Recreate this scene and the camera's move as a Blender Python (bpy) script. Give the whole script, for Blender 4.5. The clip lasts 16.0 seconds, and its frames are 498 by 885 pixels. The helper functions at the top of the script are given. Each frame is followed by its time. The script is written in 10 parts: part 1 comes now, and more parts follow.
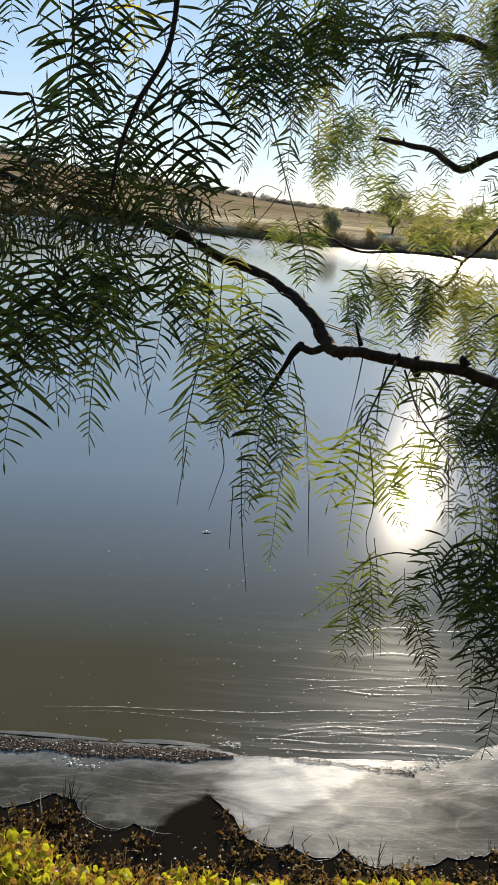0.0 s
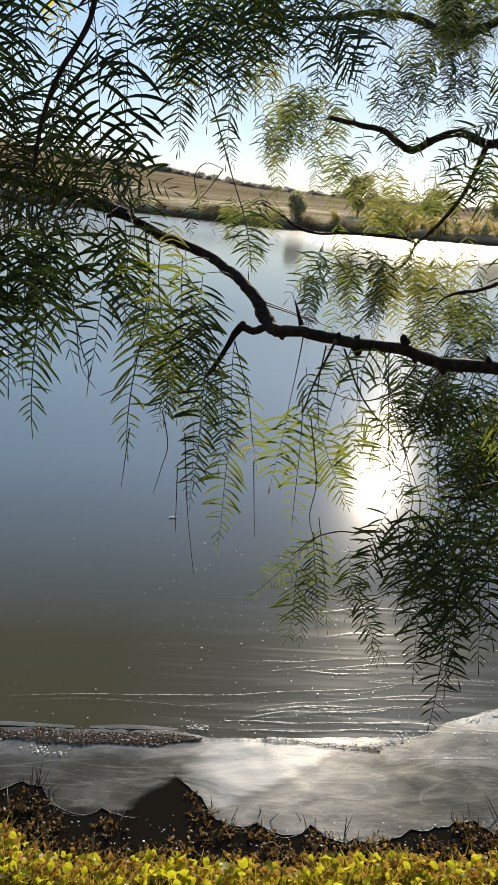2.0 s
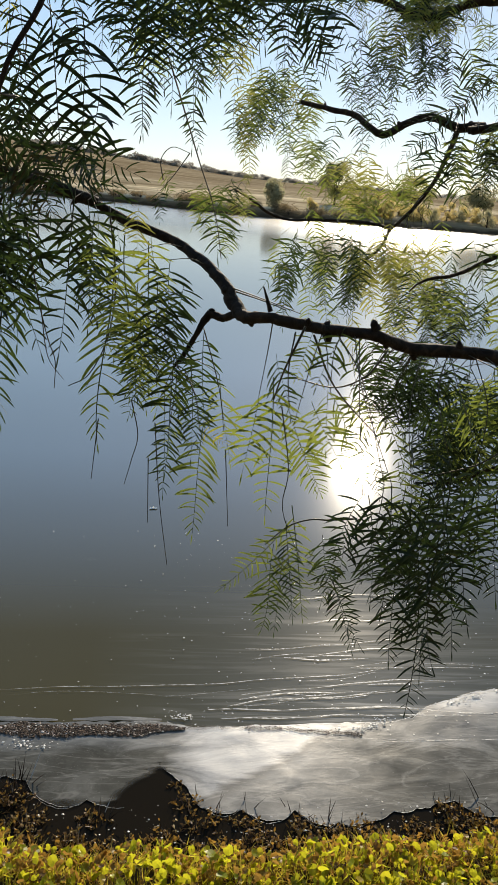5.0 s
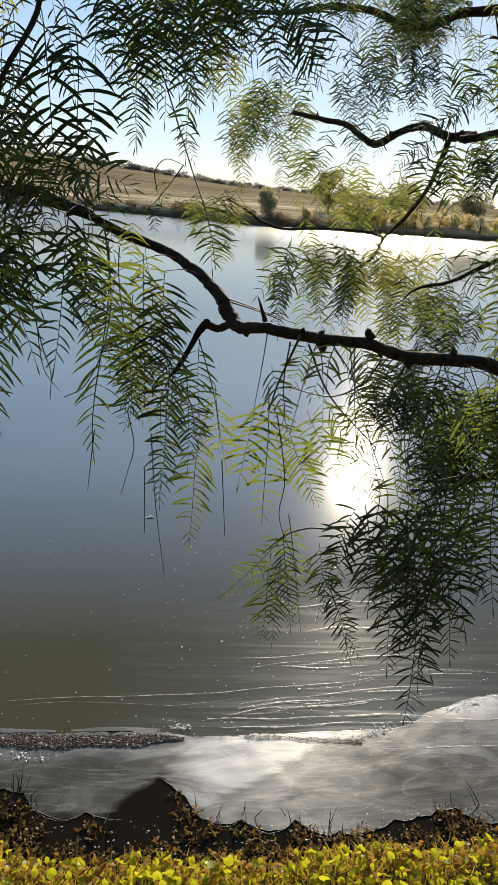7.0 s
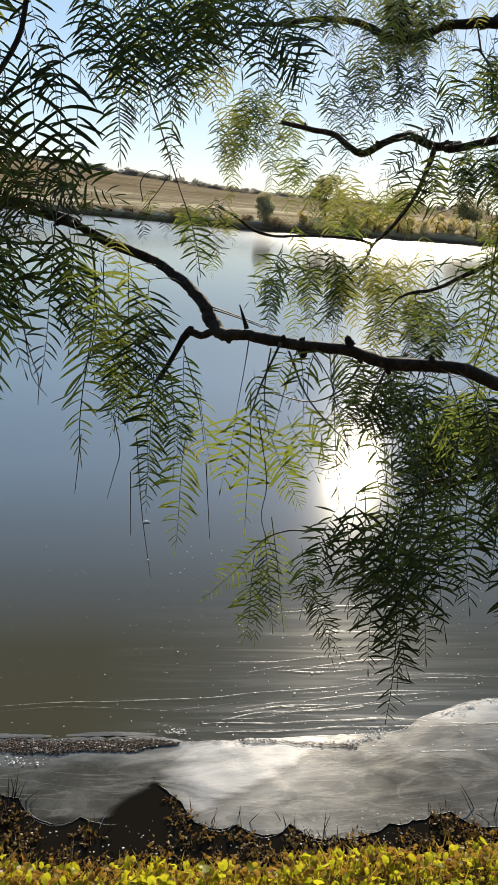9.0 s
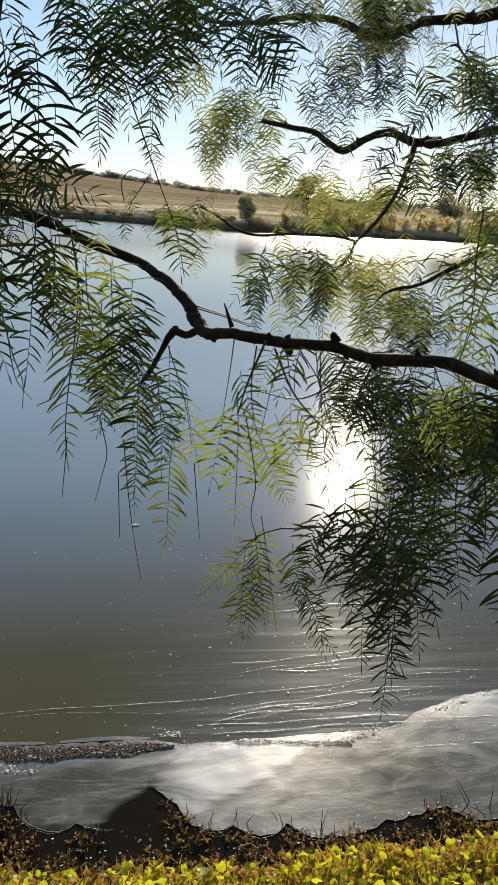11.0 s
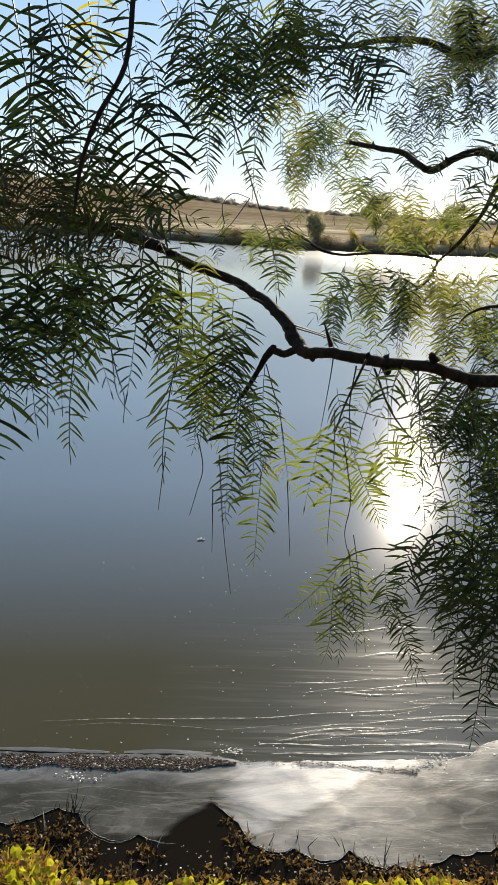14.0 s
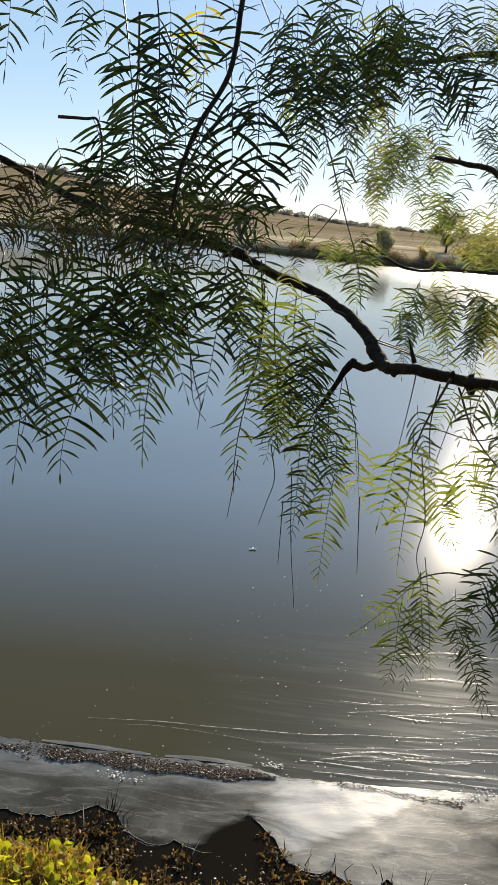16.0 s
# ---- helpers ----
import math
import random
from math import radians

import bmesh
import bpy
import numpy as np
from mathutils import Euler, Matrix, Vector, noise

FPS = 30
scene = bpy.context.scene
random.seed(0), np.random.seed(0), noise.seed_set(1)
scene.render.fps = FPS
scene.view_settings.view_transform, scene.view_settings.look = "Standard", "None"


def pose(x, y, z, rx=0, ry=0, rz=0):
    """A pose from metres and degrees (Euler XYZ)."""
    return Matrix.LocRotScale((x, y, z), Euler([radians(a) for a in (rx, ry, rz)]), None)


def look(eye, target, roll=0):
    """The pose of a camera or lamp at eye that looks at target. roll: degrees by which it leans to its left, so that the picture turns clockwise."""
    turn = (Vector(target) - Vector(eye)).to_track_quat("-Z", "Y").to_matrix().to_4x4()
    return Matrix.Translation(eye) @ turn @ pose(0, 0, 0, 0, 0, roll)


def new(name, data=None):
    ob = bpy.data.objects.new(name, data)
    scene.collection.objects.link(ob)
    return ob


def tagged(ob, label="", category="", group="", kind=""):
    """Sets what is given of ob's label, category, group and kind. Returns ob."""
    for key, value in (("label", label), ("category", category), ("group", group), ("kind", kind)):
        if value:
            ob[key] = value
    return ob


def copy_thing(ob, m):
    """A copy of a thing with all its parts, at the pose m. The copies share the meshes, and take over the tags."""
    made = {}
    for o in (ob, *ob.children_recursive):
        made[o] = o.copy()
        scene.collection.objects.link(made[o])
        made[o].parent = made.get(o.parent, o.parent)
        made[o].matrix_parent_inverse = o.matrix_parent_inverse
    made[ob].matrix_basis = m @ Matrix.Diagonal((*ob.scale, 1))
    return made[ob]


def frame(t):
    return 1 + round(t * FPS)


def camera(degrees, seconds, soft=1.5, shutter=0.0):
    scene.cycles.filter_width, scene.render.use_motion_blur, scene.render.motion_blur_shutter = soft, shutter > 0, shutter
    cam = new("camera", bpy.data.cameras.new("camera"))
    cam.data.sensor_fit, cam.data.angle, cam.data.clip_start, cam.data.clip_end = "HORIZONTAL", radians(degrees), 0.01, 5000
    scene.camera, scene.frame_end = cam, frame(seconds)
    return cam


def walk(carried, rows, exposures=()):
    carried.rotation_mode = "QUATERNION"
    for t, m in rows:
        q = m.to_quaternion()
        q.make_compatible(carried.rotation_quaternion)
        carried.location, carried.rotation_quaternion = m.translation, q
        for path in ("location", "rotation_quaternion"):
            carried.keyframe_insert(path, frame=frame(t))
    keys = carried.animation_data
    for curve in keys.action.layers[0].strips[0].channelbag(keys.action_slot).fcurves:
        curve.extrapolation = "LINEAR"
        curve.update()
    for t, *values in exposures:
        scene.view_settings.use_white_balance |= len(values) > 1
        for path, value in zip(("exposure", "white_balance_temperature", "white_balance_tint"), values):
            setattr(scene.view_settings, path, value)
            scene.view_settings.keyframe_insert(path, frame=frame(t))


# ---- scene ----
cam = camera(40.0, 16.0)
PATH = [
    (0, (0.077, 0.745, 2.125), (0.137, 2.646, 1.506), 5.0),
    (0.5, (0.082, 0.754, 2.124), (0.174, 2.653, 1.502), 5.1),
    (1, (0.091, 0.759, 2.123), (0.231, 2.652, 1.493), 5.3),
    (1.5, (0.096, 0.752, 2.123), (0.253, 2.638, 1.476), 5.3),
    (2, (0.095, 0.746, 2.123), (0.251, 2.63, 1.47), 5.2),
    (2.5, (0.094, 0.747, 2.122), (0.252, 2.627, 1.459), 5.2),
    (3, (0.097, 0.747, 2.122), (0.273, 2.623, 1.453), 5.3),
    (3.5, (0.099, 0.75, 2.122), (0.285, 2.625, 1.452), 5.1),
    (4, (0.101, 0.752, 2.121), (0.299, 2.624, 1.446), 5.2),
    (4.5, (0.102, 0.751, 2.121), (0.31, 2.621, 1.442), 5.1),
    (7, (0.102, 0.75, 2.123), (0.326, 2.626, 1.467), 4.4),
    (7.5, (0.108, 0.752, 2.122), (0.33, 2.63, 1.471), 4.4),
    (8, (0.108, 0.749, 2.123), (0.327, 2.63, 1.48), 4.5),
    (8.5, (0.111, 0.746, 2.124), (0.333, 2.626, 1.479), 4.5),
    (9, (0.111, 0.738, 2.127), (0.342, 2.618, 1.485), 4.4),
    (9.5, (0.121, 0.739, 2.126), (0.373, 2.615, 1.481), 3.9),
    (12, (0.106, 0.74, 2.125), (0.369, 2.619, 1.493), 3.2),
    (12.5, (0.106, 0.738, 2.126), (0.345, 2.621, 1.497), 3.2),
    (13, (0.102, 0.736, 2.126), (0.285, 2.628, 1.504), 2.7),
    (13.5, (0.098, 0.736, 2.125), (0.211, 2.636, 1.51), 2.6),
    (14, (0.088, 0.737, 2.126), (0.169, 2.643, 1.525), 2.9),
    (14.5, (0.084, 0.742, 2.124), (0.126, 2.652, 1.533), 3.4),
    (15, (0.08, 0.746, 2.123), (0.079, 2.657, 1.535), 3.5),
    (15.5, (0.077, 0.743, 2.123), (0.024, 2.655, 1.539), 4.1),
    (16, (0.075, 0.741, 2.124), (-0.009, 2.653, 1.543), 4.8),
]
walk(cam, [(t, look(eye, target, roll)) for t, eye, target, roll in PATH], exposures=[(0, 0.65, 6870, 12), (0.5, 0.67, 6870, 12), (1.3, 0.73, 6870, 12), (2.0, 0.62, 6870, 12), (4.5, 0.63, 6870, 12), (7.5, 0.6, 6870, 12), (9.5, 0.64, 6870, 12), (12, 0.66, 6870, 12), (13.5, 0.7, 6870, 12), (16, 0.7, 6870, 12)])


# ---- world, sun ----
SUN_AZ, SUN_EL = 16.4, 21.1
world = bpy.data.worlds.new("world")
scene.world = world
world.use_nodes = True
wt = world.node_tree
sky = wt.nodes.new("ShaderNodeTexSky")
sky.sky_type, sky.sun_disc = "NISHITA", False
sky.sun_elevation, sky.sun_rotation = radians(SUN_EL), radians(SUN_AZ)
sky.altitude, sky.air_density, sky.dust_density, sky.ozone_density = 300, 1.0, 0.10, 3.0
bg = wt.nodes["Background"]
bg.inputs["Strength"].default_value = 0.245
soften, tint = wt.nodes.new("ShaderNodeGamma"), wt.nodes.new("ShaderNodeHueSaturation")
soften.inputs["Gamma"].default_value, tint.inputs["Saturation"].default_value = 0.45, 1.42
wt.links.new(sky.outputs[0], soften.inputs["Color"])
wt.links.new(soften.outputs[0], tint.inputs["Color"])
haze = wt.nodes.new("ShaderNodeMix")
haze.data_type, haze.blend_type = "RGBA", "MULTIPLY"
haze.inputs[0].default_value, haze.inputs[7].default_value = 1.0, (0.945, 0.985, 1.045, 1)
wt.links.new(tint.outputs[0], haze.inputs[6])
wt.links.new(haze.outputs[2], bg.inputs["Color"])
sun = new("sun", bpy.data.lights.new("sun", "SUN"))
sun.data.energy, sun.data.angle, sun.data.color = 4.8, radians(0.53), (1.0, 0.9, 0.72)
sdir = Vector((math.sin(radians(SUN_AZ)) * math.cos(radians(SUN_EL)), math.cos(radians(SUN_AZ)) * math.cos(radians(SUN_EL)), math.sin(radians(SUN_EL))))
sun.matrix_world = look(sdir * 60, (0, 0, 0))


# ---- materials ----
def material(name, rough=0.6, metal=0.0):
    m = bpy.data.materials.new(name)
    m.use_nodes = True
    b = m.node_tree.nodes["Principled BSDF"]
    b.inputs["Roughness"].default_value, b.inputs["Metallic"].default_value = rough, metal
    return m, m.node_tree, b


def coords(nt, scale=(1, 1, 1)):
    tc, mp = nt.nodes.new("ShaderNodeTexCoord"), nt.nodes.new("ShaderNodeMapping")
    mp.inputs["Scale"].default_value = scale
    nt.links.new(tc.outputs["Object"], mp.inputs["Vector"])
    return mp.outputs[0]


def noise_tex(nt, scale, detail=4, vec=None, distortion=0.0, rough=0.55):
    n = nt.nodes.new("ShaderNodeTexNoise")
    n.inputs["Scale"].default_value, n.inputs["Detail"].default_value = scale, detail
    n.inputs["Distortion"].default_value, n.inputs["Roughness"].default_value = distortion, rough
    if vec is not None:
        nt.links.new(vec, n.inputs["Vector"])
    return n.outputs["Fac"]


def ramp(nt, fac, stops):
    r = nt.nodes.new("ShaderNodeValToRGB")
    els = r.color_ramp.elements
    while len(els) < len(stops):
        els.new(0.5)
    for e, (p, c) in zip(els, stops):
        e.position = p
        e.color = (*c, 1) if isinstance(c, tuple) else (c, c, c, 1)
    nt.links.new(fac, r.inputs[0])
    return r.outputs[0]


def maths(nt, op, a, b=None, clamp=False):
    n = nt.nodes.new("ShaderNodeMath")
    n.operation, n.use_clamp = op, clamp
    for i, v in enumerate((a, b)):
        if v is None:
            continue
        if isinstance(v, (int, float)):
            n.inputs[i].default_value = v
        else:
            nt.links.new(v, n.inputs[i])
    return n.outputs[0]


def blend(nt, fac, a, b):
    n = nt.nodes.new("ShaderNodeMix")
    n.data_type = "RGBA"
    for i, v in ((0, fac), (6, a), (7, b)):
        if isinstance(v, tuple):
            n.inputs[i].default_value = (*v, 1)
        elif isinstance(v, (int, float)):
            n.inputs[i].default_value = v
        else:
            nt.links.new(v, n.inputs[i])
    return n.outputs[2]


def bump(nt, b, height, strength, distance):
    n = nt.nodes.new("ShaderNodeBump")
    n.inputs["Strength"].default_value, n.inputs["Distance"].default_value = strength, distance
    nt.links.new(height, n.inputs["Height"])
    nt.links.new(n.outputs[0], b.inputs["Normal"])


def leafy(name, stops, through_light, rough=0.42, by="object", trans=0.5):
    """A thin leaf: gloss on its skin, and sunlight that passes through it."""
    m, nt, b = material(name, rough)
    b.inputs["Specular IOR Level"].default_value = 0.24
    src = nt.nodes.new("ShaderNodeObjectInfo").outputs["Random"] if by == "object" else nt.nodes.new("ShaderNodeNewGeometry").outputs["Random Per Island"]
    isl = nt.nodes.new("ShaderNodeNewGeometry").outputs["Random Per Island"]
    mixed = maths(nt, "ADD", maths(nt, "MULTIPLY", src, 0.6), maths(nt, "MULTIPLY", isl, 0.4))
    col = ramp(nt, mixed, stops)
    vein = noise_tex(nt, 90, 3, coords(nt))
    col = blend(nt, maths(nt, "MULTIPLY", vein, 0.5), col, (0.05, 0.05, 0.015))
    nt.links.new(col, b.inputs["Base Color"])
    tr = nt.nodes.new("ShaderNodeBsdfTranslucent")
    tint = blend(nt, 0.65, col, through_light)
    nt.links.new(tint, tr.inputs["Color"])
    mix = nt.nodes.new("ShaderNodeMixShader")
    mix.inputs[0].default_value = trans
    nt.links.new(b.outputs[0], mix.inputs[1])
    nt.links.new(tr.outputs[0], mix.inputs[2])
    nt.links.new(mix.outputs[0], nt.nodes["Material Output"].inputs["Surface"])
    return m


# One leaf colour split: dark tones hold painted shade, olive and golden ones backlight.
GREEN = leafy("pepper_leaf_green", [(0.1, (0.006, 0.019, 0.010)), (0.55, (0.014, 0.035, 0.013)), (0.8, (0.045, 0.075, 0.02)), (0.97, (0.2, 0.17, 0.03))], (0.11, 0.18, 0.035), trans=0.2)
SHADED = leafy("pepper_leaf_shaded", [(0.1, (0.004, 0.011, 0.006)), (0.6, (0.008, 0.021, 0.009)), (0.97, (0.032, 0.044, 0.012))], (0.07, 0.13, 0.03), 0.38, trans=0.14)
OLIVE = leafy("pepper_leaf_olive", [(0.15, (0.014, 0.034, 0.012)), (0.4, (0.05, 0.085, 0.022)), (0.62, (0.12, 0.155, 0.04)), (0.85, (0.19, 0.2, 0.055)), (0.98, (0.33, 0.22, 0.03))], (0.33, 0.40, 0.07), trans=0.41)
BACKLIT = leafy("pepper_leaf_backlit", [(0.1, (0.06, 0.085, 0.02)), (0.5, (0.11, 0.135, 0.026)), (0.9, (0.22, 0.20, 0.05))], (0.42, 0.42, 0.10), trans=0.44)
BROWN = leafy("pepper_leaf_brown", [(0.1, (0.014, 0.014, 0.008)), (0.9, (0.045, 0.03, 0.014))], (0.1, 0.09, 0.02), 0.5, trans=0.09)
YELLOW = leafy("pepper_leaf_yellow", [(0.2, (0.38, 0.36, 0.03)), (0.8, (0.5, 0.36, 0.03))], (0.72, 0.62, 0.05), trans=0.55)
CLOVER = leafy("bank_leaf", [(0.05, (0.07, 0.11, 0.012)), (0.45, (0.26, 0.30, 0.015)), (0.8, (0.44, 0.41, 0.02)), (0.98, (0.40, 0.24, 0.04))], (0.7, 0.67, 0.035), 0.35, "island", 0.55)
BLADE = leafy("grass_blade", [(0.1, (0.16, 0.17, 0.03)), (0.5, (0.34, 0.29, 0.05)), (0.9, (0.5, 0.36, 0.13))], (0.75, 0.62, 0.06), 0.4, "island", 0.45)
RUST = leafy("rusty_leaf", [(0.1, (0.07, 0.03, 0.014)), (0.5, (0.16, 0.085, 0.03)), (0.9, (0.30, 0.21, 0.06))], (0.5, 0.28, 0.05), 0.4, "island", 0.45)
# Far leaves: distance haze is painted into the pale grey-green.
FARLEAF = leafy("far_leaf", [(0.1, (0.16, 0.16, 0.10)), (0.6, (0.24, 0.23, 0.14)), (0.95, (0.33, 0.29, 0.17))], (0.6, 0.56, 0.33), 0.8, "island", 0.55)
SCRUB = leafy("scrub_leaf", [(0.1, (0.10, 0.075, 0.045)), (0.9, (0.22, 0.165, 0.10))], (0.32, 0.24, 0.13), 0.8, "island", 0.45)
REED = leafy("reed_leaf", [(0.1, (0.22, 0.19, 0.07)), (0.6, (0.36, 0.29, 0.10)), (0.95, (0.5, 0.38, 0.15))], (0.85, 0.68, 0.3), 0.8, "island", 0.6)

# Crest shrubs are paler still, with haze put into the leaf colour.
RIDGE_LEAF = leafy("hazy_leaf", [(0.1, (0.22, 0.20, 0.17)), (0.9, (0.34, 0.31, 0.27))], (0.46, 0.42, 0.36), 0.8, "island", 0.5)

BARK, nt, b = material("bark", 0.8)
b.inputs["Specular IOR Level"].default_value = 0.25
v = coords(nt)
grain = noise_tex(nt, 130, 5, v, 0.6)
nt.links.new(ramp(nt, grain, [(0.3, (0.012, 0.008, 0.006)), (0.55, (0.03, 0.02, 0.013)), (0.8, (0.085, 0.055, 0.035))]), b.inputs["Base Color"])
bump(nt, b, grain, 0.7, 0.003)
TWIG, nt, b = material("twig_bark", 0.6)
nt.links.new(ramp(nt, noise_tex(nt, 60, 3, coords(nt)), [(0.3, (0.025, 0.018, 0.010)), (0.7, (0.06, 0.048, 0.022))]), b.inputs["Base Color"])

# pond water: murky body under a mirror skin, scummy streaks off the bank, ruffled by wind far out
WATER, nt, b = material("pond_water", 0.05)
across_sun = nt.nodes.new("ShaderNodeCombineXYZ")
across_sun.inputs[0].default_value, across_sun.inputs[1].default_value = math.cos(radians(SUN_AZ)), -math.sin(radians(SUN_AZ))
nt.links.new(across_sun.outputs[0], b.inputs["Tangent"])
v = coords(nt)
sep = nt.nodes.new("ShaderNodeSeparateXYZ")
nt.links.new(v, sep.inputs[0])
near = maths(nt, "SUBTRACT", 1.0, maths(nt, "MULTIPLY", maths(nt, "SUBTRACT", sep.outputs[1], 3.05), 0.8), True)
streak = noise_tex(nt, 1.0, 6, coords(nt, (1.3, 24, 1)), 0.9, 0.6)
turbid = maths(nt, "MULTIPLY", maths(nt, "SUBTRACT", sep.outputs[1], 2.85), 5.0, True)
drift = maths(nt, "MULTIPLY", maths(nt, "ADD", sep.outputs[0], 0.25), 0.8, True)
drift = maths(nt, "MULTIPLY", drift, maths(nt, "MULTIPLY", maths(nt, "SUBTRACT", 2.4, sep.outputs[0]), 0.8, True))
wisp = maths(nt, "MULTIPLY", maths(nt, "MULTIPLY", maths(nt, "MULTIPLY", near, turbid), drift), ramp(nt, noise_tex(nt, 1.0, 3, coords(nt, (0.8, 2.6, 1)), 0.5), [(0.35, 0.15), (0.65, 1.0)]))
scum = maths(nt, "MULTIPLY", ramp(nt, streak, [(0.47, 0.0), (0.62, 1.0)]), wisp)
far_w = maths(nt, "MULTIPLY", maths(nt, "SUBTRACT", sep.outputs[1], 14.0), 0.03, True)
ruffled = maths(nt, "MULTIPLY", maths(nt, "SUBTRACT", sep.outputs[1], 40.0), 0.05, True)
rr = maths(nt, "ADD", maths(nt, "MULTIPLY", scum, 0.2), maths(nt, "ADD", maths(nt, "MULTIPLY", far_w, 0.12), maths(nt, "MULTIPLY", ruffled, 0.1)))
calm = maths(nt, "MULTIPLY", maths(nt, "SUBTRACT", 22.0, sep.outputs[1]), 0.1, True)
nt.links.new(maths(nt, "MULTIPLY", calm, 0.7), b.inputs["Anisotropic"])
nt.links.new(maths(nt, "ADD", rr, 0.028), b.inputs["Roughness"])
# Index rises with distance to brighten the sky's reflection, far beyond plain water.
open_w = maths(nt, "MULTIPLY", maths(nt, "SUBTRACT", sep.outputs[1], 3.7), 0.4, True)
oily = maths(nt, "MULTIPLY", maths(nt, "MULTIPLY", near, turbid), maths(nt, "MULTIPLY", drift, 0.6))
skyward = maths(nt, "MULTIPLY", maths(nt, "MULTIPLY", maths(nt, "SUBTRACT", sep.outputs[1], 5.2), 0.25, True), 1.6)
# Low index by the bank dims the mirror, as dark overhead leaves would.
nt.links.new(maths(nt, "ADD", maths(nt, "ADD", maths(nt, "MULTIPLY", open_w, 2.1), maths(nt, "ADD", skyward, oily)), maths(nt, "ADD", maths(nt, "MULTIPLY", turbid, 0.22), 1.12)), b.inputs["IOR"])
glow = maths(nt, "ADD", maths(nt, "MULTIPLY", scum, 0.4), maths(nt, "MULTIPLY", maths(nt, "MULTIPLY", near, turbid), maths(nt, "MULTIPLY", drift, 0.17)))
# Faint coat on open water paints a glare halo round the sun's glint.
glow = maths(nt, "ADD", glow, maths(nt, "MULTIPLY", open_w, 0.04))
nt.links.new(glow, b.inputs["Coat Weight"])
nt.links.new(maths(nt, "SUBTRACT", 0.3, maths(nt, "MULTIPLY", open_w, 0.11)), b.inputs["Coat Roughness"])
b.inputs["Coat IOR"].default_value = 1.45
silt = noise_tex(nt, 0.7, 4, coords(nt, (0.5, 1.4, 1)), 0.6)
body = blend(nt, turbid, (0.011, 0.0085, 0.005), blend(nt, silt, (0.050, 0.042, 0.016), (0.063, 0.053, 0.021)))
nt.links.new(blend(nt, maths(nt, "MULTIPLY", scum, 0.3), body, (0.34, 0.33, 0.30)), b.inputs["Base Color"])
small = noise_tex(nt, 3.0, 3, coords(nt, (1.6, 2, 1)))
bump(nt, b, maths(nt, "ADD", maths(nt, "MULTIPLY", small, 0.012), maths(nt, "MULTIPLY", streak, maths(nt, "MULTIPLY", wisp, 0.2))), 0.3, 0.012)

# grey skin of scum along the bank, with sun glare painted into its milky zones
FILM, nt, b = material("scum_film", 0.3)
b.inputs["IOR"].default_value = 1.7
sep = nt.nodes.new("ShaderNodeSeparateXYZ")
nt.links.new(coords(nt), sep.inputs[0])
swirl = noise_tex(nt, 2.6, 8, coords(nt, (1, 3.2, 1)), 1.4, 0.66)
wide = noise_tex(nt, 1.3, 3, coords(nt, (1, 2, 1)), 0.8)
fine = noise_tex(nt, 34, 5, coords(nt, (1, 3, 1)), 0.5)
sway = maths(nt, "MULTIPLY", maths(nt, "SUBTRACT", swirl, 0.5), 0.16)
fold = maths(nt, "ADD", maths(nt, "SUBTRACT", maths(nt, "SUBTRACT", sep.outputs[1], 2.80), maths(nt, "MULTIPLY", maths(nt, "SUBTRACT", sep.outputs[0], 0.475), 0.62)), sway)
fold = maths(nt, "ADD", maths(nt, "MULTIPLY", fold, 13.0), 0.5, True)
# Bright band of sun glare painted along the far edge.
glare_band = maths(nt, "MULTIPLY", maths(nt, "MULTIPLY", maths(nt, "SUBTRACT", maths(nt, "ADD", sep.outputs[1], sway), 2.97), 14.0, True), maths(nt, "MULTIPLY", maths(nt, "SUBTRACT", 1.02, sep.outputs[0]), 5.0, True))
sheet = maths(nt, "ADD", maths(nt, "MULTIPLY", maths(nt, "SUBTRACT", 1.05, sep.outputs[0]), 0.9, True), 0.04)
milk_glare = maths(nt, "MAXIMUM", maths(nt, "MAXIMUM", maths(nt, "MULTIPLY", fold, 0.85), glare_band), maths(nt, "MINIMUM", sheet, 0.4))
shore_side = maths(nt, "MULTIPLY", maths(nt, "SUBTRACT", maths(nt, "ADD", sep.outputs[0], sway), 0.12), 6.0, True)
scum_band = maths(nt, "MULTIPLY", maths(nt, "MULTIPLY", maths(nt, "SUBTRACT", maths(nt, "ADD", sep.outputs[1], sway), 2.91), 16.0, True), 0.2)
milk_glare = maths(nt, "MAXIMUM", maths(nt, "MULTIPLY", milk_glare, shore_side), scum_band)
lobe = maths(nt, "MULTIPLY", maths(nt, "MULTIPLY", maths(nt, "SUBTRACT", sep.outputs[1], 3.10), 9.0, True), maths(nt, "MULTIPLY", maths(nt, "SUBTRACT", sep.outputs[0], 1.2), 5.0, True))
milk_glare = maths(nt, "MAXIMUM", milk_glare, maths(nt, "MULTIPLY", lobe, 0.75))
film_edge = maths(nt, "MULTIPLY", maths(nt, "SUBTRACT", sep.outputs[1], 2.66), 4.5, True)
milk_glare = maths(nt, "MULTIPLY", milk_glare, maths(nt, "ADD", maths(nt, "MULTIPLY", film_edge, 0.45), 0.55))
line = noise_tex(nt, 2.1, 6, coords(nt, (0.7, 3.4, 1)), 1.5, 0.55)
crease = ramp(nt, maths(nt, "ABSOLUTE", maths(nt, "SUBTRACT", line, 0.5)), [(0.0, 1.0), (0.022, 0.0)])
line = noise_tex(nt, 5.5, 5, coords(nt, (0.8, 2.6, 1)), 1.2, 0.55)
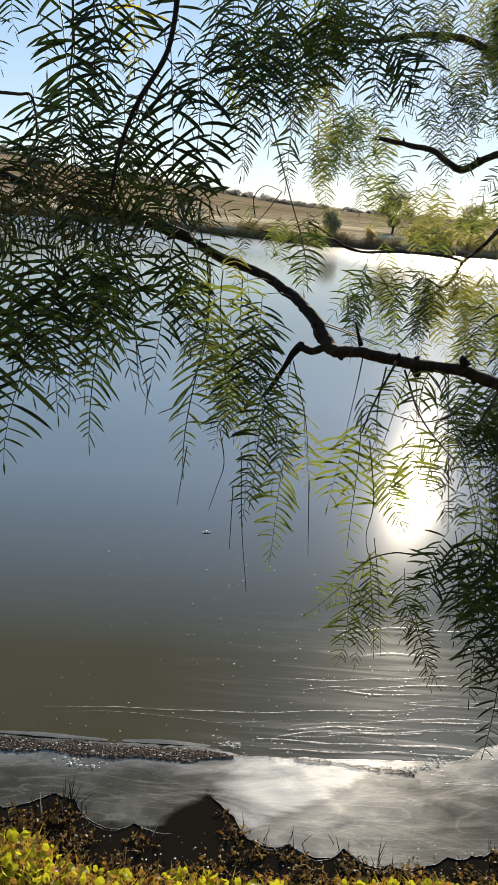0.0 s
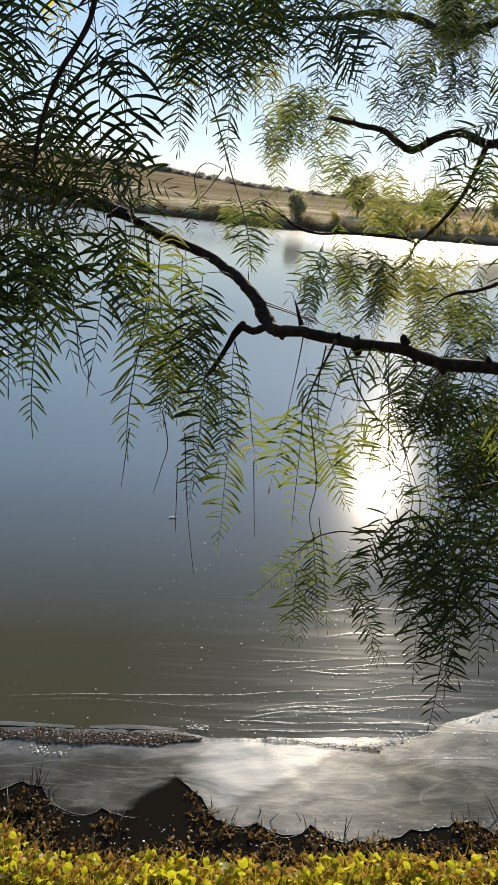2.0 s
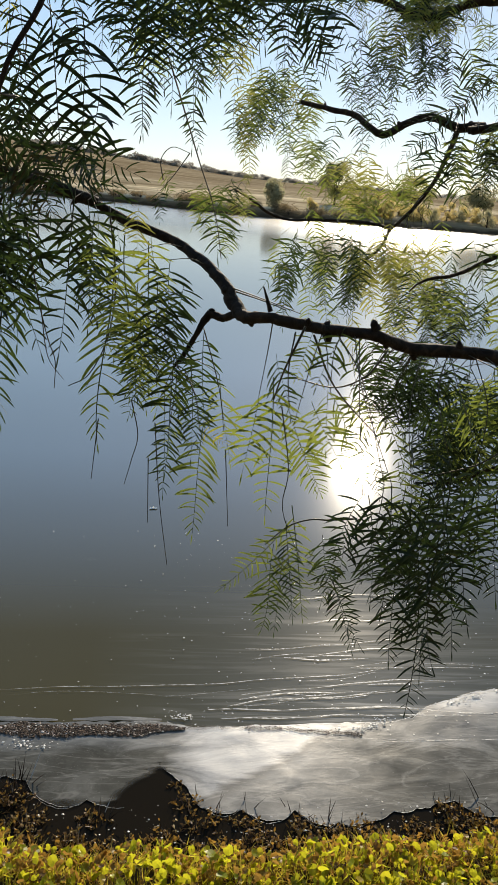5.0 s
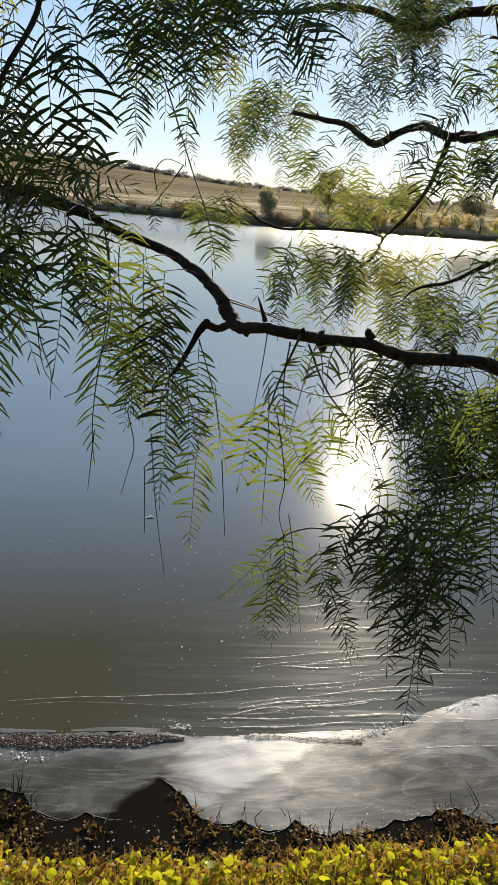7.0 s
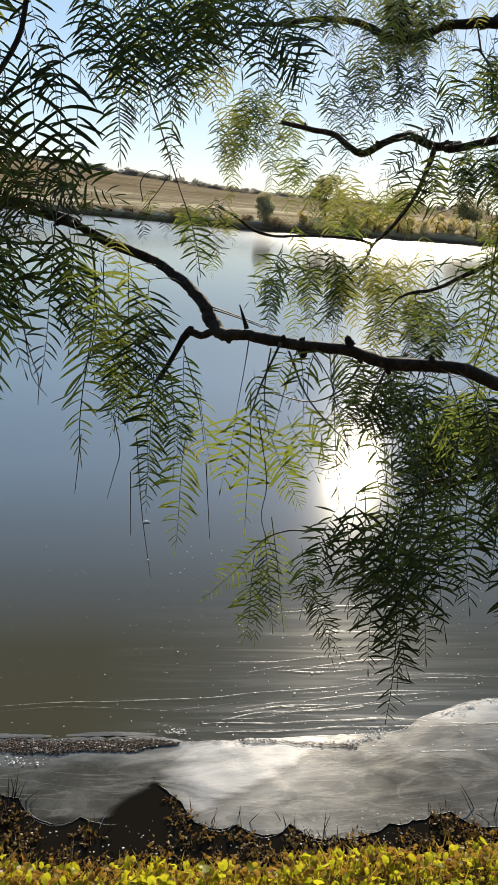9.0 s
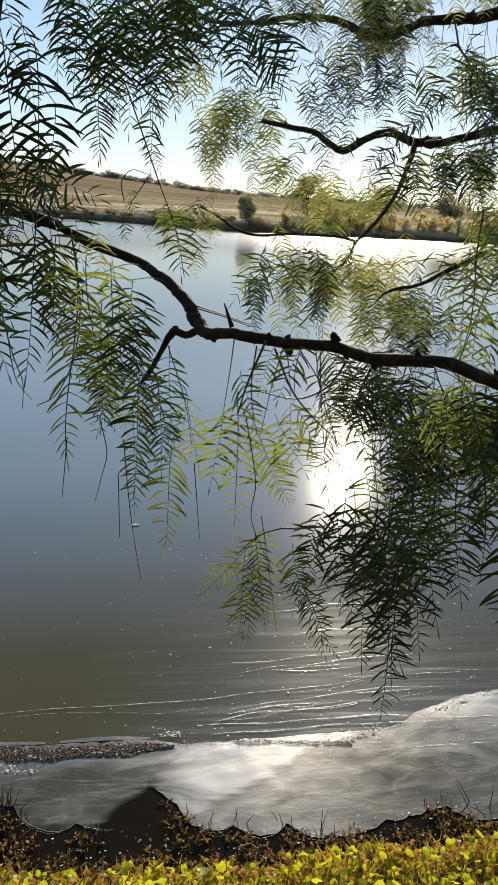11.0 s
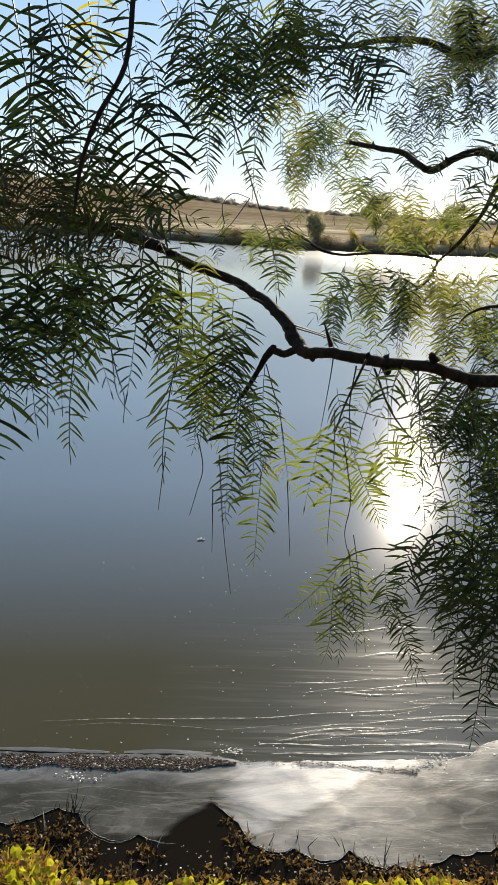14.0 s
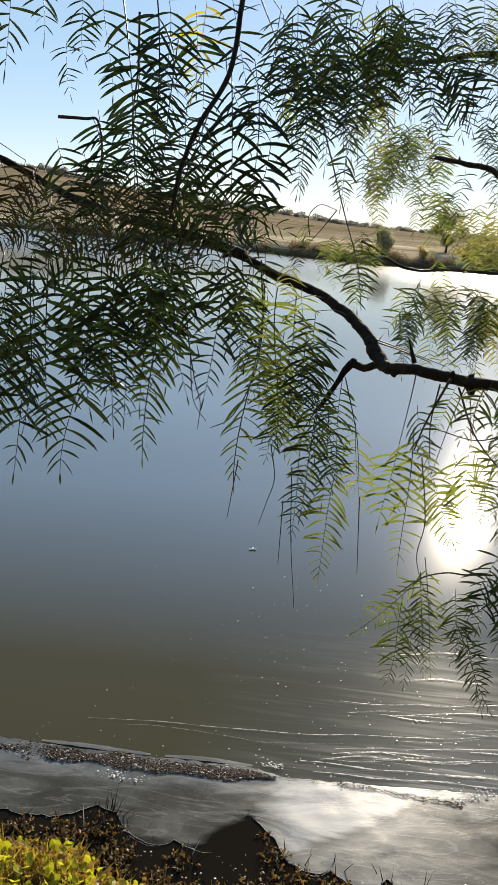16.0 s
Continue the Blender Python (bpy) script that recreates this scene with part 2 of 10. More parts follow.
hair = ramp(nt, maths(nt, "ABSOLUTE", maths(nt, "SUBTRACT", line, 0.52)), [(0.0, 1.0), (0.014, 0.0)])
speck = ramp(nt, noise_tex(nt, 85, 2, coords(nt, (1, 1.6, 1))), [(0.68, 0.0), (0.73, 1.0)])
pale = maths(nt, "MAXIMUM", maths(nt, "MULTIPLY", hair, 0.3), maths(nt, "MAXIMUM", crease, speck))
skin = ramp(nt, swirl, [(0.3, (0.036, 0.034, 0.027)), (0.5, (0.056, 0.055, 0.046)), (0.62, (0.092, 0.091, 0.08)), (0.75, (0.052, 0.051, 0.043))])
glare_cream = ramp(nt, swirl, [(0.3, (0.15, 0.152, 0.15)), (0.5, (0.27, 0.272, 0.268)), (0.7, (0.38, 0.382, 0.375))])
tone = blend(nt, milk_glare, skin, glare_cream)
seam = maths(nt, "MULTIPLY", maths(nt, "SUBTRACT", 1.0, maths(nt, "ABSOLUTE", maths(nt, "SUBTRACT", maths(nt, "MULTIPLY", fold, 2.0), 1.0)), True), shore_side)
tone = blend(nt, maths(nt, "MULTIPLY", seam, 0.6), tone, (0.04, 0.036, 0.03))
wedge = maths(nt, "SUBTRACT", 1.0, maths(nt, "MULTIPLY", maths(nt, "ABSOLUTE", maths(nt, "SUBTRACT", sep.outputs[0], 0.10)), 5.0), True)
cover = maths(nt, "ADD", maths(nt, "MULTIPLY", maths(nt, "SUBTRACT", maths(nt, "ADD", sep.outputs[1], maths(nt, "MULTIPLY", sway, 0.8)), maths(nt, "ADD", maths(nt, "MULTIPLY", wedge, 0.17), 2.655)), 24.0), 0.05, True)
nt.links.new(maths(nt, "MAXIMUM", cover, maths(nt, "MULTIPLY", maths(nt, "SUBTRACT", sep.outputs[0], 0.112), 50.0, True)), b.inputs["Alpha"])
nt.links.new(blend(nt, maths(nt, "MULTIPLY", pale, 0.15), tone, (0.5, 0.48, 0.44)), b.inputs["Base Color"])
nt.links.new(maths(nt, "ADD", maths(nt, "MULTIPLY", milk_glare, 0.95), maths(nt, "MULTIPLY", swirl, 0.14)), b.inputs["Specular IOR Level"])
nt.links.new(maths(nt, "ADD", maths(nt, "MULTIPLY", swirl, 0.22), maths(nt, "ADD", maths(nt, "MULTIPLY", wide, 0.12), 0.16)), b.inputs["Roughness"])
bump(nt, b, maths(nt, "ADD", maths(nt, "MULTIPLY", swirl, 0.9), maths(nt, "ADD", maths(nt, "MULTIPLY", fine, 0.10), maths(nt, "MULTIPLY", pale, 0.10))), 0.055, 0.02)

FOAM, nt, b = material("foam", 0.45)
fo = noise_tex(nt, 60, 4, coords(nt))
nt.links.new(ramp(nt, fo, [(0.3, (0.30, 0.29, 0.26)), (0.7, (0.62, 0.61, 0.57))]), b.inputs["Base Color"])
nt.links.new(ramp(nt, noise_tex(nt, 9, 5, coords(nt, (1, 4, 1)), 0.8), [(0.34, 0.1), (0.62, 0.75)]), b.inputs["Alpha"])
bump(nt, b, fo, 0.6, 0.004)
FLECK, nt, b = material("pale_fleck", 0.35)
nt.links.new(ramp(nt, nt.nodes.new("ShaderNodeNewGeometry").outputs["Random Per Island"], [(0.0, (0.35, 0.33, 0.28)), (1.0, (0.75, 0.73, 0.68))]), b.inputs["Base Color"])
DEBRIS, nt, b = material("wet_debris", 0.7)
b.inputs["Specular IOR Level"].default_value = 0.12
# Palest stops are pale specks and also stand in for wet sparkle.
nt.links.new(ramp(nt, nt.nodes.new("ShaderNodeNewGeometry").outputs["Random Per Island"], [(0.0, (0.016, 0.011, 0.008)), (0.6, (0.045, 0.030, 0.021)), (0.86, (0.11, 0.070, 0.048)), (0.93, (0.3, 0.25, 0.21)), (1.0, (0.6, 0.55, 0.5))]), b.inputs["Base Color"])

# ground: dark wet mud at the waterline, dry straw grass on the slopes
GROUND, nt, b = material("dry_ground", 0.9)
b.inputs["Specular IOR Level"].default_value = 0.0
v = coords(nt)
sep = nt.nodes.new("ShaderNodeSeparateXYZ")
nt.links.new(v, sep.inputs[0])
big = noise_tex(nt, 0.05, 6, coords(nt, (0.3, 1.6, 1)), 0.5)
tuft = noise_tex(nt, 0.5, 5, coords(nt, (1, 1.5, 2)))
straw = ramp(nt, big, [(0.30, (0.27, 0.205, 0.125)), (0.45, (0.52, 0.41, 0.25)), (0.58, (0.68, 0.56, 0.37)), (0.72, (0.38, 0.29, 0.175))])
band = noise_tex(nt, 1.0, 4, coords(nt, (0.018, 0.018, 1.1)), 0.5, 0.65)
straw = blend(nt, ramp(nt, band, [(0.42, 0.0), (0.6, 0.75)]), straw, (0.17, 0.12, 0.065))
lane = noise_tex(nt, 1.0, 5, coords(nt, (0.02, 0.03, 1.7)), 0.4, 0.6)
straw = blend(nt, ramp(nt, lane, [(0.50, 0.0), (0.56, 0.9)]), straw, (0.78, 0.64, 0.42))
straw = blend(nt, ramp(nt, tuft, [(0.40, 0.0), (0.75, 0.7)]), straw, (0.13, 0.10, 0.05))
slope = ramp(nt, maths(nt, "ADD", maths(nt, "MULTIPLY", sep.outputs[2], 0.1), maths(nt, "MULTIPLY", big, 0.7)), [(0.55, 0.0), (0.75, 0.75)])
straw = blend(nt, slope, straw, (0.2, 0.145, 0.085))
wet = ramp(nt, maths(nt, "ADD", sep.outputs[2], maths(nt, "MULTIPLY", maths(nt, "SUBTRACT", tuft, 0.5), 1.2)), [(0.25, 1.0), (1.0, 0.0)])
nt.links.new(blend(nt, wet, straw, (0.06, 0.043, 0.025)), b.inputs["Base Color"])
bump(nt, b, noise_tex(nt, 30, 5, v), 0.6, 0.03)


# ---- mesh helpers ----
def part(name, bm, mat, parent=None, label=""):
    me = bpy.data.meshes.new(name)
    bm.to_mesh(me)
    bm.free()
    for p in me.polygons:
        p.use_smooth = True
    if mat:
        me.materials.append(mat)
    ob = new(name, me)
    ob.parent = parent
    if label:
        tagged(ob, label)
    return ob


def smooth_line(points, per=5):
    """Points along a Catmull-Rom line through the given ones (each a tuple, any number of values)."""
    p = [np.array(q, float) for q in points]
    p = [2 * p[0] - p[1]] + p + [2 * p[-1] - p[-2]]
    out = []
    for a, b2, c, d in zip(p, p[1:], p[2:], p[3:]):
        for k in range(per):
            u = k / per
            out.append(0.5 * (2 * b2 + (c - a) * u + (2 * a - 5 * b2 + 4 * c - d) * u * u + (3 * b2 - a - 3 * c + d) * u ** 3))
    return out + [p[-2]]


def tube(bm, line, sides=8, rough=0.0, rng=random):
    """A closed tube along rows of x, y, z, radius."""
    rings, up = [], Vector((0.3, 0.5, 0.8))
    for i, q in enumerate(line):
        a, c = Vector(line[max(i - 1, 0)][:3]), Vector(line[min(i + 1, len(line) - 1)][:3])
        t = (c - a).normalized()
        s = t.cross(up).normalized()
        n = s.cross(t)
        up = n
        ring = []
        for k in range(sides):
            w = 2 * math.pi * k / sides
            r = q[3] * (1 + rough * rng.uniform(-1, 1))
            ring.append(bm.verts.new(Vector(q[:3]) + (s * math.cos(w) + n * math.sin(w)) * r))
        rings.append(ring)
    for r0, r1 in zip(rings, rings[1:]):
        for k in range(sides):
            bm.faces.new((r0[k], r0[(k + 1) % sides], r1[(k + 1) % sides], r1[k]))
    bm.faces.new(rings[0][::-1])
    bm.faces.new(rings[-1])


def blade(bm, start, way, length, width, bend, face, steps=5, fold=0.15, peak=0.8):
    """A narrow leaf that starts at start, points along way, sinks by bend and shows its face to face."""
    p, w = Vector(start), Vector(way).normalized()
    rows = []
    for k in range(steps + 1):
        u = k / steps
        side = w.cross(face)
        side = side.normalized() if side.length > 1e-6 else Vector((1, 0, 0))
        half = width / 2 * max(math.sin(math.pi * min(0.06 + 0.94 * u, 1.0)) ** peak, 0.03)
        nrm = side.cross(w)
        rows.append([bm.verts.new(p - side * half), bm.verts.new(p + nrm * half * fold), bm.verts.new(p + side * half)])
        p = p + w * (length / steps)
        w = (w + Vector((0, 0, -bend / steps))).normalized()
    for r0, r1 in zip(rows, rows[1:]):
        bm.faces.new((r0[0], r0[1], r1[1], r1[0]))
        bm.faces.new((r0[1], r0[2], r1[2], r1[1]))


# ---- ground, water ----
def curve_at(table, a):
    return float(np.interp(a, [q[0] for q in table], [q[1] for q in table]))


FAR_SHORE = [(-180, 40), (-60, 150), (-22, 127), (-14, 100), (-5, 93), (4, 79), (10, 82), (22, 92), (50, 110), (180, 40)]
RIDGE = [(-180, 1.5), (-60, 5.0), (-20, 3.35), (-14, 2.6), (-9, 2.2), (-4.6, 1.9), (0, 1.55), (4, 1.3), (9.5, 1.15), (15, 1.1), (24, 1.0), (60, 1.6), (180, 1.5)]
EYE_Z = 2.11


def near_edge(x):
    left, right = 0.5 - 0.5 * math.tanh((x + 0.32) * 9), 0.5 + 0.5 * math.tanh((x - 0.8) * 6)
    return 2.475 + 0.11 * left + 0.045 * right + 0.018 * math.sin(9.3 * x + 1.0) + 0.012 * math.sin(23 * x)


def ground_height(x, y):
    """Bank at the camera's feet, pond bed, far bank and the hill behind it."""
    d = math.hypot(x, y)
    az = math.degrees(math.atan2(x, y))
    fs = curve_at(FAR_SHORE, az) if y > 0 else 0
    e = near_edge(x)
    if y < e:
        rise = min((e - y) / 0.16, 1.0)
        return 0.10 * rise ** 1.5 - 0.06 * (1 - rise) + min(0.15 * max(e - 0.25 - y, 0), 0.6) + 0.02 * noise.noise((x * 4, y * 4, 0))
    if d < fs:
        return max(-0.06 - (y - e) * 0.35, -1.2) if fs - d > 4 else -0.3 * (fs - d)
    s = d - fs
    ridge = fs + 210
    top = EYE_Z + math.tan(radians(curve_at(RIDGE, az))) * ridge
    bank = 1.05 * min(s / 2.5, 1.0) ** 0.8
    u = min(max((s - 2.5) / 207.5, 0.0), 1.0)
    h = bank + (top - bank) * u ** 0.85
    h += (0.5 * noise.noise((x * 0.03, y * 0.03, 1)) + 0.15 * noise.noise((x * 0.2, y * 0.2, 3))) * min(s / 20, 1)
    if s > 210:
        h = top - (s - 210) * 0.01
    return h


def add_ground():
    rads = [0.0] + list(np.linspace(0.3, 2.2, 14)) + list(np.linspace(2.26, 3.3, 28)) + list(np.geomspace(3.6, 74, 26)) + list(np.linspace(76, 135, 84)) + list(np.geomspace(140, 380, 34)) + list(np.geomspace(430, 4000, 9))
    angs = [-180 + 10 * i for i in range(14)] + list(np.linspace(-40, 40, 261)) + [50 + 10 * i for i in range(13)]
    bm = bmesh.new()
    rows = []
    for r in rads[1:]:
        rows.append([bm.verts.new((r * math.sin(radians(a)), r * math.cos(radians(a)), ground_height(r * math.sin(radians(a)), r * math.cos(radians(a))))) for a in angs])
    n = len(angs)
    for r0, r1 in zip(rows, rows[1:]):
        for k in range(n):
            bm.faces.new((r0[k], r1[k], r1[(k + 1) % n], r0[(k + 1) % n]))
    c = bm.verts.new((0, 0, ground_height(0, 0)))
    for k in range(n):
        bm.faces.new((c, rows[0][k], rows[0][(k + 1) % n]))
    return tagged(part("ground", bm, GROUND), "dry grassy bank, pond bed and straw-coloured hill", "ground", kind="structure")


ground = add_ground()


def add_water():
    bm = bmesh.new()
    ring = []
    pts = [(-12, 2.3), (12, 2.3)] + [(1.07 * curve_at(FAR_SHORE, a) * math.sin(radians(a)), 1.07 * curve_at(FAR_SHORE, a) * math.cos(radians(a))) for a in range(50, -51, -4)]
    for x, y in pts:
        ring.append(bm.verts.new((x, y, 0)))
    bm.faces.new(ring)
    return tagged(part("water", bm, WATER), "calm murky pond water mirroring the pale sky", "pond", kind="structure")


water = add_water()

# ---- scum on the water along the bank ----
# stems and mud knobs that hold the skin's edge: x, y and how far it hangs before the next
PINS = [(-3.6, 2.93, 0.25), (-2.9, 2.8, 0.25), (-2.2, 2.72, 0.25), (-1.6, 2.76, 0.25), (-1.1, 2.74, 0.2), (-0.8, 2.735, 0.2), (-0.59, 2.735, 0.1), (-0.475, 2.80, 0.1), (-0.395, 2.775, 0.8), (-0.16, 2.685, 0.3),
        (-0.02, 2.655, 0.3), (0.115, 2.835, 0.15), (0.205, 2.745, 0.2), (0.245, 2.665, 0.45), (0.41, 2.632, 0.45), (0.57, 2.60, 0.1), (0.605, 2.638, 0.7), (0.76, 2.58, 0.4), (0.88, 2.576, 0.2), (0.98, 2.622, 0.3),
        (1.07, 2.631, 0.2), (1.15, 2.655, 0.1), (1.235, 2.665, 0.3), (1.30, 2.61, 0.4), (1.5, 2.63, 0.25), (2.0, 2.70, 0.25), (2.5, 2.68, 0.25), (3.0, 2.75, 0.25), (3.7, 2.8, 0.25), (4.3, 3.0, 0.25)]
FAR_FILM = [(-3.6, 2.86), (-2.9, 2.98), (-2.2, 3.05), (-0.95, 3.09), (-0.6, 3.075), (-0.2, 3.08), (0.05, 3.085), (0.157, 3.066), (0.275, 3.05), (0.44, 3.055), (0.64, 3.066), (0.94, 3.08), (1.12, 3.09), (1.22, 3.11), (1.29, 3.18), (1.43, 3.23), (1.56, 3.28), (1.72, 3.305), (2.2, 3.4), (3.0, 3.42), (3.7, 3.3), (4.3, 3.02)]


def film_near(x):
    for (x0, y0, hang_by), (x1, y1, _) in zip(PINS, PINS[1:]):
        if x <= x1:
            u = (x - x0) / (x1 - x0)
            return y0 + (y1 - y0) * u - hang_by * (x1 - x0) * (u * (1 - u)) ** 0.8
    return PINS[-1][1]


def ragged(x):
    return film_near(x) + 0.010 * noise.noise((x * 11, 5, 0)) + 0.006 * noise.noise((x * 37, 9, 0))


def film_far(x):
    return curve_at(FAR_FILM, x) + 0.008 * noise.noise((x * 7, 0, 0)) + 0.010 * noise.noise((x * 25, 3, 0))


def add_film():
    bm = bmesh.new()
    cols = []
    for i in range(1041):
        x = -3.6 + 7.9 * i / 1040
        a, c = ragged(x), film_far(x)
        col = []
        for k in range(13):
            y = a + (c - a) * k / 12
            z = 0.004 + 0.0025 * noise.noise((x * 9, y * 22, 0)) * (0 if k in (0, 12) else 1)
            col.append(bm.verts.new((x, y, z)))
        cols.append(col)
    for a, c in zip(cols, cols[1:]):
        for k in range(12):
            bm.faces.new((a[k], c[k], c[k + 1], a[k + 1]))
    return tagged(part("scum_film", bm, FILM), "wrinkled grey skin of scum floating along the bank", "pond scum", kind="stuff")


film = add_film()


def ribbon(name, line, width, label, seed, mat=FOAM):
    """A thin uneven streak of foam lying on the water."""
    rng = random.Random(seed)
    bm = bmesh.new()
    rows = []
    pts = smooth_line(line, 24)
    for i, (x, y) in enumerate(pts):
        u = i / (len(pts) - 1)
        w = 0.24 * width * (0.3 + 1.2 * rng.random() if mat == FOAM else 1.0 + 0.5 * noise.noise((x * 20, seed, 4))) * math.sin(math.pi * (0.05 + 0.9 * u)) ** 0.5
        o = (0.9 if mat == FOAM else 0.08) * width * noise.noise((x * 4, seed, 0))
        rows.append((bm.verts.new((x, y - w + o, 0.0046)), bm.verts.new((x, y + o, 0.0048)), bm.verts.new((x, y + w + o, 0.0046))))
    for a, c in zip(rows, rows[1:]):
        bm.faces.new((a[0], c[0], c[1], a[1]))
        bm.faces.new((a[1], c[1], c[2], a[2]))
    return tagged(part(name, bm, mat), label, "foam streak", "foam streaks", "stuff")


STREAKS = [
    ([(-0.65, 3.27), (-0.2, 3.30), (0.2, 3.31), (0.62, 3.36), (0.95, 3.39), (1.25, 3.47)], 0.009),
    ([(0.45, 3.25), (0.8, 3.30), (1.2, 3.36), (1.5, 3.35)], 0.014),
    ([(0.3, 3.15), (0.7, 3.16), (1.15, 3.17), (1.6, 3.13)], 0.018),
    ([(0.75, 4.02), (0.9, 4.04), (1.1, 4.09), (1.5, 4.1)], 0.014),
    ([(0.85, 3.80), (1.05, 3.85), (1.3, 3.84)], 0.020),
    ([(0.9, 3.62), (1.1, 3.64), (1.35, 3.7)], 0.010),
    ([(0.75, 2.98), (1.1, 2.97), (1.5, 2.98), (1.9, 3.0)], 0.007),
    ([(1.28, 3.13), (1.45, 3.22), (1.62, 3.27), (1.8, 3.3)], 0.016),
    ([(1.4, 3.13), (1.6, 3.14), (1.9, 3.14)], 0.010),
    ([(1.30, 3.475), (1.5, 3.485), (1.8, 3.462), (2.2, 3.47)], 0.006),
    ([(-0.58, 3.235), (-0.34, 3.265), (0.0, 3.25), (0.16, 3.24), (0.5, 3.29)], 0.004),
    ([(0.35, 3.10), (0.7, 3.11), (1.1, 3.125), (1.5, 3.12)], 0.016),
    ([(0.05, 2.955), (0.15, 2.95), (0.22, 2.938)], 0.006),
    ([(0.95, 2.985), (1.3, 2.975), (1.8, 2.985)], 0.005),
]
streak_rng = random.Random(31)
for i in range(18):
    x0, y0, span = streak_rng.uniform(0.35, 1.1), streak_rng.uniform(3.12, 3.62), streak_rng.uniform(0.2, 0.6)
    y1 = y0 + streak_rng.uniform(0.0, 0.07)
    STREAKS.append(([(x0, y0), (x0 + span * 0.5, (y0 + y1) / 2 + streak_rng.uniform(-0.02, 0.02)), (x0 + span, y1)], streak_rng.uniform(0.006, 0.014)))
for x0, x1, width in ((-0.1, 0.35, 0.008), (0.3, 0.75, 0.010), (0.7, 1.25, 0.008), (1.2, 1.6, 0.014), (1.5, 2.1, 0.018)):
    STREAKS.append(([(x, film_far(x) - 0.004) for x in np.linspace(x0, x1, 5)], width))
for i, (line, width) in enumerate(STREAKS):
    ribbon("foam_streak", line, width, "thin whitish foam streak on the still water", i)
for i, line in enumerate(([(-0.80, 3.098), (-0.55, 3.095), (-0.33, 3.09)], [(-0.27, 3.092), (-0.08, 3.098), (0.10, 3.092)])):
    ribbon("scum_strip", line, 0.05, "flat grey strip of scum beside the debris", 50 + i, FILM)


def scum_edge(x0, x1, back, thick):
    """A bright rim or wrinkle where the skin hangs between two stems."""
    bm = bmesh.new()
    rows = []
    for i, x in enumerate(np.linspace(x0, x1, 26)):
        u = i / 25
        y = ragged(x) - back * math.sin(math.pi * u) ** 0.7
        w = thick * (0.35 + 0.65 * abs(noise.noise((x * 40, back * 90, 2)))) * math.sin(math.pi * (0.06 + 0.88 * u)) ** 0.4
        rows.append((bm.verts.new((x, y - w, 0.0044)), bm.verts.new((x, y, 0.0048)), bm.verts.new((x, y + w, 0.0044))))
    for a, c in zip(rows, rows[1:]):
        bm.faces.new((a[0], c[0], c[1], a[1]))
        bm.faces.new((a[1], c[1], c[2], a[2]))
    return tagged(part("scum_rim", bm, FLECK), "pale curved rim of scum between two stems", "scum rim", "scum rims", "stuff")


for (x0, y0, _), (x1, y1, _) in zip(PINS[4:-4], PINS[5:-3]):
    if not -0.1 < x0 < 0.1:
        scum_edge(x0, x1, 0.0, 0.0017)
for x0, x1, back, thick in ((-0.37, -0.2, 0.010, 0.0012), (0.215, 0.243, 0.010, 0.0014), (0.26, 0.40, 0.012, 0.0016), (0.26, 0.41, -0.010, 0.0012), (0.42, 0.56, 0.012, 0.0014), (0.62, 0.75, 0.014, 0.0016), (0.63, 0.74, -0.010, 0.0011), (0.78, 0.87, 0.01, 0.0012)):
    scum_edge(x0, x1, back, thick)


def scatter(name, mat, label, category, count, place, size, seed, flat=0.4):
    """Many small chips, each an uneven four-sided bit."""
    rng = random.Random(seed)
    verts, faces = [], []
    for i in range(count):
        x, y, z, k = place(rng)
        s = size * k * rng.uniform(0.5, 1.5)
        a = rng.uniform(0, 6.3)
        n = len(verts)
        for q in range(4):
            r = s * rng.uniform(0.5, 1.0)
            verts.append((x + 1.4 * r * math.cos(a + q * 1.57), y + r * math.sin(a + q * 1.57), z))
        verts.append((x, y, z + s * flat))
        faces += [(n + q, n + (q + 1) % 4, n + 4) for q in range(4)]
    me = bpy.data.meshes.new(name)
    me.from_pydata(verts, [], faces)
    me.materials.append(mat)
    return tagged(new(name, me), label, category, kind="stuff")


def on_line(rng):
    """A broad raft of bits to the left, a thin broken line through the bright skin."""
    if rng.random() < 0.86:
        x = rng.choice((rng.uniform(-1.9, 0.2), rng.uniform(-0.75, 0.17), rng.uniform(-0.75, 0.17)))
        mid = 3.03 + 0.018 * noise.noise((x * 5, 1, 0)) + 0.02 * max(-x - 0.5, 0) + 0.05 * max(x - 0.1, 0)
        half = 0.046 * min(max((0.22 - x) / 0.2, 0.25), 1.0) * (0.75 + 0.5 * noise.noise((x * 8, 7, 0)))
        return x, mid + half * rng.triangular(-1.15, 1.15, 0), 0.008, rng.choice((0.5, 0.8, 1.2, 1.9))
    x = rng.uniform(0.2, 0.95)
    y = 3.045 - 0.1 * max(x - 0.55, 0) + 0.006 * noise.noise((x * 15, 3, 0))
    return x, y + rng.gauss(0, 0.007), 0.008, rng.uniform(0.4, 1.0) * (1.0 if x > 0.45 else 0.6)


scatter("floating_debris", DEBRIS, "dark line of wet plant debris on the scum", "debris", 9500, on_line, 0.0033, 5, 0.3)


def on_water(rng):
    y = 3.0 + rng.random() ** 1.7 * 1.8
    return (rng.uniform(0.1, 2.2) if rng.random() < 0.8 else rng.uniform(-0.9, 0.2)), y, 0.006, 1 if rng.random() < 0.93 else 1.6


scatter("pale_flecks", FLECK, "tiny pale flecks floating on the water", "flecks", 480, on_water, 0.0028, 6, 0.08)


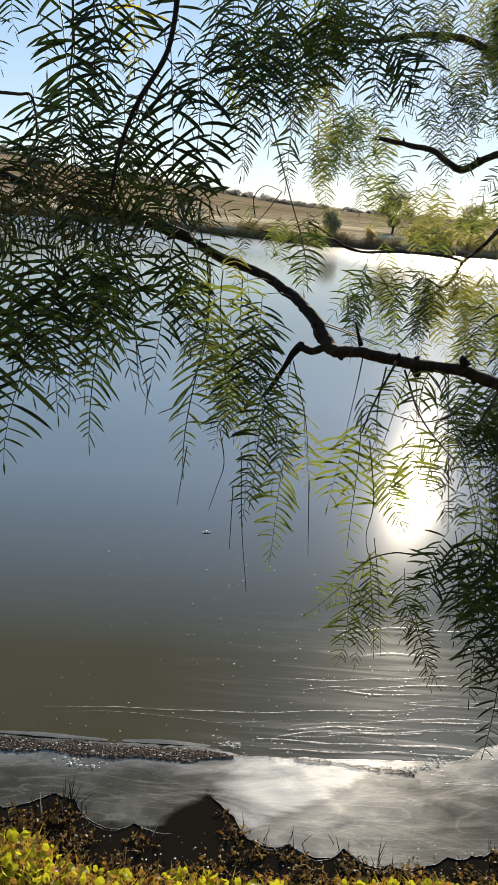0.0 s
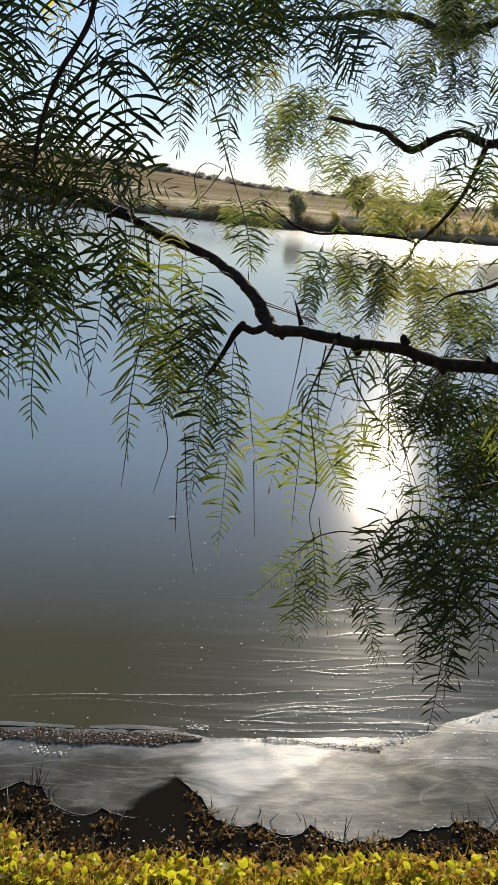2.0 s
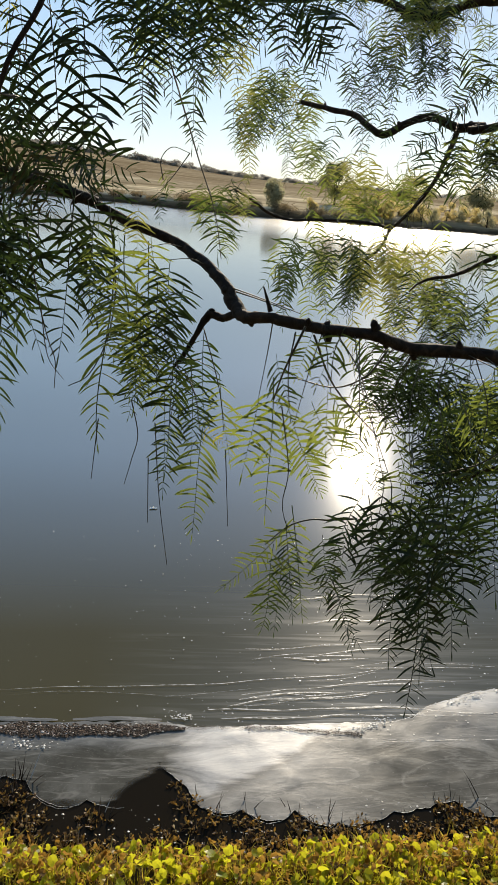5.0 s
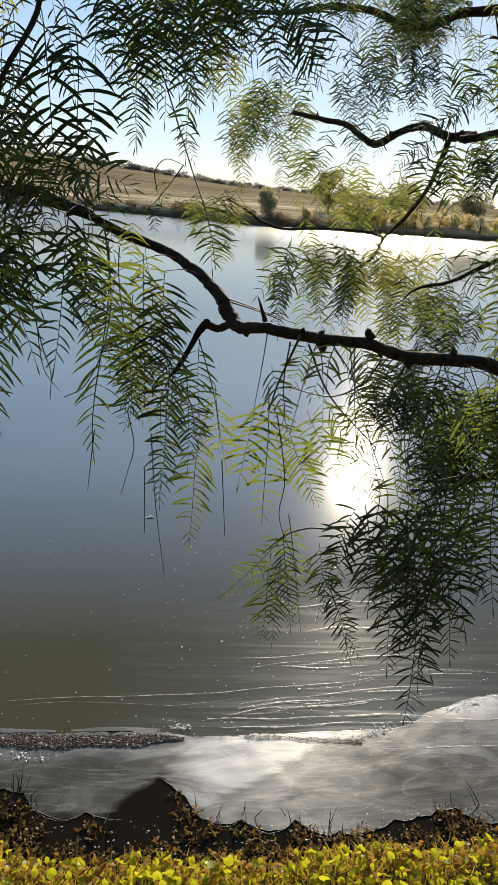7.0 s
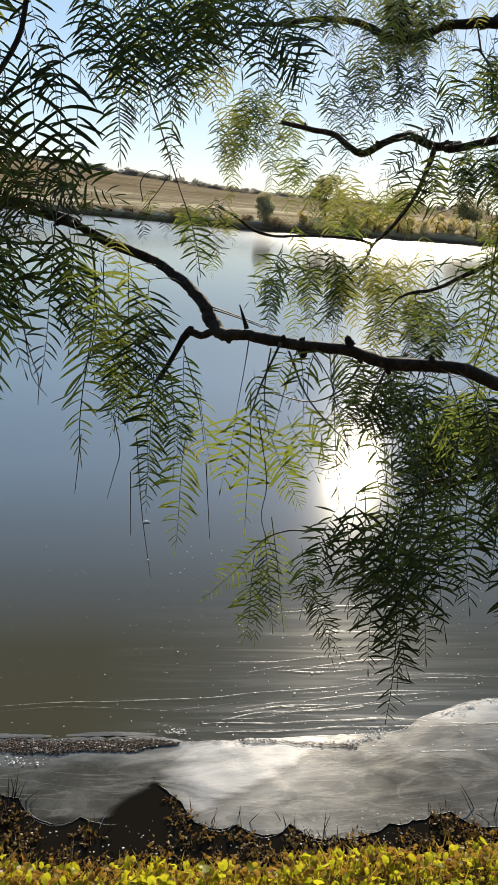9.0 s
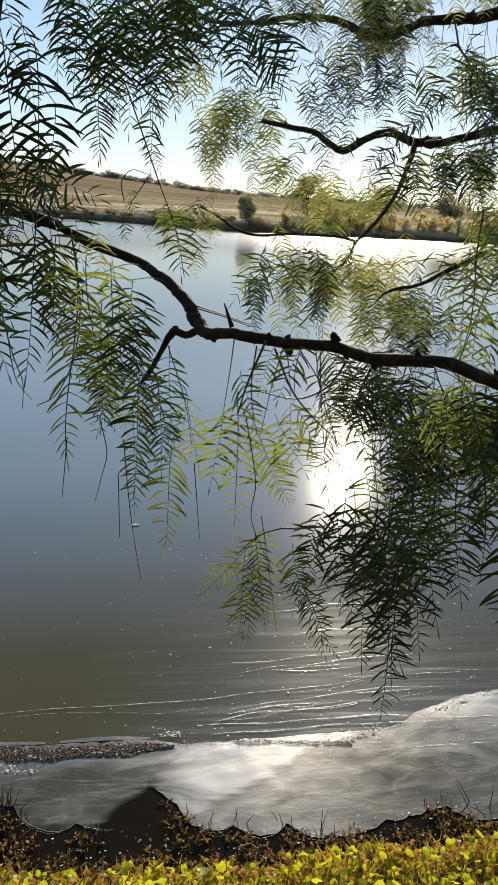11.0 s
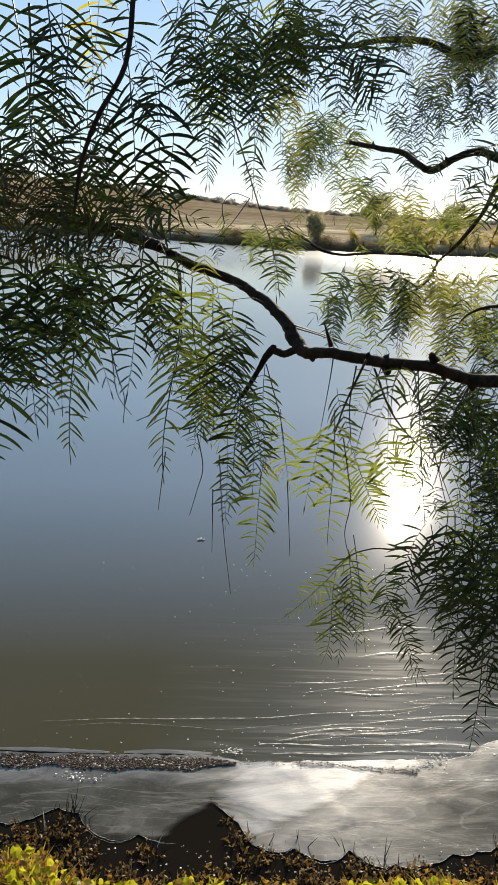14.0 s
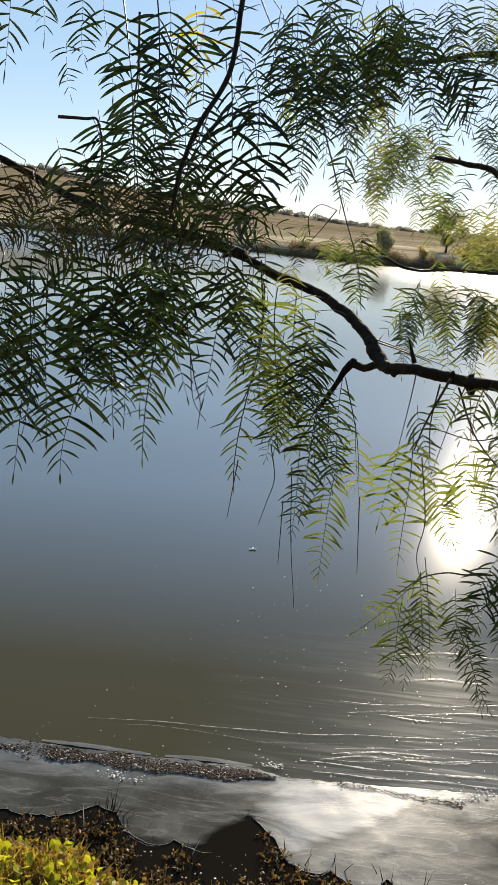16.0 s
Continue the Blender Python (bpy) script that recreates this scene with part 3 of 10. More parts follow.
def on_clots(rng):
    cx, cy = rng.choice(((0.18, 3.105), (1.07, 3.10), (1.02, 3.06), (1.55, 3.24), (1.45, 3.21), (1.7, 3.29), (0.95, 3.04), (0.5, 3.04), (-0.46, 2.95), (-0.36, 2.94)))
    return cx + rng.gauss(0, 0.03), cy + rng.gauss(0, 0.010), 0.008, rng.uniform(0.4, 1.3)


scatter("foam_clots", FLECK, "small whitish clots of foam on the scum", "foam", 360, on_clots, 0.0042, 7, 0.25)


def on_mud(rng):
    x = rng.uniform(-1.0, 2.0)
    return x, near_edge(x) + rng.uniform(-0.02, 0.14), 0.012 + 0.03 * rng.random(), rng.uniform(0.4, 1.2)


# Pale chips stand in for glints on the wet mud and weeds.
scatter("waterline_glints", FLECK, "tiny pale chips painted in as wet glints along the waterline", "scraps", 240, on_mud, 0.0032, 9, 0.3)
scatter("drifting_feather", FLECK, "small white feather drifting on open water", "feather", 3, lambda r: (-0.02 + r.uniform(-0.02, 0.02), 5.15 + r.uniform(-0.01, 0.01), 0.006, 1), 0.022, 8)

# ---- far bank: shrubs and trees ----
def far_plant(name, base, height, width, seed, mat, leaves, leaf, label, category, group="", trunk=0.3, thin=False):
    rng = random.Random(seed)
    root = new(name)
    root.location = base
    tagged(root, label, category, group)
    bm = bmesh.new()
    stem = []
    for k in range(5):
        stem.append((rng.uniform(-0.04, 0.04) * height * k / 4, 0, height * 0.6 * k / 4 - 0.15, width * 0.035 * (1.2 - k / 4)))
    tube(bm, stem, 6)
    lobes = []
    for k in range(rng.randint(7, 10)):
        a, h = rng.uniform(0, 6.3), rng.uniform(trunk, 0.92)
        r = width / 2 * rng.uniform(0.25, 0.75) * (1.15 - abs(h - 0.5))
        c = Vector((r * math.cos(a), r * math.sin(a), h * height))
        lobes.append((c, width * rng.uniform(0.14, 0.26)))
        tube(bm, [(0, 0, height * 0.3 * rng.uniform(0.5, 1.2), width * 0.018), (c.x * 0.5, c.y * 0.5, c.z * 0.75, width * 0.012), (*c, width * 0.005)], 4)
    part("trunk", bm, BARK, root)
    verts, faces = [], []
    for i in range(leaves):
        c, r = rng.choice(lobes)
        v2 = Vector((rng.gauss(0, 1), rng.gauss(0, 1), rng.gauss(0, 0.9)))
        p = c + v2.normalized() * r * rng.random() ** 0.4
        if p.z < 0:
            continue
        d1 = Vector((rng.gauss(0, 1), rng.gauss(0, 1), rng.gauss(0, 1) + (1.5 if thin else 0))).normalized() * leaf * rng.uniform(0.6, 1.4)
        d2 = d1.cross(Vector((rng.gauss(0, 1), rng.gauss(0, 1), rng.gauss(0, 1)))).normalized() * leaf * (0.12 if thin else 0.35)
        n = len(verts)
        verts += [p - d1 * 0.5, p + d2, p + d1 * 0.5, p - d2]
        faces.append((n, n + 1, n + 2, n + 3))
    me = bpy.data.meshes.new("crown")
    me.from_pydata(verts, [], faces)
    me.materials.append(mat)
    new("crown", me).parent = root
    return root


def polar(az, d, sink=0.05):
    x, y = 0.1 + d * math.sin(radians(az)), 0.75 + d * math.cos(radians(az))
    return x, y, ground_height(x, y) - sink


def shore(az, s=0.0):
    return polar(az, curve_at(FAR_SHORE, az) + s)


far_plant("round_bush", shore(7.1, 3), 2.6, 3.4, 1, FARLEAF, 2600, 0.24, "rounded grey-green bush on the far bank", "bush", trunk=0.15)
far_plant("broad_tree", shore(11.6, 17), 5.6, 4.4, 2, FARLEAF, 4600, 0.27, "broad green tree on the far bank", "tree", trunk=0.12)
far_plant("round_bush", shore(9.9, 2), 1.3, 2.0, 3, REED, 1000, 0.2, "low dry bush at the far waterline", "bush", "far bushes", trunk=0.1)
rng = random.Random(11)
kinds = [far_plant("ridge_shrub", polar(-19.5 + 0.5 * k, 300), rng.uniform(2.0, 3.2), rng.uniform(4, 6.5), 20 + k, RIDGE_LEAF, 700, 0.45, "low shrub on the hill's crest, haze painted into its leaves", "shrub", "shrubs on the crest", trunk=0.1) for k in range(4)]
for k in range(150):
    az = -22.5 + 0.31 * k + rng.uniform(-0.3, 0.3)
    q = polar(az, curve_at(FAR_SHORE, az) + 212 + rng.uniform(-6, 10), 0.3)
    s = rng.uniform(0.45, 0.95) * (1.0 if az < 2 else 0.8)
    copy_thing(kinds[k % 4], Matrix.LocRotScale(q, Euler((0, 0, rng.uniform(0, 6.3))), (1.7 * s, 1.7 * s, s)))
kinds = [far_plant("waterside_shrub", shore(13 + k, 2.0), 2.0 + 0.3 * k, 3.0, 40 + k, (REED, FARLEAF, REED)[k], 1300, 0.3, "yellowing reedy shrub along the far waterline", "shrub", "waterside shrubs", trunk=0.05, thin=True) for k in range(3)]
for k in range(26):
    az = 13.4 + 0.52 * k + rng.uniform(-0.2, 0.2)
    s = rng.uniform(0.5, 0.95)
    copy_thing(kinds[(0, 2, 0, 1)[k % 4]], Matrix.LocRotScale(shore(az, rng.uniform(0.4, 7)), Euler((0, 0, rng.uniform(0, 6.3))), (s, s, s * rng.uniform(0.8, 1.25))))
scrub = far_plant("waterside_shrub", shore(-12.5, 1.0), 0.9, 2.6, 55, SCRUB, 900, 0.2, "low brown scrub along the far waterline", "shrub", "waterside shrubs", trunk=0.05, thin=True)
for k in range(22):
    az = -21 + 1.55 * k + rng.uniform(-0.5, 0.5)
    s = rng.uniform(0.6, 1.1)
    copy_thing(scrub, Matrix.LocRotScale(shore(az, rng.uniform(0.2, 1.6)), Euler((0, 0, rng.uniform(0, 6.3))), (1.6 * s, 1.6 * s, s)))
far_plant("broad_tree", shore(17.5, 30), 4.4, 6.0, 61, FARLEAF, 2600, 0.34, "broad tree behind the far bank, haze painted into its leaves", "tree", "trees behind the far bank")
far_plant("broad_tree", shore(22.5, 26), 4.6, 6.5, 62, FARLEAF, 2600, 0.34, "broad tree behind the far bank, haze painted into its leaves", "tree", "trees behind the far bank")

# ---- plants on the near bank ----
def bank_spot(rng, back, front=0.02):
    x = rng.uniform(-1.15, 2.1) + rng.gauss(0, 0.22) if rng.random() < 0.66 else rng.gauss(0.4, rng.choice((1.4, 2.4, 3.6)))
    deep = rng.uniform(front, back) * (1.0 if rng.random() < 0.8 else rng.uniform(1.0, 2.4))
    y = near_edge(x) - deep * (1.0 + 0.35 * noise.noise((x * 1.7, 4, 0)) if deep > 0.3 else 1.0)
    return x, y, ground_height(x, y)


def round_leaf(verts, faces, p, size, tilt, rng):
    """A heart-shaped leaf, cupped, of eight points round its middle."""
    q = Euler((tilt * math.cos(rng.uniform(0, 6.3)), tilt * math.sin(rng.uniform(0, 6.3)), rng.uniform(0, 6.3))).to_matrix()
    n = len(verts)
    verts.append(tuple(p))
    for k in range(9):
        a = 2 * math.pi * k / 9
        r = size * (0.55 if k == 0 else rng.uniform(0.85, 1.05))
        verts.append(tuple(p + q @ Vector((r * math.cos(a), r * math.sin(a), 0.3 * size * rng.uniform(0.4, 1.0)))))
    faces += [(n, n + 1 + k, n + 1 + (k + 1) % 9) for k in range(9)]


def add_cover(name, mat, count, back, low, high, size, tilt, label, seed, front=0.02):
    rng = random.Random(seed)
    verts, faces = [], []
    for i in range(count):
        x, y, z = bank_spot(rng, back, front)
        h = rng.uniform(low, high)
        p = Vector((x, y, z + h))
        round_leaf(verts, faces, p, size * rng.uniform(0.4, 1.45), tilt, rng)
        n = len(verts)
        verts += [(x, y, z), (x + 0.0016, y, z), tuple(p)]
        faces.append((n, n + 1, n + 2))
    me = bpy.data.meshes.new(name)
    me.from_pydata(verts, [], faces)
    me.materials.append(mat)
    return tagged(new(name, me), label, "ground cover", kind="stuff")


add_cover("round_leaved_weeds", CLOVER, 8200, 0.9, 0.01, 0.115, 0.0135, 1.1, "sunlit yellow-green round-leaved weeds on the bank", 71, 0.06)
add_cover("withered_weeds", RUST, 5200, 0.9, 0.005, 0.11, 0.0100, 1.2, "withered brownish leaves among the green weeds", 75, 0.05)
add_cover("rusty_weeds", RUST, 3200, 0.2, 0.005, 0.10, 0.0095, 1.3, "reddish brown withered weeds at the water's edge", 72, -0.03)


def add_blades(name, mat, count, back, length, label, seed, front=0.0, lean=0.9, width=0.0035):
    rng = random.Random(seed)
    bm = bmesh.new()
    for i in range(count):
        x, y, z = bank_spot(rng, back, front)
        way = Vector((rng.gauss(0, lean), rng.gauss(0, lean), 1.0))
        blade(bm, (x, y, z - 0.005), way, length * rng.uniform(0.5, 1.4), width * rng.uniform(0.6, 1.5), rng.uniform(0, 1.6), Vector((rng.uniform(-1, 1), -1, 0.3)), 4)
    return tagged(part(name, bm, mat), label, "grass", kind="stuff")


add_blades("grass", BLADE, 11000, 0.95, 0.09, "tangled yellow-green grass on the bank", 73)
add_blades("dead_stalks", RUST, 800, 0.20, 0.09, "withered brown stalks at the water's edge", 74, -0.07, 0.8, 0.003)


def sedge_tuft(x, y, seed, n, h):
    """A dark wet tuft that stands in the water."""
    rng = random.Random(seed)
    bm = bmesh.new()
    for i in range(n):
        way = Vector((rng.gauss(0, 0.5), rng.gauss(0, 0.5), 1.0))
        blade(bm, (x + rng.gauss(0, 0.018), y + rng.gauss(0, 0.014), -0.06), way, (h + 0.06) * rng.uniform(0.5, 1.2), 0.004, rng.uniform(0, 1.2), Vector((rng.uniform(-1, 1), -1, 0.2)), 4)
    return tagged(part("sedge_tuft", bm, DEBRIS), "dark wet tuft of dead stalks in the shallows", "plant tuft", "tufts in the shallows")


for i, (x, y, n, h) in enumerate(((-0.42, 2.74, 34, 0.10), (-0.5, 2.66, 30, 0.09), (-0.15, 2.66, 12, 0.03), (-0.1, 2.60, 22, 0.06), (0.13, 2.80, 10, 0.03), (0.2, 2.71, 16, 0.03), (0.24, 2.64, 26, 0.05), (0.33, 2.6, 18, 0.06), (0.41, 2.62, 14, 0.05), (0.60, 2.60, 14, 0.06), (0.69, 2.56, 22, 0.07), (0.76, 2.53, 14, 0.05), (1.02, 2.58, 14, 0.03), (1.19, 2.66, 26, 0.05), (1.24, 2.6, 26, 0.05), (1.38, 2.62, 10, 0.12), (1.55, 2.6, 24, 0.06), (-0.8, 2.64, 24, 0.08))):
    sedge_tuft(x, y, 90 + i, n, h)

def weed_clump(x, y, r, height, seed):
    """A withered clump rooted in the mud at the waterline: thin stems with many small curled leaves."""
    rng = random.Random(seed)
    root = new("weed_clump")
    root.location = (x, y, -0.03)
    tagged(root, "dark withered weed clump standing in the shallows", "weeds", "clumps at the waterline")
    stems, leaves = bmesh.new(), bmesh.new()
    for i in range(int(60 * r / 0.06)):
        a, q = rng.uniform(0, 6.3), r * math.sqrt(rng.random())
        p = Vector((q * math.cos(a), 0.6 * q * math.sin(a), 0))
        way = Vector((rng.gauss(0, 0.45), rng.gauss(0, 0.45), 1)).normalized()
        h = (height * rng.uniform(0.35, 1.1) + 0.03) * (1.15 - q / r * 0.5)
        blade(stems, p, way, h, 0.003, rng.uniform(0, 0.8), Vector((rng.uniform(-1, 1), -1, 0.2)), 3)
        for k in range(rng.randint(1, 4)):
            s = p + way * h * rng.uniform(0.5, 0.95)
            blade(leaves, s, Vector((rng.gauss(0, 1), rng.gauss(0, 1), rng.gauss(0.3, 0.6))), rng.uniform(0.008, 0.02), rng.uniform(0.004, 0.009), rng.uniform(0, 1.5), Vector((rng.uniform(-1, 1), rng.uniform(-1, 1), 1)), 3)
    tagged(part("stubble", stems, DEBRIS, root), kind="stuff")
    tagged(part("foliage", leaves, RUST, root), kind="stuff")
    return root


for i, (x, y, r, h) in enumerate(((-0.55, 2.66, 0.07, 0.10), (-0.42, 2.68, 0.05, 0.10), (-0.36, 2.60, 0.06, 0.07), (-0.13, 2.61, 0.05, 0.045), (0.21, 2.67, 0.05, 0.045), (0.17, 2.75, 0.025, 0.03), (0.27, 2.59, 0.06, 0.06), (0.42, 2.58, 0.05, 0.045), (0.62, 2.56, 0.05, 0.05), (0.71, 2.53, 0.05, 0.05), (1.03, 2.56, 0.05, 0.03), (1.19, 2.63, 0.045, 0.06), (1.27, 2.56, 0.06, 0.05), (1.5, 2.58, 0.06, 0.05), (-0.85, 2.6, 0.07, 0.08))):
    weed_clump(x, y, r, h, 130 + i)
clump_rng = random.Random(77)
for i in range(30):
    x = -0.95 + 0.09 * i + clump_rng.uniform(-0.03, 0.03)
    weed_clump(x, near_edge(x) + clump_rng.uniform(-0.01, 0.05), clump_rng.uniform(0.035, 0.055), clump_rng.uniform(0.04, 0.075), 170 + i)

# ---- the pepper tree ----
BASE = Vector((1.85, 1.55, ground_height(1.85, 1.55) - 0.05))
tree = new("pepper_tree")
tree.location = BASE
tagged(tree, "weeping pepper tree with feathery leaves over the water", "tree")
bm = bmesh.new()
tube(bm, smooth_line([(0, 0, -0.1, 0.17), (0.02, 0.03, 0.35, 0.125), (-0.05, 0.0, 1.0, 0.11), (-0.12, -0.06, 1.7, 0.10), (-0.2, -0.02, 2.3, 0.085), (-0.3, 0.1, 2.9, 0.06)], 6), 14, 0.05)
part("trunk", bm, BARK, tree)
limbs = {}


def knobs(bm, line, count, seed):
    """Short spurs and bud scars on a branch."""
    rng = random.Random(seed)
    for i in range(count):
        q = line[rng.randint(2, len(line) - 3)]
        w = Vector((rng.gauss(0, 1), rng.gauss(0, 1), rng.gauss(0, 1))).normalized()
        r = q[3]
        a = Vector(q[:3])
        tube(bm, [(*a, r * 0.8), (*(a + w * r * 1.3), r * 0.55), (*(a + w * r * rng.uniform(1.7, 2.4)), r * 0.12)], 6)


def limb(key, points, seed, spurs=6, label=""):
    """A branch of the tree through points of x, y, z, radius in the world."""
    bm = bmesh.new()
    line = smooth_line(points, 6)
    for i, q in enumerate(line):
        q[:3] += np.array(noise.noise_vector((i * 0.45, seed, 0))) * q[3] * 0.2
    tube(bm, line, 10, 0.11, random.Random(seed))
    knobs(bm, line, spurs, seed)
    ob = part("branch", bm, BARK, tree, label)
    ob.location = -BASE
    limbs[key] = ob
    return ob


def compound_leaf(length, pairs, leaflet, start, seed, fat, droop):
    """A feather leaf: a thin stalk that leaves at `start` degrees below the level and sinks, with paired narrow leaflets that droop and shorten to the tip."""
    rng = random.Random(seed)
    bm = bmesh.new()
    steps = 14
    p, line, ways = Vector((0, 0, 0)), [], []
    side, sway = rng.uniform(-0.28, 0.28), rng.uniform(1.5, 4)
    for k in range(steps + 1):
        u = k / steps
        t = radians(start + (92 - start) * u ** 0.8)
        w = Vector((math.cos(t), side * math.sin(sway * u), -math.sin(t))).normalized()
        line.append((*p, 0.00055 * (1 - 0.55 * u)))
        ways.append(w)
        p = p + w * (length / steps)
    tube(bm, line, 4)
    stagger = rng.choice((0.0, 0.25, 0.5))
    roll = rng.uniform(-0.35, 0.35)
    for k in range(pairs):
        for s in (-1, 1):
            if rng.random() < 0.05:
                continue
            u = 0.08 + 0.90 * (k + 0.4 + (stagger if s > 0 else 0)) / (pairs + 0.5)
            uu = min(max(u + rng.uniform(-0.008, 0.008), 0), 0.995)
            i = int(uu * steps)
            a = Vector(line[i][:3]).lerp(Vector(line[i + 1][:3]), uu * steps - i)
            w = ways[i]
            n = Vector((w.z, 0, -w.x))
            aim = rng.gauss(droop, 0.24) + 1.1 * max(0, u - 0.8) / 0.2
            way = Vector((0, s, 0)) + w * aim + n * (roll * s + rng.gauss(0, 0.3))
            size = leaflet * (0.78 + 0.22 * math.sin(math.pi * min(u * 1.3, 1))) * (1 - 0.55 * max(0, u - 0.55) / 0.45) * rng.uniform(0.84, 1.1)
            face = n + Vector((rng.gauss(0, 0.35), rng.gauss(0, 0.25), rng.gauss(0, 0.35)))
            blade(bm, a, way, size, size * fat * rng.uniform(0.083, 0.107), rng.uniform(0.25, 1.05), face, 5, rng.choice((0.4, -0.4)), 0.5)
    w = ways[-1]
    blade(bm, Vector(line[-1][:3]), w, leaflet * rng.uniform(0.3, 0.45), leaflet * 0.04, 0.2, Vector((w.z, 0, -w.x)), 4, 0.2, 0.65)
    me = bpy.data.meshes.new("leaf")
    bm.to_mesh(me)
    bm.free()
    for q in me.polygons:
        q.use_smooth = True
    return me


# feather leaves by kind: how many pairs, and how long a leaflet is beside a stalk of one eighth of a metre
KINDS = {"broad": (8, 0.049, 0.34), "mid": (11, 0.037, 0.36), "slim": (14, 0.030, 0.33), "long": (18, 0.024, 0.30)}
LEAVES = {}
for tone, mat in (("green", GREEN), ("olive", OLIVE), ("backlit", BACKLIT), ("yellow", YELLOW), ("dark", SHADED), ("rusty", BROWN)):
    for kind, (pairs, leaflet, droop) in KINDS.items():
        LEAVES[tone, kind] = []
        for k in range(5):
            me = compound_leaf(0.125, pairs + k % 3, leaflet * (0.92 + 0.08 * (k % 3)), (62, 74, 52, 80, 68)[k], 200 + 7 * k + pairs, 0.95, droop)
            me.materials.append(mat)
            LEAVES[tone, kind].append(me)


def twig(key, points, thick=0.0005):
    """A thin weeping twig, tapered to its end."""
    n = len(points) - 1
    line = smooth_line([(*q, thick * (1.15 - 0.6 * i / n)) for i, q in enumerate(points)], 6)
    bm = bmesh.new()
    tube(bm, line, 5)
    return part("twig", bm, TWIG, limbs[key])


def hang(key, top, low, tone, kind, which, turn):
    """One feather leaf hung from top so that its tip comes to low."""
    a, c = Vector(top), Vector(low)
    me = LEAVES[tone, kind][which % 5]
    tip = min((v2.co for v2 in me.vertices), key=lambda q: q.z).copy()
    s = (c - a).length / tip.length
    turned = Matrix.Rotation(turn, 3, "Z")
    q = (turned @ tip).rotation_difference(c - a)
    ob = new("leaf", me)
    ob.parent = limbs[key]
    ob.matrix_basis = Matrix.LocRotScale(a, q @ turned.to_quaternion(), (s, s, s))
    return ob


def add_shade_crown(count, seed):
    """Unseen crown added over and behind the place where one stands, to hold back sky light: feather leaves of narrow
    four-sided leaflets.
    """
    rng = random.Random(seed)
    verts, faces = [], []
    for i in range(count):
        if i % 40 == 0:
            a, r = rng.uniform(0, 6.3), math.sqrt(rng.random())
            mid = Vector((0.5 + 2.7 * r * math.cos(a), -1.1 + 1.9 * r * math.sin(a), 3.0 + 1.25 * math.sqrt(1 - 0.9 * r * r)))
            low = r > 0.45 and mid.y < -0.6
        p = mid + Vector((rng.gauss(0, 0.28), rng.gauss(0, 0.28), rng.gauss(0, 0.2) - (rng.random() * 2.2 if low else rng.random() * 0.3)))
        p.y, p.z = min(p.y, 0.65), max(p.z, 0.9 if p.y < -0.5 else 2.75)
        w = Vector((rng.gauss(0, 0.35), rng.gauss(0, 0.35), -1)).normalized()
        side = w.cross(Vector((math.cos(i), math.sin(i), 0.1))).normalized()
        length = rng.uniform(0.25, 0.42)
        for k in range(11):
            a = p + w * length * (k + 1) / 11
            for q in (-1, 1):
                d = (side * q + w * rng.uniform(0.0, 0.5)) * length * 0.22
                h = w * length * 0.03
                n = len(verts)
                verts += [a, a + d * 0.5 + h, a + d, a + d * 0.5 - h]
                faces.append((n, n + 1, n + 2, n + 3))
    me = bpy.data.meshes.new("crown")
    me.from_pydata(verts, [], faces)
    me.materials.append(GREEN)
    ob = new("crown", me)
    ob.parent = tree
    ob.location = -BASE
    return tagged(ob, kind="stuff")


add_shade_crown(5200, 5)
# Limbs that carry the added crown, out of view as well.
for i, line in enumerate((
    [(1.72, 1.5, 2.0, 0.07), (1.5, 0.9, 2.75, 0.05), (0.9, 0.2, 3.3, 0.03), (0.1, -0.5, 3.6, 0.014), (-0.8, -1.0, 3.7, 0.006)],
    [(1.68, 1.5, 2.3, 0.06), (1.9, 0.6, 3.0, 0.04), (1.8, -0.6, 3.5, 0.022), (1.5, -1.8, 3.7, 0.008)],
    [(1.6, 1.55, 2.8, 0.05), (1.0, 0.75, 3.4, 0.03), (0.0, 0.4, 3.75, 0.016), (-1.4, 0.1, 3.8, 0.006)],
    [(1.62, 1.56, 2.7, 0.045), (2.2, 1.1, 3.3, 0.03), (2.5, 0.3, 3.7, 0.012)],
)):
    limb("crown%d" % i, line, 50 + i, 4, "upward limb of the added unseen crown")

limb("main", [(1.700, 1.500, 1.600, 0.0450), (1.150, 1.400, 1.770, 0.0250), (0.463, 1.298, 1.977, 0.0067), (0.411, 1.268, 1.996, 0.0060), (0.366, 1.243, 2.012, 0.0054), (0.322, 1.225, 2.026, 0.0050), (0.270, 1.225, 2.027, 0.0046), (0.233, 1.210, 2.038, 0.0040), (0.197, 1.200, 2.041, 0.0039), (0.174, 1.190, 2.046, 0.0038), (0.158, 1.197, 2.047, 0.0039), (0.145, 1.207, 2.045, 0.0043), (0.138, 1.222, 2.050, 0.0052), (0.132, 1.233, 2.060, 0.0044), (0.123, 1.247, 2.069, 0.0041), (0.110, 1.265, 2.077, 0.0038), (0.092, 1.280, 2.086, 0.0035), (0.060, 1.295, 2.095, 0.0036), (0.033, 1.300, 2.107, 0.0031)], 3, 10, "dark knotty branch, forked over the water")
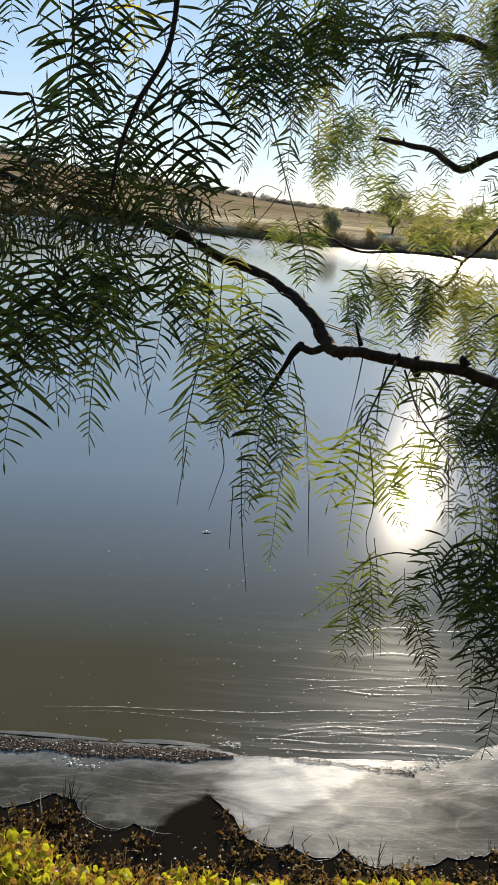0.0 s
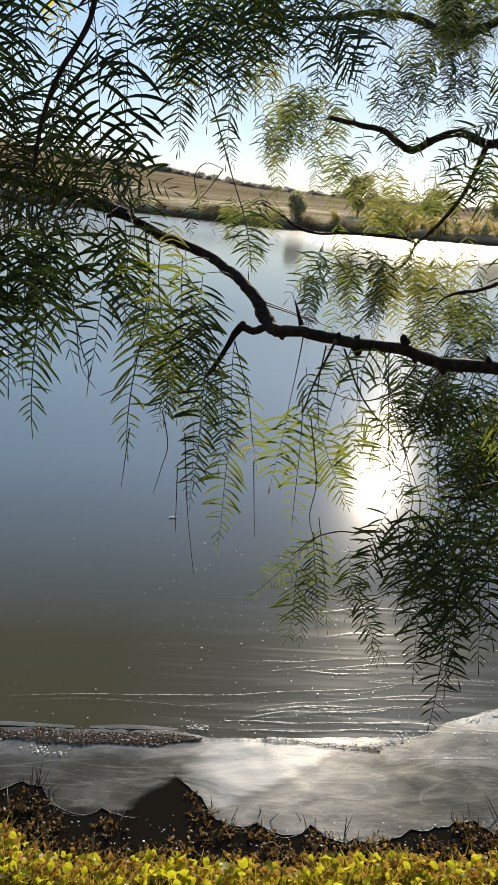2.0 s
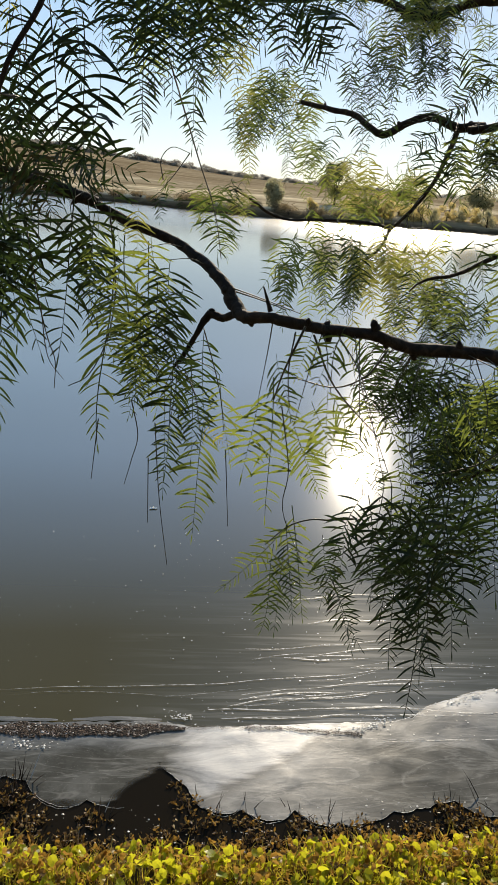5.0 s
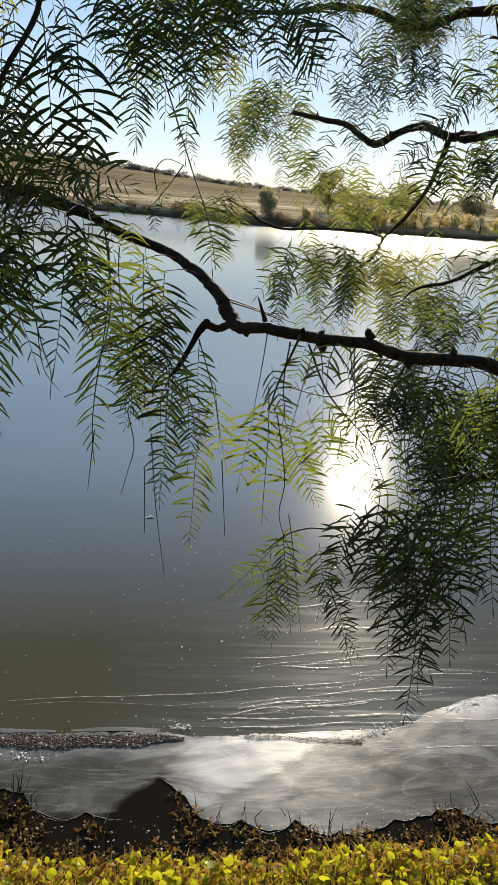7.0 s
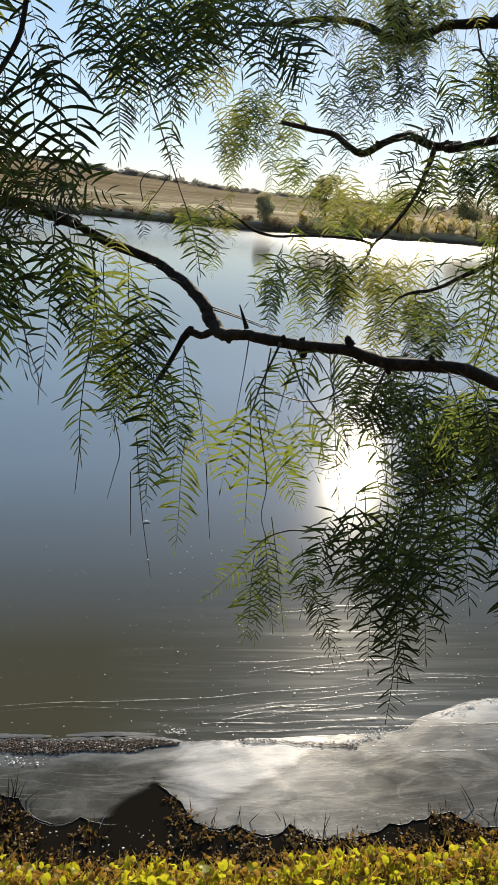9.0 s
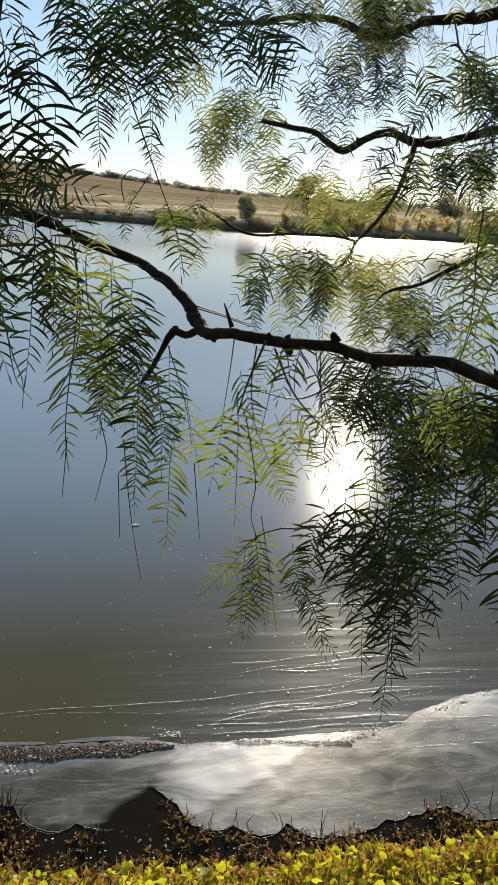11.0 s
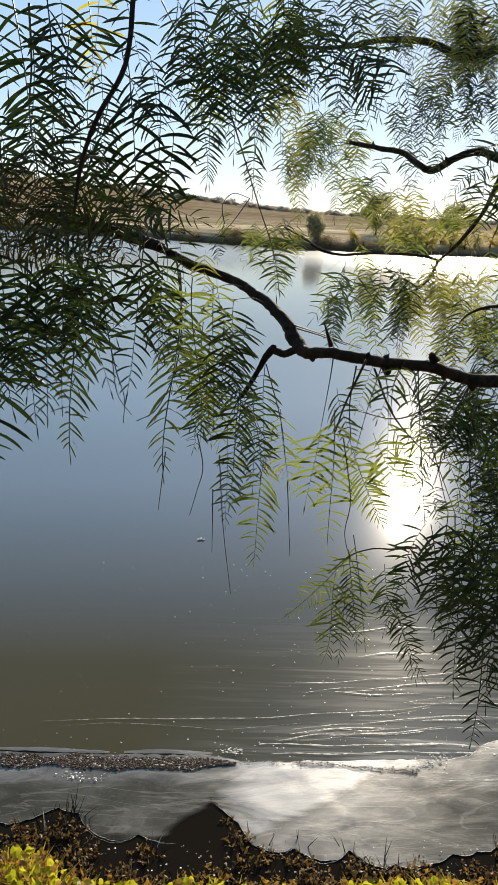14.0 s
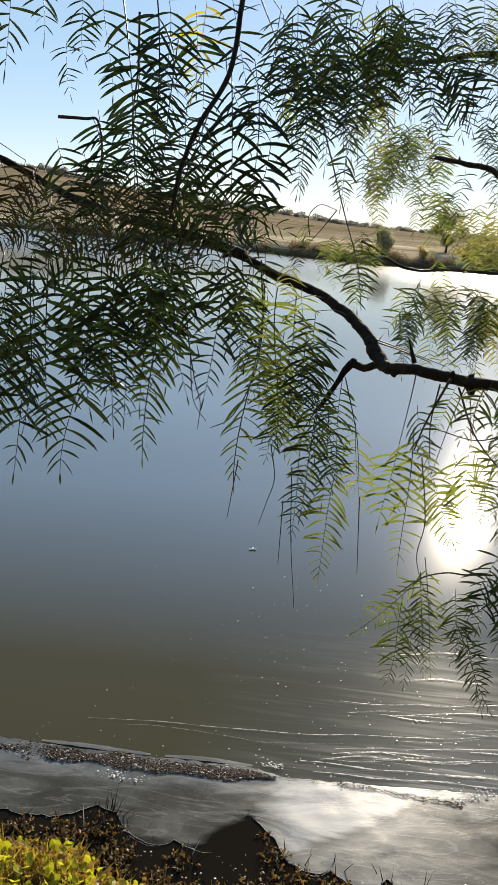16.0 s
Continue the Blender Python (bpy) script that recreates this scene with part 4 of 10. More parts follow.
limb("left", [(0.037, 1.291, 2.107, 0.0043), (0.013, 1.291, 2.114, 0.0043), (-0.011, 1.291, 2.120, 0.0041), (-0.047, 1.291, 2.126, 0.0036), (-0.078, 1.291, 2.133, 0.0034), (-0.105, 1.286, 2.142, 0.0031), (-0.124, 1.271, 2.152, 0.0026), (-0.145, 1.261, 2.162, 0.0024), (-0.164, 1.241, 2.170, 0.0019)], 4, 6, "dark branch end buried in leaves")
limb("spur", [(0.140, 1.216, 2.045, 0.0027), (0.130, 1.225, 2.040, 0.0027), (0.122, 1.230, 2.041, 0.0030), (0.115, 1.230, 2.030, 0.0020), (0.109, 1.230, 2.018, 0.0018), (0.103, 1.230, 2.008, 0.0016), (0.099, 1.230, 2.003, 0.0012)], 5, 2, "short crooked spur below the fork")
limb("near", [(0.037, 1.141, 2.253, 0.0017), (0.036, 1.131, 2.233, 0.0014), (0.033, 1.121, 2.200, 0.0013), (0.020, 1.111, 2.173, 0.0012), (0.013, 1.106, 2.151, 0.0011), (0.010, 1.101, 2.128, 0.0007)], 6, 4, "thin dark twig hanging close by")
limb("upper", [(1.620, 1.580, 2.500, 0.0300), (1.200, 1.700, 2.420, 0.0180), (0.497, 1.610, 2.230, 0.0057), (0.453, 1.630, 2.222, 0.0056), (0.428, 1.640, 2.219, 0.0053), (0.394, 1.650, 2.229, 0.0048), (0.367, 1.650, 2.220, 0.0044), (0.343, 1.650, 2.206, 0.0048), (0.327, 1.650, 2.207, 0.0041), (0.304, 1.670, 2.225, 0.0035), (0.281, 1.680, 2.229, 0.0033), (0.240, 1.700, 2.237, 0.0027)], 7, 8, "crooked bare limb with lichen")
limb("fork", [(0.427, 1.640, 2.218, 0.0038), (0.436, 1.680, 2.199, 0.0033), (0.446, 1.750, 2.161, 0.0030), (0.443, 1.810, 2.126, 0.0029), (0.437, 1.850, 2.104, 0.0027), (0.431, 1.880, 2.088, 0.0025), (0.417, 1.880, 2.057, 0.0022), (0.392, 1.870, 2.036, 0.0025), (0.365, 1.850, 2.009, 0.0014)], 8, 6, "thin limb that forks down towards the water")
limb("wire", [(0.431, 1.880, 2.088, 0.0026), (0.397, 1.880, 2.095, 0.0026), (0.321, 1.870, 2.095, 0.0021), (0.264, 1.850, 2.091, 0.0020), (0.226, 1.830, 2.099, 0.0025), (0.197, 1.810, 2.116, 0.0019), (0.169, 1.800, 2.128, 0.0012)], 9, 9, "thin thorny twig")
limb("side", [(0.525, 1.600, 2.094, 0.0034), (0.478, 1.610, 2.066, 0.0030), (0.465, 1.630, 2.052, 0.0025), (0.448, 1.640, 2.043, 0.0023), (0.430, 1.650, 2.038, 0.0021), (0.412, 1.650, 2.030, 0.0015), (0.404, 1.660, 2.017, 0.0008)], 10, 5, "short dark twig over the water")
limb("top", [(1.580, 1.620, 2.750, 0.0300), (1.250, 1.680, 2.560, 0.0200), (0.850, 1.650, 2.410, 0.0120), (0.548, 1.638, 2.372, 0.0082), (0.489, 1.658, 2.364, 0.0061), (0.466, 1.658, 2.362, 0.0061), (0.428, 1.668, 2.357, 0.0052), (0.398, 1.678, 2.344, 0.0050), (0.365, 1.688, 2.342, 0.0050), (0.332, 1.708, 2.359, 0.0044), (0.284, 1.728, 2.364, 0.0038), (0.221, 1.738, 2.354, 0.0028), (0.164, 1.758, 2.356, 0.0018)], 11, 8, "gnarled upper limb")
limb("low", [(1.300, 1.400, 1.860, 0.0120), (0.470, 1.298, 1.944, 0.0028), (0.422, 1.318, 1.911, 0.0024), (0.405, 1.338, 1.892, 0.0022), (0.367, 1.338, 1.877, 0.0015), (0.333, 1.338, 1.875, 0.0010)], 12, 3, "thin branch inside the drooping leaves")
limb("thorn", [(0.160, 1.197, 2.051, 0.0017), (0.157, 1.197, 2.059, 0.0011), (0.154, 1.197, 2.067, 0.0004)], 13, 0, "upright thorn on the branch")
limb("nub0", [(0.148, 1.205, 2.043, 0.0030), (0.149, 1.205, 2.041, 0.0021), (0.149, 1.205, 2.039, 0.0009)], 30, 0, "stubby spur on the branch")
limb("nub1", [(0.200, 1.200, 2.038, 0.0037), (0.201, 1.200, 2.035, 0.0026), (0.201, 1.200, 2.033, 0.0013)], 31, 0, "stubby spur on the branch")
limb("nub2", [(0.237, 1.210, 2.041, 0.0038), (0.234, 1.210, 2.045, 0.0027), (0.234, 1.210, 2.048, 0.0015)], 32, 0, "stubby spur on the branch")
limb("nub3", [(0.123, 1.230, 2.041, 0.0032), (0.123, 1.230, 2.043, 0.0026), (0.123, 1.230, 2.045, 0.0016)], 33, 0, "stubby spur on the branch")
limb("nub4", [(0.271, 1.225, 2.024, 0.0039), (0.271, 1.225, 2.021, 0.0025), (0.272, 1.225, 2.019, 0.0014)], 34, 0, "stubby spur on the branch")
twig("main", [(0.134, 1.230, 2.061), (0.156, 1.210, 2.057), (0.179, 1.190, 2.052)])
twig("main", [(0.139, 1.230, 2.058), (0.155, 1.212, 2.056), (0.170, 1.195, 2.053)], 0.0006)
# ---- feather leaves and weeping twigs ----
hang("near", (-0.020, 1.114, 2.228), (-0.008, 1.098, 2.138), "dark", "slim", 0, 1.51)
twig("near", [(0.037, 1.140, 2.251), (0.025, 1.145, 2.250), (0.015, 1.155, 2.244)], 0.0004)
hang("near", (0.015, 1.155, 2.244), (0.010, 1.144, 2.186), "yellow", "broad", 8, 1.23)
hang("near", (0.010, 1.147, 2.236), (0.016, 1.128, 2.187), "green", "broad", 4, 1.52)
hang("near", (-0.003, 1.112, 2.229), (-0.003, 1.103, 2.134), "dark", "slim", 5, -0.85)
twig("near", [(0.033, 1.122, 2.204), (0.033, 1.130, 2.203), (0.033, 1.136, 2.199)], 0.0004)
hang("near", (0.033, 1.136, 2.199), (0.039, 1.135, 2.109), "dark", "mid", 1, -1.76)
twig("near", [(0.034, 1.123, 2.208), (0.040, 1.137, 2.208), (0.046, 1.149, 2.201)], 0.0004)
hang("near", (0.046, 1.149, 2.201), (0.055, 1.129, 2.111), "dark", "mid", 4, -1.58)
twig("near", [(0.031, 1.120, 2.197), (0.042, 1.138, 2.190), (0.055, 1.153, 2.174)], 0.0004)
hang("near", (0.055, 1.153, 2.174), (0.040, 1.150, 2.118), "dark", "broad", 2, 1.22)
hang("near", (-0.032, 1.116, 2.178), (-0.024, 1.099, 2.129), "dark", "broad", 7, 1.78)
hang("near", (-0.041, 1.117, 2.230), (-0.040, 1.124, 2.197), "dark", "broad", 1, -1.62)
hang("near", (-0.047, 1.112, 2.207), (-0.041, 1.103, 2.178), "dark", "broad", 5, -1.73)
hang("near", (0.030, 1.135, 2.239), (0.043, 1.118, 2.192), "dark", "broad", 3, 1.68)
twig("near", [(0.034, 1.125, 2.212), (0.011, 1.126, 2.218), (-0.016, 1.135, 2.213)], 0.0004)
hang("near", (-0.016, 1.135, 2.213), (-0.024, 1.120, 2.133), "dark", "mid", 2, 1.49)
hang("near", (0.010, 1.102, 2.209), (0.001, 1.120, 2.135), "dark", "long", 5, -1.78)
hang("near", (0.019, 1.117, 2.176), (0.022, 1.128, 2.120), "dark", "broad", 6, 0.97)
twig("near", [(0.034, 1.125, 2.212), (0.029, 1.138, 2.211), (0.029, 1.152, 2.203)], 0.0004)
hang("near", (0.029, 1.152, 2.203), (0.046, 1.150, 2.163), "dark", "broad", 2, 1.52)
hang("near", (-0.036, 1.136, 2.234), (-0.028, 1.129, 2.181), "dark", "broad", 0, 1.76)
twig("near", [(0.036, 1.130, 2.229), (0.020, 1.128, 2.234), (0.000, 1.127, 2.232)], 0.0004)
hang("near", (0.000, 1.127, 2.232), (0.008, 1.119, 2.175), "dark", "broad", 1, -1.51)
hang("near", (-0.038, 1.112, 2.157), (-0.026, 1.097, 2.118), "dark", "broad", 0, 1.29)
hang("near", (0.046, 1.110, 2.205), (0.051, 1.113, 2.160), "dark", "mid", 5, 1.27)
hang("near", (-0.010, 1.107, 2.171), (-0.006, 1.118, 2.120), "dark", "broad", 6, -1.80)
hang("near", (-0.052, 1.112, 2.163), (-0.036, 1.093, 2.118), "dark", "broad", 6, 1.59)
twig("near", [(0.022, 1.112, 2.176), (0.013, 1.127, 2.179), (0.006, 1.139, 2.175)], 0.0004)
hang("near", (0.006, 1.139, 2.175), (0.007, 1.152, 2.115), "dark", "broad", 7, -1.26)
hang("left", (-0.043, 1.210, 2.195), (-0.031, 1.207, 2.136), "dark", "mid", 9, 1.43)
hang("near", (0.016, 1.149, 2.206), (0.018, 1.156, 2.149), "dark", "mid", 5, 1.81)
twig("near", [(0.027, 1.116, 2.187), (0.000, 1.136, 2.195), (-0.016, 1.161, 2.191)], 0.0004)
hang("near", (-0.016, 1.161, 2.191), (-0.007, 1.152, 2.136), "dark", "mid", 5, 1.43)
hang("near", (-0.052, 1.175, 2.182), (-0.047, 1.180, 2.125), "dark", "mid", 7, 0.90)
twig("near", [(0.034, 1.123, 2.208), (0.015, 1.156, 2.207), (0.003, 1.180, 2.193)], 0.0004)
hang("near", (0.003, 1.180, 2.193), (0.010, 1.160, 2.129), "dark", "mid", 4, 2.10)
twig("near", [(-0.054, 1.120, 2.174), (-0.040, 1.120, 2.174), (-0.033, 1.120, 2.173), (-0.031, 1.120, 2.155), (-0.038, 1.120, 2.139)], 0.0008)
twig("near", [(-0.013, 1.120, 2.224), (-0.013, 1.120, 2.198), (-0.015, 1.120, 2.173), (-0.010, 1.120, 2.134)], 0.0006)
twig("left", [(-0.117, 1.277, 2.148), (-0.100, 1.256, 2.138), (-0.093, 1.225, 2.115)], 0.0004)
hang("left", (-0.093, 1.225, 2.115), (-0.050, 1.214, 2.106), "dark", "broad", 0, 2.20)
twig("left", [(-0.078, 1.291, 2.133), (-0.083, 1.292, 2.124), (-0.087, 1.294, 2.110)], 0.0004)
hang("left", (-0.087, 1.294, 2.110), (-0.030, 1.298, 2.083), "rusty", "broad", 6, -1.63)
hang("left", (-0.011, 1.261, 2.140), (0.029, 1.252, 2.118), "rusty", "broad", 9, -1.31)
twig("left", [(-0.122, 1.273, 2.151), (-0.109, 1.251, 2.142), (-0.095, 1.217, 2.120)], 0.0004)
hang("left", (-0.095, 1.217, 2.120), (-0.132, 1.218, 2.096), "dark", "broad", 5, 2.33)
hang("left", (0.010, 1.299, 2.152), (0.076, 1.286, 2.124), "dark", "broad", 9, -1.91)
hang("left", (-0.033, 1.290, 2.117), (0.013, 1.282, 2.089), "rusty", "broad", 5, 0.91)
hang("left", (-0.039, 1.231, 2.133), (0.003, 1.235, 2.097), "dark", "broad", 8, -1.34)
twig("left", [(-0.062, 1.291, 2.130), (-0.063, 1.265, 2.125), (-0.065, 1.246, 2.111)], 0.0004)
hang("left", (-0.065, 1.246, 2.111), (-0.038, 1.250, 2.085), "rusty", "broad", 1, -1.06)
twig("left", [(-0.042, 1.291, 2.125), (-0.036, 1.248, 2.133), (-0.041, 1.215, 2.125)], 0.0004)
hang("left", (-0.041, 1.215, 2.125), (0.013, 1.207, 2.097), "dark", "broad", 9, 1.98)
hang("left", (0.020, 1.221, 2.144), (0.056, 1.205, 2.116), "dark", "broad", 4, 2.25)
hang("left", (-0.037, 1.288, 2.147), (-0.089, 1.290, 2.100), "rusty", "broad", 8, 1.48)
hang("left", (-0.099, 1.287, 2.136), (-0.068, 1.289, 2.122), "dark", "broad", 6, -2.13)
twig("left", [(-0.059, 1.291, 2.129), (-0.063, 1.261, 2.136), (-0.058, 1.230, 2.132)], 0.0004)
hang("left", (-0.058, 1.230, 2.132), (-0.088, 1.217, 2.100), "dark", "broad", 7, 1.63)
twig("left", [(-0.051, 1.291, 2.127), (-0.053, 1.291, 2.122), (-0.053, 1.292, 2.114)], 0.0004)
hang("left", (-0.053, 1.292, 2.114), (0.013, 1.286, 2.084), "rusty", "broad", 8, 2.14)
hang("left", (-0.117, 1.290, 2.121), (-0.081, 1.303, 2.090), "rusty", "broad", 9, 1.54)
hang("left", (0.012, 1.224, 2.130), (0.063, 1.230, 2.121), "dark", "broad", 9, 2.46)
twig("left", [(-0.047, 1.291, 2.126), (-0.050, 1.273, 2.123), (-0.051, 1.252, 2.112)], 0.0004)
hang("left", (-0.051, 1.252, 2.112), (-0.079, 1.233, 2.097), "rusty", "broad", 2, 1.25)
twig("left", [(-0.114, 1.278, 2.147), (-0.102, 1.246, 2.134), (-0.092, 1.223, 2.107)], 0.0004)
hang("left", (-0.092, 1.223, 2.107), (-0.045, 1.238, 2.098), "dark", "broad", 0, 2.09)
hang("left", (-0.090, 1.230, 2.132), (-0.037, 1.211, 2.102), "dark", "broad", 8, -1.73)
hang("left", (-0.066, 1.217, 2.121), (-0.120, 1.233, 2.093), "dark", "broad", 5, -1.56)
twig("left", [(-0.055, 1.291, 2.128), (-0.054, 1.260, 2.132), (-0.054, 1.226, 2.124)], 0.0004)
hang("left", (-0.054, 1.226, 2.124), (-0.014, 1.207, 2.100), "rusty", "broad", 2, -2.09)
twig("left", [(-0.078, 1.291, 2.133), (-0.084, 1.295, 2.124), (-0.087, 1.293, 2.109)], 0.0004)
hang("left", (-0.087, 1.293, 2.109), (-0.146, 1.309, 2.067), "dark", "broad", 1, -2.00)
hang("left", (-0.130, 1.284, 2.122), (-0.162, 1.276, 2.099), "dark", "broad", 2, 1.72)
twig("left", [(-0.015, 1.291, 2.121), (-0.013, 1.278, 2.125), (-0.014, 1.259, 2.123)], 0.0004)
hang("left", (-0.014, 1.259, 2.123), (-0.066, 1.269, 2.099), "rusty", "broad", 2, -1.67)
twig("left", [(-0.066, 1.291, 2.130), (-0.068, 1.240, 2.129), (-0.073, 1.206, 2.110)], 0.0004)
hang("left", (-0.073, 1.206, 2.110), (-0.114, 1.190, 2.070), "dark", "broad", 9, 1.70)
hang("left", (-0.052, 1.292, 2.138), (-0.007, 1.286, 2.128), "dark", "broad", 3, -2.00)
twig("near", [(0.015, 1.107, 2.156), (0.020, 1.143, 2.155), (0.020, 1.177, 2.140)], 0.0004)
hang("near", (0.020, 1.177, 2.140), (0.036, 1.164, 2.102), "dark", "broad", 0, -1.35)
hang("left", (-0.087, 1.195, 2.136), (-0.079, 1.207, 2.091), "rusty", "broad", 2, -1.06)
twig("near", [(0.013, 1.106, 2.151), (-0.019, 1.137, 2.157), (-0.046, 1.156, 2.147)], 0.0004)
hang("near", (-0.046, 1.156, 2.147), (-0.047, 1.167, 2.103), "rusty", "broad", 9, -1.47)
twig("near", [(0.022, 1.112, 2.176), (0.023, 1.139, 2.171), (0.025, 1.169, 2.154)], 0.0004)
hang("near", (0.025, 1.169, 2.154), (0.045, 1.163, 2.121), "rusty", "broad", 0, 1.96)
hang("near", (-0.062, 1.143, 2.142), (-0.062, 1.152, 2.109), "rusty", "broad", 8, -1.37)
twig("near", [(0.014, 1.107, 2.154), (-0.009, 1.139, 2.160), (-0.020, 1.164, 2.153)], 0.0004)
hang("near", (-0.020, 1.164, 2.153), (-0.008, 1.166, 2.113), "rusty", "broad", 7, 1.93)
twig("near", [(0.011, 1.102, 2.134), (-0.039, 1.127, 2.145), (-0.086, 1.164, 2.133)], 0.0004)
hang("near", (-0.086, 1.164, 2.133), (-0.080, 1.168, 2.099), "dark", "broad", 1, 1.17)
twig("near", [(0.010, 1.102, 2.131), (-0.038, 1.106, 2.141), (-0.080, 1.125, 2.132)], 0.0004)
hang("near", (-0.080, 1.125, 2.132), (-0.106, 1.140, 2.097), "rusty", "broad", 3, -1.67)
hang("near", (0.008, 1.153, 2.150), (-0.017, 1.147, 2.112), "dark", "broad", 1, -1.14)
twig("near", [(0.025, 1.115, 2.183), (0.020, 1.143, 2.182), (0.007, 1.185, 2.167)], 0.0004)
hang("near", (0.007, 1.185, 2.167), (-0.022, 1.194, 2.113), "dark", "broad", 1, 1.78)
hang("left", (-0.101, 1.162, 2.148), (-0.088, 1.169, 2.118), "rusty", "broad", 0, 1.00)
hang("near", (-0.039, 1.161, 2.157), (-0.066, 1.152, 2.115), "rusty", "broad", 9, 1.53)
twig("left", [(-0.159, 1.246, 2.168), (-0.123, 1.204, 2.159), (-0.096, 1.172, 2.130)], 0.0004)
hang("left", (-0.096, 1.172, 2.130), (-0.104, 1.175, 2.092), "rusty", "broad", 3, 1.02)
hang("near", (-0.038, 1.165, 2.134), (-0.017, 1.155, 2.104), "dark", "broad", 5, -1.66)
twig("left", [(-0.124, 1.271, 2.152), (-0.109, 1.230, 2.153), (-0.082, 1.169, 2.131)], 0.0004)
hang("left", (-0.082, 1.169, 2.131), (-0.059, 1.164, 2.090), "rusty", "broad", 5, 1.21)
twig("left", [(-0.124, 1.271, 2.152), (-0.106, 1.237, 2.159), (-0.084, 1.189, 2.147)], 0.0004)
hang("left", (-0.084, 1.189, 2.147), (-0.086, 1.204, 2.115), "dark", "broad", 3, 2.39)
twig("near", [(0.013, 1.106, 2.151), (-0.017, 1.136, 2.157), (-0.054, 1.179, 2.143)], 0.0004)
hang("near", (-0.054, 1.179, 2.143), (-0.044, 1.179, 2.103), "rusty", "broad", 0, -1.52)
hang("left", (-0.056, 1.198, 2.159), (-0.031, 1.198, 2.116), "rusty", "broad", 0, 1.37)
hang("near", (-0.085, 1.155, 2.146), (-0.097, 1.138, 2.097), "rusty", "broad", 3, 1.95)
twig("left", [(-0.159, 1.246, 2.168), (-0.135, 1.222, 2.171), (-0.095, 1.181, 2.156)], 0.0004)
hang("left", (-0.095, 1.181, 2.156), (-0.111, 1.173, 2.108), "rusty", "broad", 6, -1.34)
twig("near", [(0.015, 1.107, 2.156), (0.014, 1.155, 2.158), (-0.002, 1.186, 2.143)], 0.0004)
hang("near", (-0.002, 1.186, 2.143), (0.029, 1.186, 2.092), "rusty", "broad", 9, -1.14)
hang("near", (-0.043, 1.170, 2.158), (-0.041, 1.178, 2.110), "rusty", "broad", 7, 1.16)
twig("near", [(0.011, 1.103, 2.137), (-0.008, 1.114, 2.140), (-0.020, 1.130, 2.135)], 0.0004)
hang("near", (-0.020, 1.130, 2.135), (-0.009, 1.143, 2.090), "dark", "broad", 4, -1.53)
hang("near", (-0.057, 1.173, 2.157), (-0.038, 1.184, 2.116), "rusty", "broad", 7, 1.07)
twig("near", [(0.022, 1.112, 2.176), (0.012, 1.164, 2.176), (-0.002, 1.198, 2.158)], 0.0004)
hang("near", (-0.002, 1.198, 2.158), (0.026, 1.208, 2.106), "dark", "broad", 2, -1.59)
twig("near", [(0.012, 1.104, 2.142), (-0.008, 1.125, 2.145), (-0.021, 1.144, 2.138)], 0.0004)
hang("near", (-0.021, 1.144, 2.138), (0.012, 1.124, 2.095), "dark", "broad", 5, 2.20)
twig("near", [(0.015, 1.107, 2.156), (0.008, 1.141, 2.156), (0.013, 1.173, 2.143)], 0.0004)
hang("near", (0.013, 1.173, 2.143), (0.025, 1.171, 2.095), "dark", "broad", 1, 1.70)
hang("left", (-0.091, 1.196, 2.155), (-0.111, 1.196, 2.117), "rusty", "broad", 4, -0.78)
twig("near", [(0.013, 1.106, 2.151), (-0.005, 1.140, 2.154), (-0.021, 1.169, 2.143)], 0.0004)
hang("near", (-0.021, 1.169, 2.143), (0.004, 1.153, 2.100), "rusty", "broad", 6, -1.45)
hang("near", (-0.005, 1.188, 2.165), (0.009, 1.197, 2.134), "rusty", "broad", 2, 1.48)
twig("left", [(-0.015, 1.291, 2.121), (-0.014, 1.280, 2.110), (-0.018, 1.274, 2.092)], 0.0004)
hang("left", (-0.018, 1.274, 2.092), (-0.037, 1.282, 1.927), "green", "long", 2, -1.86)
hang("left", (-0.022, 1.215, 2.112), (-0.027, 1.217, 1.988), "green", "slim", 8, -1.59)
hang("left", (-0.053, 1.240, 2.098), (-0.049, 1.231, 1.966), "dark", "slim", 0, -1.56)
hang("left", (-0.076, 1.262, 2.059), (-0.106, 1.277, 1.907), "dark", "mid", 4, -1.14)
twig("left", [(-0.074, 1.291, 2.132), (-0.082, 1.273, 2.120), (-0.083, 1.263, 2.099)], 0.0004)
hang("left", (-0.083, 1.263, 2.099), (-0.080, 1.281, 1.963), "dark", "slim", 2, 1.86)
twig("left", [(-0.088, 1.289, 2.136), (-0.091, 1.264, 2.128), (-0.086, 1.235, 2.107)], 0.0004)
hang("left", (-0.086, 1.235, 2.107), (-0.086, 1.241, 2.003), "dark", "mid", 9, 2.01)
twig("left", [(-0.038, 1.291, 2.124), (-0.038, 1.268, 2.118), (-0.043, 1.251, 2.103)], 0.0004)
hang("left", (-0.043, 1.251, 2.103), (-0.045, 1.243, 1.971), "green", "slim", 1, 1.46)
twig("left", [(-0.025, 1.291, 2.122), (-0.028, 1.276, 2.113), (-0.027, 1.261, 2.096)], 0.0004)
hang("left", (-0.027, 1.261, 2.096), (0.004, 1.252, 1.993), "dark", "mid", 3, 1.54)
twig("left", [(0.010, 1.291, 2.115), (0.008, 1.249, 2.119), (0.009, 1.217, 2.108)], 0.0004)
hang("left", (0.009, 1.217, 2.108), (0.012, 1.233, 2.036), "dark", "broad", 0, -1.78)
hang("left", (0.030, 1.233, 2.117), (0.014, 1.242, 1.992), "dark", "slim", 9, 1.45)
